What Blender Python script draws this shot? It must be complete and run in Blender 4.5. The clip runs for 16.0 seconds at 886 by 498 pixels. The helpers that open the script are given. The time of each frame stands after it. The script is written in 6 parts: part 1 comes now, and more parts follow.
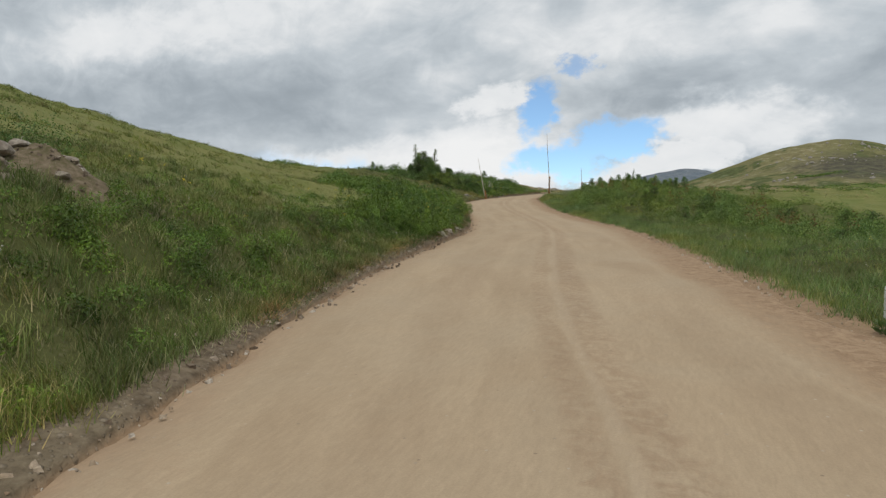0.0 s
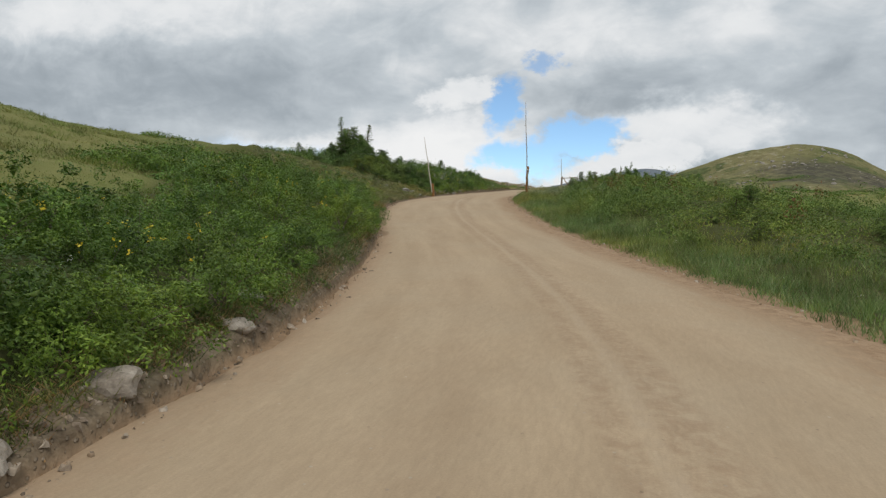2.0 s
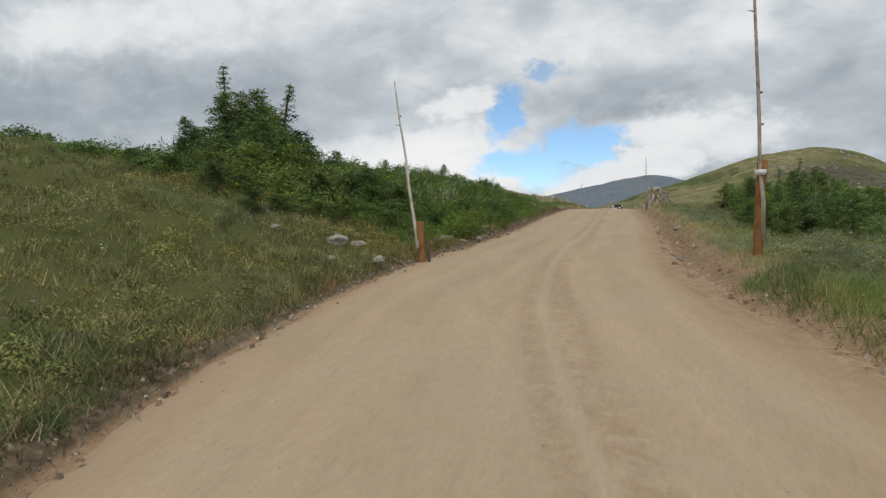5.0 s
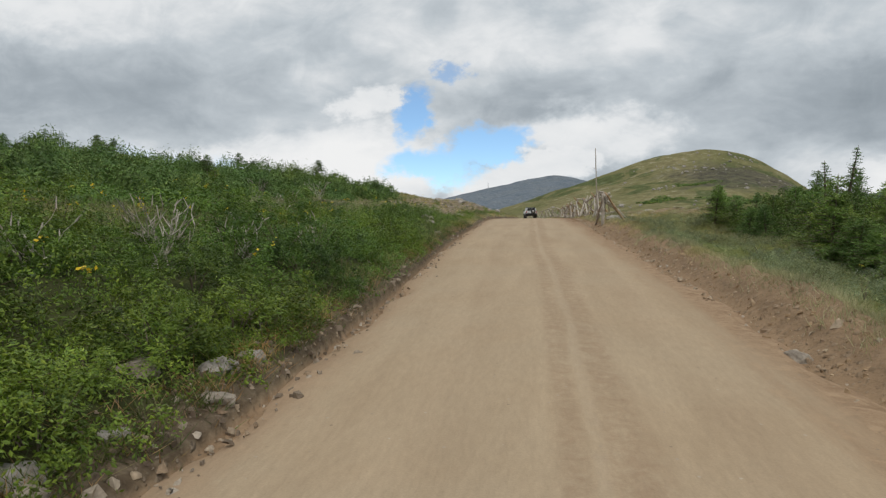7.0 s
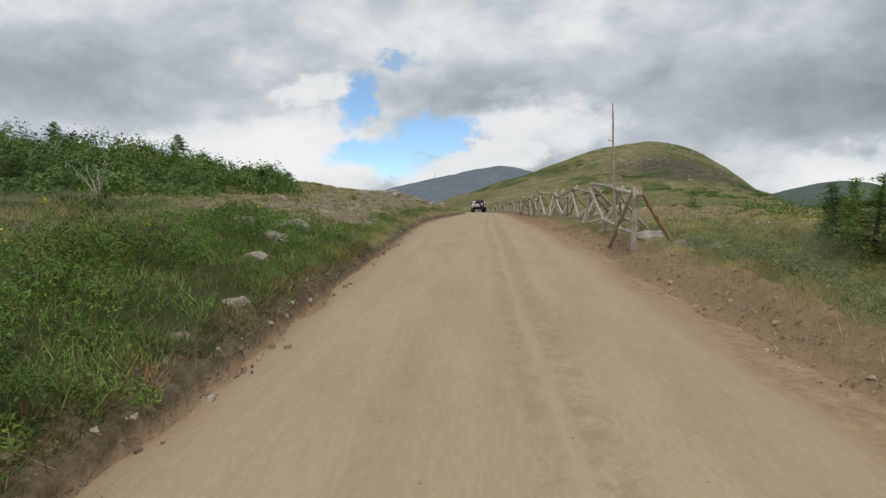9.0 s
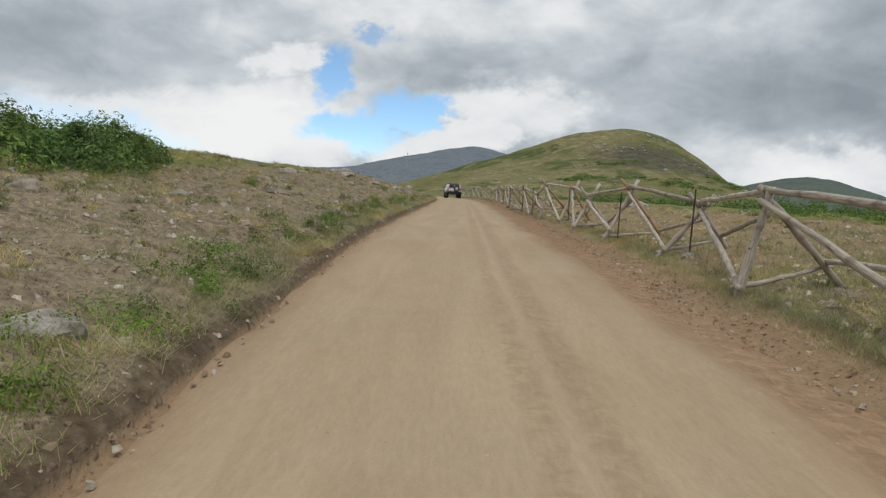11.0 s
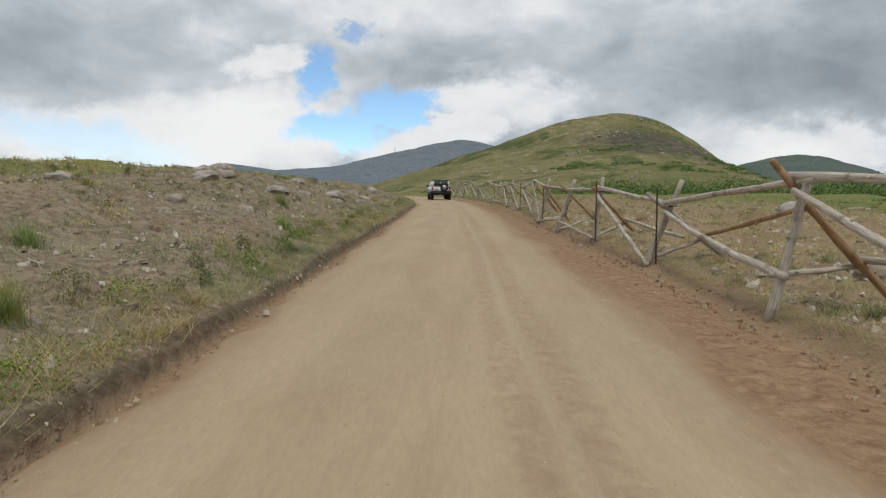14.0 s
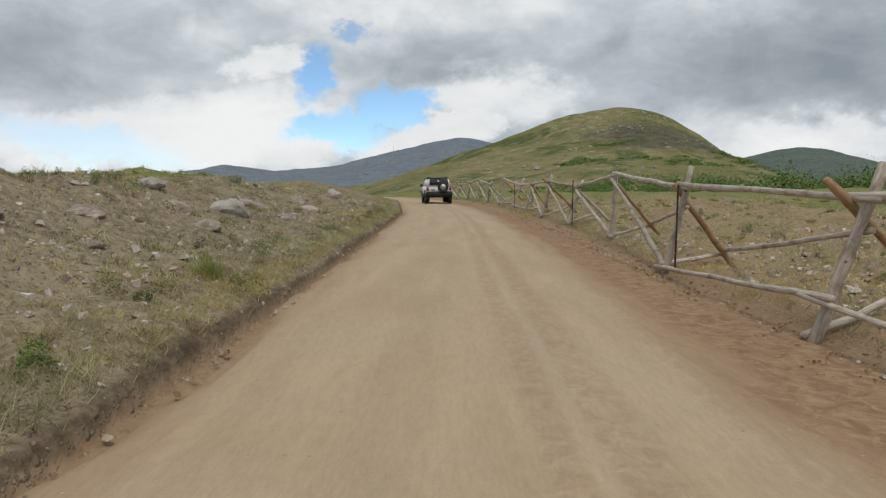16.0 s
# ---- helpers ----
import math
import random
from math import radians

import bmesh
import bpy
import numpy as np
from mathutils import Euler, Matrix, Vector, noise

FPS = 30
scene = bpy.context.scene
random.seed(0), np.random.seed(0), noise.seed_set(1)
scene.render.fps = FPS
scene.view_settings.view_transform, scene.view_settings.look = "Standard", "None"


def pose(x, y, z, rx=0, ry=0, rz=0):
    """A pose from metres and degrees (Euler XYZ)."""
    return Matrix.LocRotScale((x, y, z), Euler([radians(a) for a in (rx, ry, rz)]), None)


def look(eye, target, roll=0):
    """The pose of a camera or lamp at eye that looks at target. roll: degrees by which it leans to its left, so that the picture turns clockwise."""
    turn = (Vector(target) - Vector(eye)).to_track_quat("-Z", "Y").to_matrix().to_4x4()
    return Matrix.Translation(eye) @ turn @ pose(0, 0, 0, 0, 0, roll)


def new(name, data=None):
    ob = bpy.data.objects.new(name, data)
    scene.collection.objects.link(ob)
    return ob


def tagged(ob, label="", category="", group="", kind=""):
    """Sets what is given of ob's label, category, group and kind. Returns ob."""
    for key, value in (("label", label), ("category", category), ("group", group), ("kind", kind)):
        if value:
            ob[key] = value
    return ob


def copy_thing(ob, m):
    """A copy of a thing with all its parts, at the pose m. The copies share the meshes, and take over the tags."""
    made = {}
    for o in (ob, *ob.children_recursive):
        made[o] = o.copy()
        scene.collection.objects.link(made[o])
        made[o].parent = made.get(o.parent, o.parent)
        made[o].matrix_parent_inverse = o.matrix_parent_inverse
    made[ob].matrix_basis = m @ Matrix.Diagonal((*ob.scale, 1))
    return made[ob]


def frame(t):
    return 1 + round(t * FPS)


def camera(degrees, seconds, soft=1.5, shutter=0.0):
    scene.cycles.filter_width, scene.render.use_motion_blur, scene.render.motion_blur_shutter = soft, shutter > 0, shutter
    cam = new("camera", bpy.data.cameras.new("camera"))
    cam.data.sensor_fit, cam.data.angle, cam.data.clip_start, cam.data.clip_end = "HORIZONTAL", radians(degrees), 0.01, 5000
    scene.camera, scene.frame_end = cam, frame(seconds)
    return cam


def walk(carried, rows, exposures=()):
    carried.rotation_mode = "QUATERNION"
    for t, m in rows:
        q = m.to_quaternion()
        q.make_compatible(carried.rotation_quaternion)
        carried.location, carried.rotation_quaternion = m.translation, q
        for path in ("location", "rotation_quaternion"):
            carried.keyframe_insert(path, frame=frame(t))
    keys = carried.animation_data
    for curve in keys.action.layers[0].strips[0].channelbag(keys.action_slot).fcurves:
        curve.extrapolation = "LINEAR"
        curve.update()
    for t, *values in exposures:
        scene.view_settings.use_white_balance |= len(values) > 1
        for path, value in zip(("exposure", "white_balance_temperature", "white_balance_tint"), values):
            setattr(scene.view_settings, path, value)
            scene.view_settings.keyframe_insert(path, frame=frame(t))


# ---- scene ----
# ---- camera and its way ----
cam = camera(70.0, 16.0, soft=1.3)
ROWS = [
    (0, 0.00, 0.00, 1.60, 19.59, -2.82, 0.53),
    (0.5, -0.92, 4.48, 1.83, 18.23, -2.91, 0.50),
    (1, -1.86, 8.92, 2.02, 17.53, -2.92, 0.52),
    (1.5, -2.87, 13.29, 2.21, 16.78, -3.17, -0.05),
    (2, -3.91, 17.48, 2.36, 16.17, -3.45, -1.15),
    (2.5, -5.01, 21.66, 2.51, 16.08, -3.54, -1.95),
    (3, -6.24, 25.78, 2.65, 16.50, -3.28, -1.81),
    (3.2, -6.73, 27.42, 2.73, 16.68, -3.22, -1.64),
    (5.3, -11.89, 44.69, 4.19, 16.06, -2.48, 0.09),
    (5.5, -12.18, 46.09, 4.29, 15.04, -2.51, 0.03),
    (6, -12.63, 49.49, 4.50, 12.62, -2.52, -0.18),
    (6.5, -12.82, 52.82, 4.73, 10.32, -2.52, -0.01),
    (7, -12.96, 56.03, 4.93, 8.32, -2.61, 0.06),
    (7.5, -13.08, 59.10, 5.16, 6.63, -2.84, 0.18),
    (8, -13.17, 62.35, 5.26, 5.68, -2.98, 0.27),
    (8.5, -13.25, 65.63, 5.41, 4.66, -3.22, 0.34),
    (9, -13.34, 68.77, 5.54, 3.51, -3.53, -0.23),
    (9.2, -13.43, 69.96, 5.59, 3.14, -3.77, -0.86),
    (11.3, -13.76, 84.17, 6.31, 0.52, -5.40, -2.68),
    (11.5, -13.76, 85.71, 6.36, 0.37, -5.36, -2.51),
    (12, -13.72, 89.52, 6.46, 0.19, -5.33, -1.75),
    (12.5, -13.67, 93.14, 6.52, 0.10, -5.51, -0.96),
    (13, -13.59, 96.73, 6.58, 0.05, -5.72, -0.32),
    (13.5, -13.54, 100.29, 6.60, 0.00, -5.80, 0.07),
    (14, -13.50, 103.85, 6.61, 0.00, -5.80, 0.00),
    (14.5, -13.46, 107.41, 6.64, 0.03, -5.87, 0.12),
    (15, -13.40, 111.05, 6.62, 0.11, -5.88, 0.45),
    (15.5, -13.37, 114.60, 6.63, 0.22, -5.90, 1.02),
    (16, -13.42, 118.20, 6.65, 0.04, -5.95, 0.86),
]


def heading(x, y, z, yaw, pitch, lean):
    a, b = radians(yaw), radians(pitch)
    way = Vector((-math.sin(a) * math.cos(b), math.cos(a) * math.cos(b), math.sin(b)))
    return look((x, y, z), Vector((x, y, z)) + way, -lean)


walk(cam, [(r[0], heading(*r[1:])) for r in ROWS])
scene.view_settings.exposure = 0.0

# ---- world: broken cloud with one blue gap, and a soft sun ----
SUN_EL, SUN_AZ = 66.0, 165.0     # degrees; azimuth from north (+y) towards east (+x)
world = bpy.data.worlds.new("sky")
scene.world = world
world.use_nodes = True
wt = world.node_tree
wt.nodes.clear()


def maths(tree, op, a, b=None, c=None, clamp=False):
    n = tree.nodes.new("ShaderNodeMath")
    n.operation, n.use_clamp = op, clamp
    for i, v in enumerate((a, b, c)):
        if v is None:
            continue
        if isinstance(v, (int, float)):
            n.inputs[i].default_value = v
        else:
            tree.links.new(v, n.inputs[i])
    return n.outputs[0]


def mixed(tree, fac, a, b, blend="MIX"):
    n = tree.nodes.new("ShaderNodeMix")
    n.data_type, n.blend_type = "RGBA", blend
    for i, v in ((0, fac), (6, a), (7, b)):
        if isinstance(v, (int, float)):
            n.inputs[i].default_value = v
        elif isinstance(v, tuple):
            n.inputs[i].default_value = (*v, 1) if len(v) == 3 else v
        else:
            tree.links.new(v, n.inputs[i])
    return n.outputs[2]


def ramp(tree, fac, stops):
    n = tree.nodes.new("ShaderNodeValToRGB")
    e = n.color_ramp.elements
    while len(e) < len(stops):
        e.new(0.5)
    for el, (p, c) in zip(e, stops):
        el.position = p
        el.color = (c, c, c, 1) if isinstance(c, (int, float)) else (*c, 1)
    tree.links.new(fac, n.inputs[0])
    return n.outputs[0]


def noise_out(tree, vec, scale, detail=5.0, rough=0.55, distort=0.0):
    n = tree.nodes.new("ShaderNodeTexNoise")
    n.inputs["Scale"].default_value, n.inputs["Detail"].default_value = scale, detail
    n.inputs["Roughness"].default_value, n.inputs["Distortion"].default_value = rough, distort
    if vec is not None:
        tree.links.new(vec, n.inputs["Vector"])
    return n


def build_sky():
    t = wt
    tc = t.nodes.new("ShaderNodeTexCoord")
    sep = t.nodes.new("ShaderNodeSeparateXYZ")
    t.links.new(tc.outputs["Generated"], sep.inputs[0])
    dx, dy, dz = sep.outputs
    front = maths(t, "MAXIMUM", dy, 0.12)
    u, v = maths(t, "DIVIDE", dx, front), maths(t, "DIVIDE", dz, front)
    # clouds flatten towards the horizon
    comb = t.nodes.new("ShaderNodeCombineXYZ")
    t.links.new(dx, comb.inputs[0])
    t.links.new(dy, comb.inputs[1])
    t.links.new(maths(t, "MULTIPLY", maths(t, "POWER", maths(t, "MAXIMUM", dz, 0.0), 0.85), 2.0), comb.inputs[2])
    big = noise_out(t, comb.outputs[0], 2.6, 7, 0.50, 0.0)
    fine = noise_out(t, comb.outputs[0], 8.0, 8, 0.55, 0.15)
    flat = t.nodes.new("ShaderNodeCombineXYZ")
    t.links.new(u, flat.inputs[0])
    t.links.new(maths(t, "MULTIPLY", v, 1.4), flat.inputs[1])
    wob = noise_out(t, flat.outputs[0], 13.0, 8, 0.62)
    wobs = t.nodes.new("ShaderNodeSeparateColor")
    t.links.new(wob.outputs["Color"], wobs.inputs[0])
    uu = maths(t, "MULTIPLY_ADD", maths(t, "SUBTRACT", wobs.outputs[0], 0.5), 0.17, u)
    vv = maths(t, "MULTIPLY_ADD", maths(t, "SUBTRACT", wobs.outputs[1], 0.5), 0.105, v)

    def blob(cu, cv, ru, rv, soft, lean=0.0):
        a = maths(t, "SUBTRACT", uu, cu)
        b = maths(t, "MULTIPLY_ADD", a, -lean, maths(t, "SUBTRACT", vv, cv))
        a, b = maths(t, "DIVIDE", a, ru), maths(t, "DIVIDE", b, rv)
        r = maths(t, "SQRT", maths(t, "ADD", maths(t, "MULTIPLY", a, a), maths(t, "MULTIPLY", b, b)))
        n = t.nodes.new("ShaderNodeMapRange")
        n.interpolation_type = "SMOOTHSTEP"
        n.inputs[1].default_value, n.inputs[2].default_value = 1 + soft, 1 - soft
        t.links.new(r, n.inputs[0])
        return n.outputs[0]

    def most(*items):
        out = items[0]
        for i in items[1:]:
            out = maths(t, "MAXIMUM", out, i)
        return out

    billow = noise_out(t, flat.outputs[0], 9.0, 7, 0.6, 0.9)
    tone = maths(t, "MULTIPLY_ADD", maths(t, "SUBTRACT", billow.outputs["Fac"], 0.5), 0.26, maths(t, "ADD", big.outputs["Fac"], 0.045))
    tone = maths(t, "MULTIPLY_ADD", maths(t, "SUBTRACT", fine.outputs["Fac"], 0.5), 0.36, tone)
    bright = most(maths(t, "MULTIPLY", blob(-0.30, 0.085, 0.17, 0.06, 0.45), 0.20),
                  maths(t, "MULTIPLY", blob(-0.01, 0.075, 0.12, 0.035, 0.35, 0.25), 0.33),
                  maths(t, "MULTIPLY", blob(0.08, 0.13, 0.12, 0.045, 0.5), 0.24),
                  maths(t, "MULTIPLY", blob(-0.26, 0.19, 0.05, 0.03, 0.5), 0.22),
                  maths(t, "MULTIPLY", blob(0.66, 0.06, 0.16, 0.04, 0.6), 0.25),
                  maths(t, "MULTIPLY", blob(-0.50, 0.075, 0.25, 0.04, 0.6), 0.2),
                  maths(t, "MULTIPLY", blob(-1.0, 0.36, 0.25, 0.06, 0.8), 0.14),
                  maths(t, "MULTIPLY", blob(-0.42, 0.31, 0.28, 0.09, 0.8), 0.08))
    dark = most(maths(t, "MULTIPLY", blob(0.02, 0.19, 0.10, 0.035, 0.6), 0.09),
                maths(t, "MULTIPLY", blob(0.50, 0.17, 0.25, 0.06, 0.7), 0.16),
                maths(t, "MULTIPLY", blob(-0.55, 0.21, 0.35, 0.06, 0.7), 0.02),
                maths(t, "MULTIPLY", blob(-1.0, 0.24, 0.3, 0.08, 0.7), 0.14))
    tone = maths(t, "SUBTRACT", maths(t, "ADD", tone, bright), dark)
    cloud = ramp(t, tone, [(0.22, (0.262, 0.302, 0.338)), (0.40, (0.372, 0.418, 0.458)), (0.55, (0.520, 0.568, 0.606)),
                           (0.70, (0.76, 0.78, 0.795)), (0.88, (0.87, 0.875, 0.875))])
    gap = most(blob(-0.085, 0.115, 0.07, 0.034, 0.30, 0.12), blob(-0.165, 0.085, 0.065, 0.032, 0.35, -0.15),
               blob(-0.195, 0.175, 0.026, 0.036, 0.5, 0.5), maths(t, "MULTIPLY", blob(-0.135, 0.238, 0.020, 0.012, 0.6), 0.7),
               maths(t, "MULTIPLY", blob(-0.56, 0.065, 0.16, 0.030, 0.6, -0.2), 0.5))
    sky = t.nodes.new("ShaderNodeTexSky")
    sky.sky_type, sky.sun_disc = "NISHITA", False
    sky.sun_elevation, sky.sun_rotation = radians(SUN_EL), radians(SUN_AZ)
    sky.altitude, sky.dust_density, sky.ozone_density = 3000, 0.4, 2.0
    blue = mixed(t, 0.10, mixed(t, 1.0, sky.outputs[0], (0.125, 0.145, 0.15), "MULTIPLY"), (0.6, 0.8, 0.95))
    out = mixed(t, gap, cloud, blue)
    bg, end = t.nodes.new("ShaderNodeBackground"), t.nodes.new("ShaderNodeOutputWorld")
    bg.inputs[1].default_value = 1.0
    t.links.new(out, bg.inputs[0])
    t.links.new(bg.outputs[0], end.inputs[0])


build_sky()
sun = new("sun", bpy.data.lights.new("sun", "SUN"))
sun.data.energy, sun.data.angle, sun.data.color = 1.45, radians(18), (1.0, 0.95, 0.87)
az, el = radians(SUN_AZ), radians(SUN_EL)
toward = Vector((math.sin(az) * math.cos(el), math.cos(az) * math.cos(el), math.sin(el)))
sun.matrix_world = look(toward * 50, (0, 0, 0))

# ---- materials ----


def material(name, rough=0.9, metal=0.0, spec=0.3):
    m = bpy.data.materials.new(name)
    m.use_nodes = True
    b = m.node_tree.nodes["Principled BSDF"]
    b.inputs["Roughness"].default_value, b.inputs["Metallic"].default_value = rough, metal
    b.inputs["Specular IOR Level"].default_value = spec
    return m, m.node_tree, b


def object_vec(t, world_space=True):
    if world_space:
        return t.nodes.new("ShaderNodeNewGeometry").outputs["Position"]
    return t.nodes.new("ShaderNodeTexCoord").outputs["Object"]


def add_bump(t, b, height, strength, distance=0.02):
    n = t.nodes.new("ShaderNodeBump")
    n.inputs["Strength"].default_value, n.inputs["Distance"].default_value = strength, distance
    t.links.new(height, n.inputs["Height"])
    t.links.new(n.outputs[0], b.inputs["Normal"])


def grainy(name, dark, light, scale=6.0, rough=0.9, bump=0.4, fine=60.0, world_space=True, spec=0.3, metal=0.0, distance=0.02, third=None):
    """A surface of two or three tones, mottled at two scales, with relief."""
    m, t, b = material(name, rough, metal, spec)
    vec = object_vec(t, world_space)
    a, c = noise_out(t, vec, scale, 5, 0.6), noise_out(t, vec, fine, 4, 0.6)
    col = mixed(t, ramp(t, a.outputs["Fac"], [(0.35, 0.0), (0.65, 1.0)]), dark, light)
    shade = ramp(t, c.outputs["Fac"], [(0.3, 0.72), (0.7, 1.2)])
    col = mixed(t, 1.0, col, shade, "MULTIPLY")
    if third:
        far = noise_out(t, vec, scale * 0.17, 3, 0.5)
        col = mixed(t, ramp(t, far.outputs["Fac"], [(0.45, 0.0), (0.7, 0.75)]), col, third)
    t.links.new(col, b.inputs["Base Color"])
    add_bump(t, b, maths(t, "ADD", a.outputs["Fac"], maths(t, "MULTIPLY", c.outputs["Fac"], 0.5)), bump, distance)
    return m


def leafy(name, tones, rough=0.6, spread=0.25, through_light=0.25, dry=None):
    """Leaves: one tone per leaf or blade, picked at random, with patches of drier growth."""
    m, t, b = material(name, rough, 0, 0.25)
    geo = t.nodes.new("ShaderNodeNewGeometry")
    info = t.nodes.new("ShaderNodeObjectInfo")
    pick = maths(t, "FRACT", maths(t, "ADD", geo.outputs["Random Per Island"], maths(t, "MULTIPLY", info.outputs["Random"], 0.35)))
    col = ramp(t, pick, [(i / max(1, len(tones) - 1), c) for i, c in enumerate(tones)])
    patch, hue = noise_out(t, geo.outputs["Position"], 1.3, 4, 0.6), noise_out(t, geo.outputs["Position"], 0.3, 3, 0.6)
    col = mixed(t, 1.0, col, ramp(t, patch.outputs["Fac"], [(0.32, 1 - spread * 1.5), (0.68, 1 + spread * 1.4)]), "MULTIPLY")
    col = mixed(t, 1.0, col, ramp(t, hue.outputs["Fac"], [(0.34, (0.88, 0.97, 1.04)), (0.5, (1, 1, 1)), (0.66, (1.24, 1.08, 0.85))]), "MULTIPLY")
    col = mixed(t, 1.0, col, ramp(t, info.outputs["Random"], [(0.0, (0.76, 0.80, 0.80)), (0.5, (1, 1, 1)), (1.0, (1.26, 1.18, 0.95))]), "MULTIPLY")
    if dry:
        parch = noise_out(t, geo.outputs["Position"], 0.9, 4, 0.65)
        col = mixed(t, ramp(t, parch.outputs["Fac"], [(0.45, 0.0), (0.66, 0.7)]), col, dry)
    t.links.new(col, b.inputs["Base Color"])
    if through_light:
        tr, mx = t.nodes.new("ShaderNodeBsdfTranslucent"), t.nodes.new("ShaderNodeMixShader")
        t.links.new(col, tr.inputs[0])
        mx.inputs[0].default_value = through_light
        t.links.new(b.outputs[0], mx.inputs[1])
        t.links.new(tr.outputs[0], mx.inputs[2])
        t.links.new(mx.outputs[0], t.nodes["Material Output"].inputs[0])
    return m


def ground_material():
    m, t, b = material("ground", 0.95, 0, 0.15)
    vec = object_vec(t)
    att = t.nodes.new("ShaderNodeAttribute")
    att.attribute_name = "bare"
    n1, n2, n3 = noise_out(t, vec, 0.5, 5, 0.6), noise_out(t, vec, 7.0, 5, 0.65), noise_out(t, vec, 0.03, 4, 0.6)
    green = mixed(t, ramp(t, n1.outputs["Fac"], [(0.35, 0.0), (0.65, 1.0)]), (0.115, 0.150, 0.036), (0.185, 0.190, 0.062))
    green = mixed(t, ramp(t, n3.outputs["Fac"], [(0.4, 0.0), (0.65, 0.7)]), green, (0.21, 0.185, 0.08))
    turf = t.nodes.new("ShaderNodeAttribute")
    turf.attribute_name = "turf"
    # shade between blades and shrubs, painted as a near-black green ground colour
    plant_shade = mixed(t, n2.outputs["Fac"], (0.024, 0.030, 0.010), (0.080, 0.086, 0.030))
    green = mixed(t, turf.outputs["Fac"], plant_shade, green)
    soil = mixed(t, ramp(t, n2.outputs["Fac"], [(0.3, 0.0), (0.7, 1.0)]), (0.118, 0.090, 0.058), (0.345, 0.275, 0.188))
    soil = mixed(t, ramp(t, n1.outputs["Fac"], [(0.45, 0.0), (0.7, 0.6)]), soil, (0.315, 0.268, 0.170))
    dust = t.nodes.new("ShaderNodeAttribute")
    dust.attribute_name = "dust"
    soil = mixed(t, dust.outputs["Fac"], soil, mixed(t, n2.outputs["Fac"], (0.190, 0.122, 0.070), (0.400, 0.278, 0.172)))
    edge = maths(t, "ADD", att.outputs["Fac"], maths(t, "MULTIPLY", maths(t, "SUBTRACT", n2.outputs["Fac"], 0.5), 0.9))
    col = mixed(t, ramp(t, edge, [(0.38, 0.0), (0.62, 1.0)]), green, soil)
    humus = t.nodes.new("ShaderNodeAttribute")
    humus.attribute_name = "humus"
    col = mixed(t, maths(t, "MULTIPLY", humus.outputs["Fac"], ramp(t, n2.outputs["Fac"], [(0.30, 1.0), (0.70, 0.58)])), col, (0.068, 0.046, 0.029))
    stones = []
    for size, lo in ((9.0, 0.18), (24.0, 0.25)):
        vor = t.nodes.new("ShaderNodeTexVoronoi")
        vor.inputs["Scale"].default_value = size
        t.links.new(vec, vor.inputs["Vector"])
        cell = t.nodes.new("ShaderNodeSeparateColor")
        t.links.new(vor.outputs["Color"], cell.inputs[0])
        shape = ramp(t, vor.outputs["Distance"], [(lo, 1.0), (lo + 0.16, 0.0)])
        on = maths(t, "MULTIPLY", maths(t, "MULTIPLY", shape, ramp(t, cell.outputs[0], [(0.45, 0.0), (0.55, 1.0)])), maths(t, "SUBTRACT", att.outputs["Fac"], maths(t, "MAXIMUM", humus.outputs["Fac"], maths(t, "MULTIPLY", dust.outputs["Fac"], 0.7)), clamp=True))
        col = mixed(t, maths(t, "MULTIPLY", on, 0.8), col, mixed(t, cell.outputs[1], (0.15, 0.118, 0.082), (0.36, 0.305, 0.235)))
        stones.append(on)
    t.links.new(col, b.inputs["Base Color"])
    add_bump(t, b, maths(t, "ADD", n2.outputs["Fac"], maths(t, "ADD", stones[0], maths(t, "MULTIPLY", stones[1], 0.5))), 0.9, 0.05)
    return m


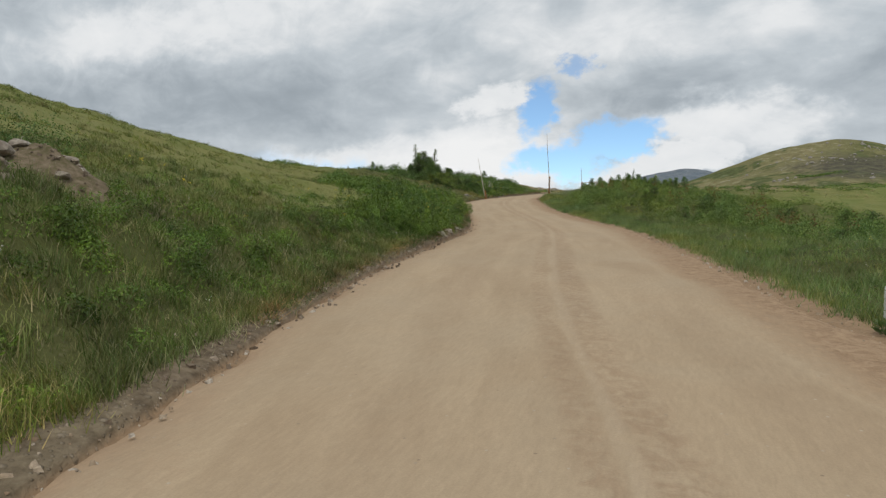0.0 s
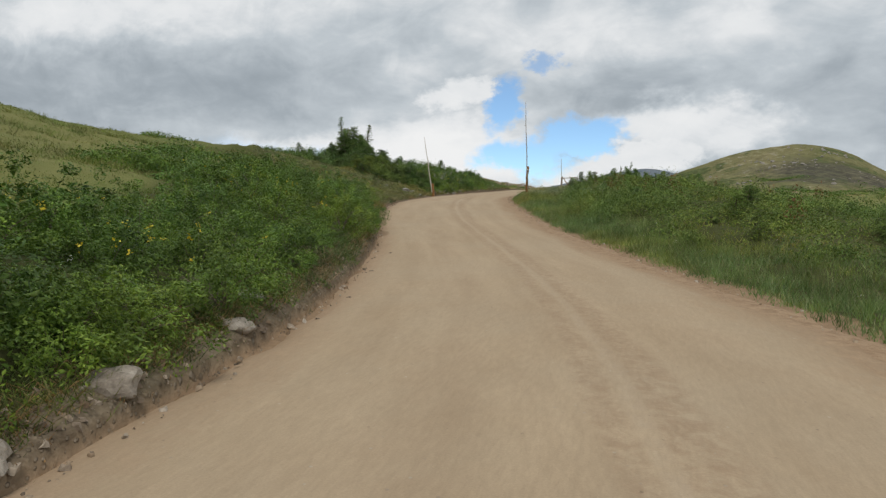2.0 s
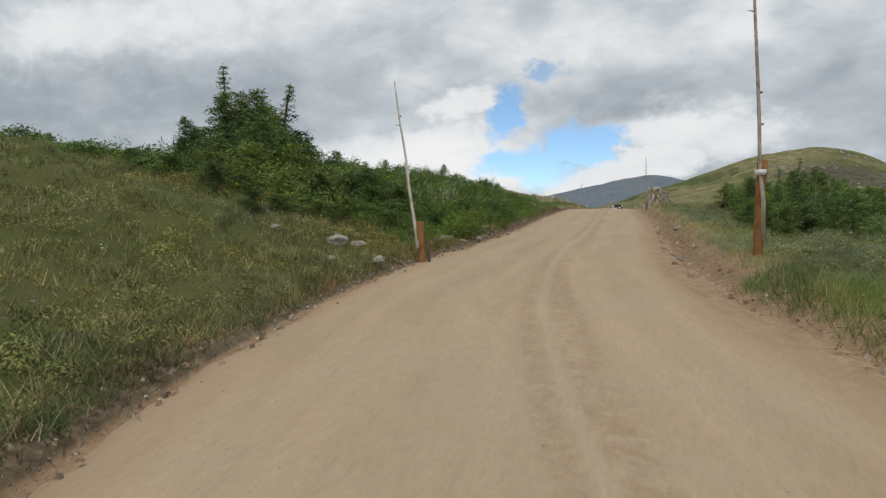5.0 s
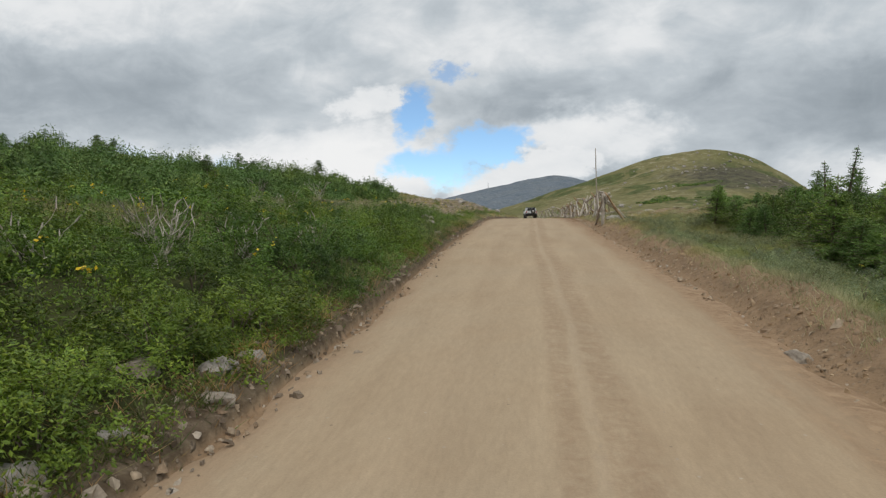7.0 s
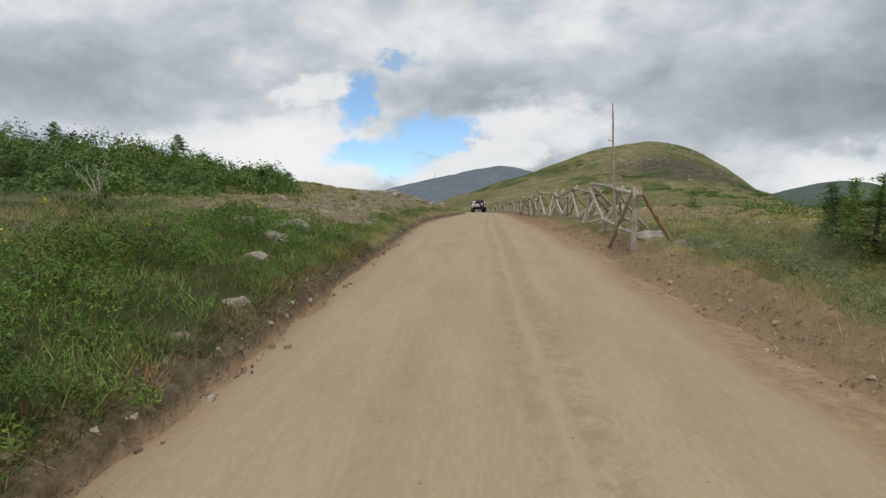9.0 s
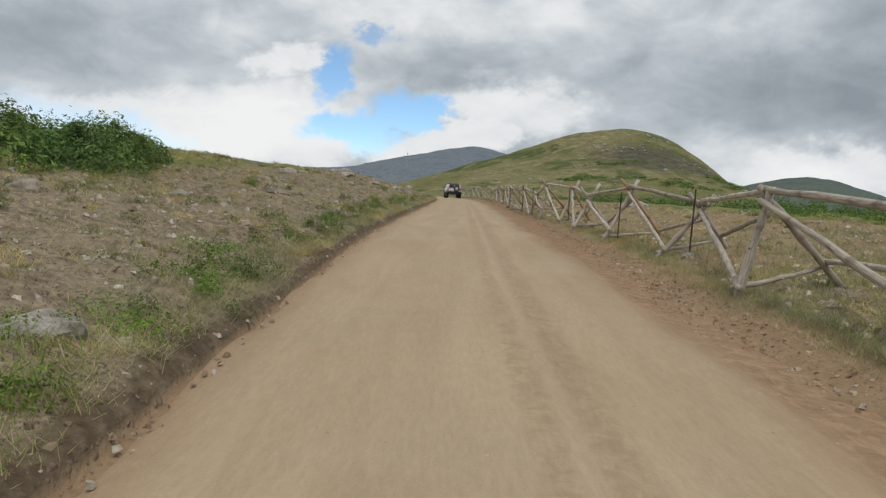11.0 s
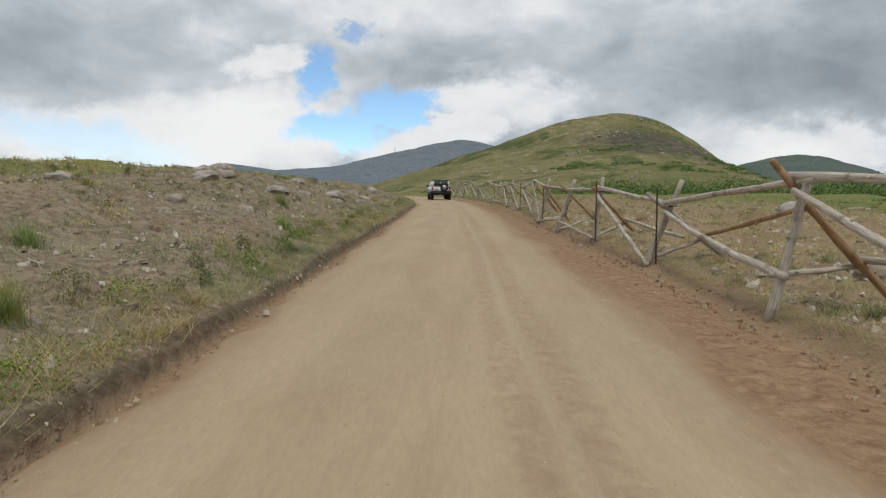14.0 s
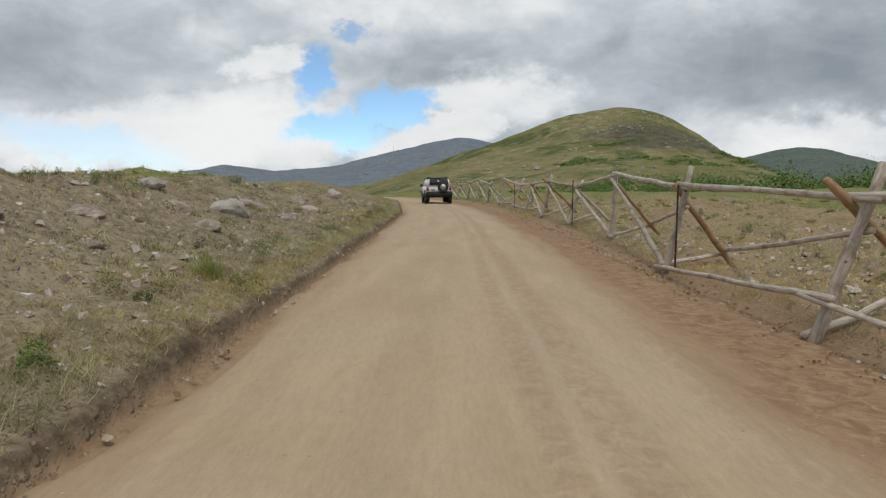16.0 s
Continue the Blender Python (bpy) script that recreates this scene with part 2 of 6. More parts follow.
def road_material():
    m, t, b = material("packed_dirt", 0.95, 0, 0.15)
    vec = object_vec(t)
    att = t.nodes.new("ShaderNodeAttribute")
    att.attribute_name = "across"
    # wheel marks stretch along the road
    st = t.nodes.new("ShaderNodeCombineXYZ")
    sep = t.nodes.new("ShaderNodeSeparateXYZ")
    t.links.new(vec, sep.inputs[0])
    t.links.new(maths(t, "MULTIPLY", att.outputs["Fac"], 6.0), st.inputs[0])
    t.links.new(maths(t, "MULTIPLY", sep.outputs[1], 0.16), st.inputs[1])
    streak = noise_out(t, st.outputs[0], 1.6, 6, 0.62, 0.3)
    drawn = t.nodes.new("ShaderNodeMapping")
    drawn.inputs["Scale"].default_value = (1, 0.22, 1)
    t.links.new(vec, drawn.inputs[0])
    patch, grit, fine = noise_out(t, vec, 0.45, 5, 0.6, 0.4), noise_out(t, drawn.outputs[0], 26, 5, 0.65), noise_out(t, vec, 70, 3, 0.6)
    col = mixed(t, ramp(t, streak.outputs["Fac"], [(0.36, 0.0), (0.64, 1.0)]), (0.372, 0.277, 0.180), (0.440, 0.335, 0.222))
    col = mixed(t, ramp(t, patch.outputs["Fac"], [(0.42, 0.0), (0.7, 0.7)]), col, (0.405, 0.318, 0.218))
    # worn lanes, and the churned strip between them
    mark = maths(t, "MULTIPLY_ADD", maths(t, "SUBTRACT", streak.outputs["Fac"], 0.5), 0.05, att.outputs["Fac"])
    churn = noise_out(t, vec, 6.5, 6, 0.68, 0.8)

    def lane(centre, half, most):
        n = t.nodes.new("ShaderNodeMapRange")
        n.interpolation_type = "SMOOTHSTEP"
        n.inputs[1].default_value, n.inputs[2].default_value, n.inputs[4].default_value = half * 1.6, half * 0.4, most
        t.links.new(maths(t, "ABSOLUTE", maths(t, "SUBTRACT", mark, centre)), n.inputs[0])
        return n.outputs[0]

    lanes = maths(t, "MAXIMUM", lane(0.30, 0.05, 0.30), lane(0.74, 0.045, 0.30))
    col = mixed(t, maths(t, "MULTIPLY", lanes, ramp(t, patch.outputs["Fac"], [(0.38, 1.0), (0.58, 0.15)])), col, (0.330, 0.240, 0.158))
    broken = ramp(t, churn.outputs["Fac"], [(0.38, 0.0), (0.62, 1.0)])
    middle = maths(t, "MULTIPLY", maths(t, "MAXIMUM", lane(0.495, 0.020, 0.55), lane(0.565, 0.034, 0.6)), broken)
    col = mixed(t, middle, col, (0.305, 0.208, 0.132))
    col = mixed(t, maths(t, "MULTIPLY", lane(0.530, 0.010, 0.35), broken), col, (0.49, 0.395, 0.285))
    # redder, looser gravel at the sides, widest beside the fence
    side = maths(t, "ABSOLUTE", maths(t, "SUBTRACT", att.outputs["Fac"], 0.46))
    wide = ramp(t, maths(t, "DIVIDE", sep.outputs[1], 150.0), [(0.54, 0.0), (0.66, 0.10)])
    right = ramp(t, att.outputs["Fac"], [(0.4, 0.0), (0.6, 1.0)])
    reach = maths(t, "MULTIPLY_ADD", wide, right, side)
    loose = ramp(t, maths(t, "MULTIPLY_ADD", maths(t, "SUBTRACT", churn.outputs["Fac"], 0.5), 0.16, maths(t, "MULTIPLY_ADD", maths(t, "SUBTRACT", streak.outputs["Fac"], 0.5), 0.30, reach)), [(0.36, 0.0), (0.46, 0.9)])
    earth = mixed(t, ramp(t, churn.outputs["Fac"], [(0.35, 0.0), (0.65, 1.0)]), (0.240, 0.152, 0.090), (0.390, 0.272, 0.170))
    earth = mixed(t, maths(t, "MULTIPLY", wide, 9.0), earth, mixed(t, ramp(t, churn.outputs["Fac"], [(0.35, 0.0), (0.65, 1.0)]), (0.165, 0.092, 0.050), (0.335, 0.212, 0.125)))
    col = mixed(t, loose, col, mixed(t, right, mixed(t, 0.5, earth, (0.39, 0.285, 0.19)), earth))
    # scattered pebbles
    vor = t.nodes.new("ShaderNodeTexVoronoi")
    vor.inputs["Scale"].default_value = 14.0
    t.links.new(vec, vor.inputs["Vector"])
    cell = t.nodes.new("ShaderNodeSeparateColor")
    t.links.new(vor.outputs["Color"], cell.inputs[0])
    pebble = maths(t, "MULTIPLY", ramp(t, vor.outputs["Distance"], [(0.10, 1.0), (0.20, 0.0)]), ramp(t, cell.outputs[0], [(0.90, 0.0), (0.93, 0.7)]))
    col = mixed(t, pebble, col, mixed(t, cell.outputs[1], (0.20, 0.145, 0.10), (0.50, 0.43, 0.34)))
    col = mixed(t, 1.0, col, ramp(t, grit.outputs["Fac"], [(0.28, 0.92), (0.7, 1.06)]), "MULTIPLY")
    col = mixed(t, 1.0, col, ramp(t, fine.outputs["Fac"], [(0.25, 0.92), (0.75, 1.07)]), "MULTIPLY")
    t.links.new(col, b.inputs["Base Color"])
    rugged = maths(t, "MULTIPLY", churn.outputs["Fac"], maths(t, "MULTIPLY_ADD", maths(t, "MAXIMUM", loose, middle), 1.3, 0.4))
    add_bump(t, b, maths(t, "ADD", maths(t, "ADD", rugged, pebble), maths(t, "ADD", grit.outputs["Fac"], maths(t, "MULTIPLY", fine.outputs["Fac"], 0.4))), 0.4, 0.02)
    return m


def hill_material(name, greens, rock, spots=True):
    m, t, b = material(name, 0.95, 0, 0.1)
    vec = object_vec(t)
    n1, n2, n3 = noise_out(t, vec, 0.012, 8, 0.62, 0.6), noise_out(t, vec, 0.022, 7, 0.62, 0.8), noise_out(t, vec, 0.12, 6, 0.7)
    col = mixed(t, ramp(t, n1.outputs["Fac"], [(0.38, 0.0), (0.62, 1.0)]), greens[0], greens[1])
    if spots:
        col = mixed(t, ramp(t, n2.outputs["Fac"], [(0.55, 0.0), (0.60, 0.9)]), col, greens[2])
        broken = maths(t, "MULTIPLY", ramp(t, n1.outputs["Fac"], [(0.44, 0.0), (0.58, 1.0)]), ramp(t, n3.outputs["Fac"], [(0.56, 0.0), (0.66, 0.75)]))
        col = mixed(t, broken, col, rock)
        # dark scree on the upper flank
        far = t.nodes.new("ShaderNodeVectorMath")
        far.operation = "DISTANCE"
        far.inputs[1].default_value = (178, 640, 50)
        t.links.new(vec, far.inputs[0])
        reach = maths(t, "MULTIPLY_ADD", n2.outputs["Fac"], 150.0, far.outputs["Value"])
        col = mixed(t, maths(t, "MULTIPLY", ramp(t, maths(t, "DIVIDE", reach, 200.0), [(0.60, 1.0), (0.80, 0.0)]), ramp(t, n3.outputs["Fac"], [(0.35, 1.0), (0.6, 0.6)])), col, (0.085, 0.078, 0.064))
    col = mixed(t, 1.0, col, ramp(t, n3.outputs["Fac"], [(0.3, 0.65), (0.7, 1.28)]), "MULTIPLY")
    t.links.new(col, b.inputs["Base Color"])
    add_bump(t, b, maths(t, "ADD", n2.outputs["Fac"], maths(t, "MULTIPLY", n3.outputs["Fac"], 0.5)), 1.0, 5.0)
    return m


def wood_material(name, dark, light, rough=0.85):
    m, t, b = material(name, rough, 0, 0.2)
    tc = t.nodes.new("ShaderNodeTexCoord")
    mp = t.nodes.new("ShaderNodeMapping")
    mp.inputs["Scale"].default_value = (1, 1, 0.06)
    t.links.new(tc.outputs["Object"], mp.inputs[0])
    grain, spot = noise_out(t, mp.outputs[0], 60, 5, 0.6), noise_out(t, tc.outputs["Object"], 3.5, 5, 0.6)
    col = mixed(t, ramp(t, grain.outputs["Fac"], [(0.25, 0.0), (0.62, 1.0)]), dark, light)
    col = mixed(t, ramp(t, spot.outputs["Fac"], [(0.50, 0.0), (0.66, 0.75)]), col, tuple(v * k for v, k in zip(dark, (0.72, 0.62, 0.5))))
    info = t.nodes.new("ShaderNodeObjectInfo")
    col = mixed(t, 1.0, col, ramp(t, info.outputs["Random"], [(0.0, (0.78, 0.74, 0.70)), (1.0, (1.15, 1.13, 1.10))]), "MULTIPLY")
    t.links.new(col, b.inputs["Base Color"])
    add_bump(t, b, grain.outputs["Fac"], 0.6, 0.01)
    return m


M_GROUND, M_ROAD = ground_material(), road_material()
M_HILL = hill_material("hill_grass", [(0.162, 0.160, 0.066), (0.235, 0.208, 0.104), (0.090, 0.112, 0.042)], (0.30, 0.275, 0.23))
# the distant range carries its blue-grey haze in the base colours
M_FAR_HAZED = hill_material("hazed_far_range", [(0.150, 0.180, 0.215), (0.175, 0.20, 0.220), (0.125, 0.155, 0.185)], (0.26, 0.28, 0.30))
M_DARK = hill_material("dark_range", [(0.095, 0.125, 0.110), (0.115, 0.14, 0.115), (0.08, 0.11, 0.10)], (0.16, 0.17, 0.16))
M_WILLOW = leafy("willow_leaf", [(0.062, 0.122, 0.018), (0.100, 0.176, 0.024), (0.140, 0.226, 0.032), (0.086, 0.152, 0.036), (0.185, 0.268, 0.046)], rough=0.5, spread=0.40, through_light=0.14)
M_GREYWILLOW = leafy("grey_willow_leaf", [(0.150, 0.180, 0.095), (0.225, 0.260, 0.145), (0.30, 0.335, 0.205)], through_light=0.3)
M_NEEDLE = leafy("spruce_needle", [(0.050, 0.102, 0.026), (0.100, 0.170, 0.042), (0.175, 0.248, 0.066), (0.112, 0.176, 0.058)], spread=0.36, through_light=0.14)
M_YOUNG = leafy("young_spruce_needle", [(0.080, 0.150, 0.036), (0.130, 0.220, 0.050), (0.200, 0.290, 0.076), (0.135, 0.205, 0.068)], spread=0.36, through_light=0.18)
M_GRASS = leafy("grass_blade", [(0.115, 0.175, 0.030), (0.190, 0.250, 0.050), (0.285, 0.300, 0.095), (0.145, 0.212, 0.040), (0.39, 0.345, 0.165)], spread=0.34, dry=(0.235, 0.205, 0.095))
M_MEADOW = leafy("meadow_blade", [(0.115, 0.190, 0.042), (0.170, 0.250, 0.066), (0.235, 0.300, 0.105), (0.140, 0.215, 0.070), (0.34, 0.34, 0.17)], spread=0.28)
M_HEATH = leafy("heath_blade", [(0.100, 0.145, 0.038), (0.170, 0.200, 0.060), (0.250, 0.245, 0.090), (0.140, 0.140, 0.064), (0.340, 0.305, 0.145)], spread=0.34, through_light=0.12)
M_BANK = leafy("bank_blade", [(0.062, 0.108, 0.024), (0.105, 0.160, 0.038), (0.170, 0.195, 0.062), (0.090, 0.130, 0.034), (0.285, 0.255, 0.125)], spread=0.34, through_light=0.14)
M_STRAW = leafy("dry_grass", [(0.52, 0.445, 0.260), (0.42, 0.375, 0.195), (0.30, 0.305, 0.130), (0.60, 0.525, 0.335)], spread=0.25, through_light=0.35)
M_TAWNY = leafy("dead_blade", [(0.20, 0.125, 0.062), (0.29, 0.19, 0.10), (0.38, 0.28, 0.16), (0.16, 0.12, 0.055)], spread=0.3, through_light=0.2)
M_ROCK = grainy("granite", (0.20, 0.165, 0.13), (0.43, 0.38, 0.315), 4.0, 0.9, 0.6, 40, third=(0.22, 0.17, 0.12))
M_PALEROCK = grainy("pale_granite", (0.25, 0.225, 0.195), (0.43, 0.395, 0.35), 3.0, 0.9, 0.6, 30)
M_LOG = wood_material("weathered_log", (0.24, 0.205, 0.17), (0.56, 0.515, 0.455))
M_BROWNLOG = wood_material("brown_log", (0.22, 0.135, 0.075), (0.42, 0.29, 0.175))
M_POST = wood_material("stained_post", (0.20, 0.098, 0.036), (0.37, 0.195, 0.080))
M_BARK = wood_material("bark", (0.09, 0.07, 0.055), (0.20, 0.165, 0.13))
M_DEAD = wood_material("dead_twig", (0.28, 0.25, 0.22), (0.52, 0.48, 0.43))
M_DEADNEEDLE = leafy("dead_needle", [(0.20, 0.085, 0.035), (0.15, 0.075, 0.04), (0.12, 0.10, 0.04)], through_light=0.1)
M_HERB = leafy("bank_herb", [(0.085, 0.135, 0.035), (0.150, 0.195, 0.055), (0.215, 0.225, 0.085), (0.120, 0.165, 0.060)], through_light=0.15)
M_BLOOM = leafy("yellow_petal", [(0.78, 0.60, 0.05), (0.72, 0.55, 0.03), (0.82, 0.68, 0.10)], spread=0.05)
M_WHITE = leafy("white_petal", [(0.75, 0.74, 0.70), (0.65, 0.65, 0.62)], spread=0.05)
M_IRON = grainy("rusty_iron", (0.055, 0.045, 0.038), (0.12, 0.085, 0.06), 12, 0.75, 0.3, 90, metal=0.5)

# ---- plan: the road's edges, its height, and the lie of the land beside it ----
LEFT_Y = [-60, 4, 10, 17, 25, 32, 36, 40, 44, 48, 54, 58, 66, 74, 81, 97, 110, 123, 132, 150, 175, 200, 240]
LEFT_X = [14, -3.7, -5.35, -6.5, -7.75, -9.75, -11.4, -13.05, -14.2, -15.2, -15.45, -14.9, -15.1, -15.5, -15.45, -15.95, -15.85, -15.65, -15.5, -15.4, -17.4, -23, -40]
RIGHT_Y = [-60, 7, 10, 16, 20, 25, 29, 33, 36, 40, 43, 50, 54, 60, 70, 78, 88, 100, 110, 118, 128, 140, 153, 175, 200, 240]
RIGHT_X = [20, 1.95, 1.5, 0.4, -0.2, -1.2, -2.6, -4.6, -5.8, -7.1, -8.0, -9.75, -10.45, -10.45, -10.35, -10.65, -10.6, -10.15, -10.0, -9.8, -9.85, -9.8, -10.4, -12.6, -18, -35]
ROAD_Y = [-60, 0, 4.5, 8.9, 13.3, 17.5, 21.7, 27.4, 36, 44.7, 49.5, 56, 62, 68.8, 77, 84, 93, 100, 118, 138, 165, 200, 240, 400]
ROAD_Z = [-3, 0, 0.23, 0.42, 0.61, 0.76, 0.91, 1.13, 1.85, 2.59, 2.90, 3.33, 3.66, 3.94, 4.36, 4.71, 4.92, 5.00, 5.05, 5.12, 5.16, 4.9, 4.0, 2.0]


def eased(y, ys, vs):
    """Piecewise curve with rounded corners."""
    y = np.asarray(y, float)
    return sum(np.interp(y + o, ys, vs) for o in (-3.0, -1.5, 0, 1.5, 3.0)) / 5


def left_edge(y): return eased(y, LEFT_Y, LEFT_X)
def right_edge(y): return eased(y, RIGHT_Y, RIGHT_X)
def road_z(y): return eased(y, ROAD_Y, ROAD_Z)


def smooth(a, b, v):
    t = np.clip((np.asarray(v, float) - a) / (b - a), 0, 1)
    return t * t * (3 - 2 * t)


rng = np.random.default_rng(7)
WAVES = [(rng.normal(size=2) * k, rng.uniform(0, 6.28), a) for k, a in
         [(0.05, 1.0)] * 4 + [(0.13, 0.5)] * 5 + [(0.4, 0.22)] * 6 + [(1.1, 0.09)] * 7 + [(3.0, 0.04)] * 8 + [(8.0, 0.02)] * 8]


def rough(x, y, lo=0, hi=99):
    """Uneven ground out of crossed waves; lo, hi choose the coarse or fine ones."""
    out = 0.0
    for w, p, a in WAVES[lo:hi]:
        out = out + a * np.sin(w[0] * x + w[1] * y + p)
    return out


# height over the road against the distance from its left edge, stretch by stretch
LEFT_D = [0, 0.5, 1.5, 3, 5, 7, 10, 15, 20, 30, 45, 60, 90, 160, 400]
LEFT_H = {
    -20: [0, 0.15, 0.6, 1.6, 2.7, 3.5, 4.4, 5.9, 7.4, 10.2, 13.2, 14.5, 15, 13, 5],
    8: [0, 0.15, 0.6, 1.5, 2.4, 2.9, 3.6, 5.2, 7.1, 10.5, 13.8, 15.0, 15, 12, 5],
    22: [0, 0.30, 0.62, 1.05, 1.4, 1.75, 2.3, 3.7, 5.6, 9.3, 13.0, 14.4, 14.5, 11, 4],
    36: [0, 0.34, 0.68, 1.05, 1.4, 1.75, 2.2, 3.4, 4.9, 7.9, 11.2, 12.6, 13, 9, 3],
    50: [0, 0.05, 0.22, 0.8, 1.5, 1.9, 2.4, 3.1, 3.8, 5.7, 8.6, 9.2, 10, 8, 2],
    55: [0, 0.10, 0.25, 0.70, 1.25, 1.7, 2.2, 2.9, 3.4, 4.9, 7.4, 8.6, 9, 8, 2],
    60: [0, 0.20, 0.55, 0.85, 1.1, 1.4, 1.9, 2.5, 3.1, 4.6, 6.8, 8.0, 8.5, 7, 2],
    66: [0, 0.30, 0.58, 0.80, 1.0, 1.12, 1.35, 1.8, 2.4, 4.0, 6.0, 7.2, 7.5, 6, 1],
    75: [0, 0.26, 0.50, 0.70, 0.90, 1.0, 1.1, 1.4, 2.4, 4.2, 5.4, 6.6, 7, 6, 1],
    88: [0, 0.20, 0.42, 0.66, 0.85, 0.95, 1.0, 1.7, 3.2, 4.3, 4.3, 4.2, 5, 4, 0],
    98: [0, 0.28, 0.46, 0.72, 0.95, 1.1, 1.7, 2.8, 3.3, 3.2, 2.6, 2.2, 2, 1, -2],
    105: [0, 0.30, 0.52, 0.90, 1.25, 1.4, 1.5, 1.6, 1.6, 1.6, 1.8, 1.7, 1.5, 0, -3],
    112: [0, 0.30, 0.55, 1.00, 1.5, 1.75, 1.85, 1.85, 1.8, 1.6, 1.4, 1.35, 1, -0.5, -4],
    125: [0, 0.33, 0.60, 1.20, 1.75, 1.95, 2.05, 2.0, 1.8, 1.3, 0.8, 0.5, 0, -2, -6],
    150: [0, 0.28, 0.50, 1.00, 1.5, 1.7, 1.75, 1.5, 1.2, 0.5, 0, -1, -2, -4, -9],
    185: [0, 0.15, 0.35, 0.6, 0.8, 0.9, 0.9, 0.7, 0.5, 0, -1, -2, -3, -5, -9],
    400: [0, 0.1, 0.2, 0.3, 0.3, 0.3, 0.2, 0, 0, 0, 0, 0, 0, 0, 0],
}
RIGHT_D = [0, 0.25, 0.6, 1.3, 3, 6, 10, 16, 25, 40, 70, 120, 300]
RIGHT_H = {
    -20: [0, 0.0, -0.05, -0.10, -0.2, -0.4, -0.6, -0.8, -0.6, 0, 1, 1, -4],
    22: [0, 0.0, -0.03, -0.08, -0.2, -0.4, -0.6, -0.9, -1.0, -1.2, -1.5, -2, -5],
    40: [0, 0.02, 0.03, 0.05, 0.25, 0.7, 0.5, -0.7, -1.8, -3.0, -4, -5, -8],
    52: [0, 0.12, 0.27, 0.16, 0.20, 0.45, 0.25, -0.5, -1.5, -2.8, -4, -6, -9],
    60: [0, 0.17, 0.38, 0.20, 0.06, 0.05, -0.2, -0.8, -1.8, -3.2, -5, -7, -10],
    78: [0, 0.17, 0.37, 0.20, 0.08, 0.05, -0.1, -0.6, -1.4, -2.4, -4, -7, -12],
    92: [0, 0.06, 0.14, 0.16, 0.2, 0.22, 0.2, 0.1, 0, -0.2, -2, -6, -12],
    110: [0, 0.08, 0.15, 0.18, 0.2, 0.25, 0.28, 0.3, 0.3, 0.2, -0.6, -5, -12],
    150: [0, 0.05, 0.10, 0.15, 0.2, 0.25, 0.28, 0.3, 0.3, 0.2, -0.6, -5, -12],
    400: [0, 0.05, 0.1, 0.1, 0.1, 0.1, 0.1, 0, 0, 0, 0, -2, -6],
}


def table(ds, rows, d, y):
    """Looks up the two-way table of heights, easing between the stretches."""
    keys = sorted(rows)
    cols = np.array([np.interp(d, ds, rows[k]) for k in keys])
    y = np.broadcast_to(y, np.shape(d))
    i = np.clip(np.searchsorted(keys, y) - 1, 0, len(keys) - 2)
    k0, k1 = np.array(keys)[i], np.array(keys)[i + 1]
    t = smooth(0, 1, (y - k0) / (k1 - k0))
    flat = cols.reshape(len(keys), -1)
    n = np.arange(flat.shape[1])
    a, b = flat[i.ravel(), n].reshape(np.shape(d)), flat[i.ravel() + 1, n].reshape(np.shape(d))
    return a * (1 - t) + b * t


def ground_z(x, y):
    """The height of the land at x, y, road bed included."""
    x, y = np.broadcast_arrays(np.asarray(x, float), np.asarray(y, float))
    xl, xr, z = left_edge(y), right_edge(y), road_z(y)
    dl, dr = np.maximum(xl - x, 0), np.maximum(x - xr, 0)
    steep = np.where(dl < 0.5, 0.5 * (dl / 0.5) ** 0.24, dl)
    h = table(LEFT_D, LEFT_H, steep, y) + table(RIGHT_D, RIGHT_H, dr, y)
    d = dl + dr
    calm = 1 - 0.65 * smooth(64, 72, y) * (1 - smooth(100, 108, y)) * (dl > 0)
    h = h - 0.025 * (1 - smooth(0, 0.35, d)) * (d > 0)
    h = h + rough(x, y, 22) * smooth(0.1, 1.2, d) * 0.75 + rough(x, y, 9, 22) * smooth(0.5, 4, d) * (0.45 - 0.25 * smooth(8, 20, d)) * calm + rough(x, y, 4, 9) * smooth(6, 25, d) * 0.22 * calm
    # clods and slumps of the ploughed berm, crumbling lip of the cut bank
    h = h + rough(x * 1.6, y * 1.6, 15, 37) * 0.07 * smooth(0.06, 0.3, dr) * (1 - smooth(0.75, 1.2, dr)) * smooth(48, 53, y) * (1 - smooth(88, 96, y))
    h = h + rough(x * 1.3, y * 1.3, 15, 37) * 0.16 * smooth(0.03, 0.15, dl) * (1 - smooth(0.7, 1.2, dl)) * (0.4 + 0.6 * smooth(80, 88, y))
    # tussocks on the open grass
    h = h + rough(x * 1.3, y * 1.3, 22, 29) * smooth(0.6, 1.6, dl) * (1 - smooth(9, 14, dl)) * ((1 - smooth(18, 24, y)) + smooth(42, 46, y) * (1 - smooth(55, 59, y))) * 0.9
    out = np.where(d > 0, z + h, z - 0.025 - 0.05 * smooth(0, 0.3, np.minimum(x - xl, xr - x)))
    # the land falls away towards the far valley
    far = smooth(220, 420, np.hypot(x + 14, y - 80))
    return out * (1 - far) + (-6.0) * far


def on_slide(x, y):
    """The small rocky slip on the first bank."""
    return np.hypot((x + 8.9) / 1.7, (y - 7.0) / 1.6) < 0.62


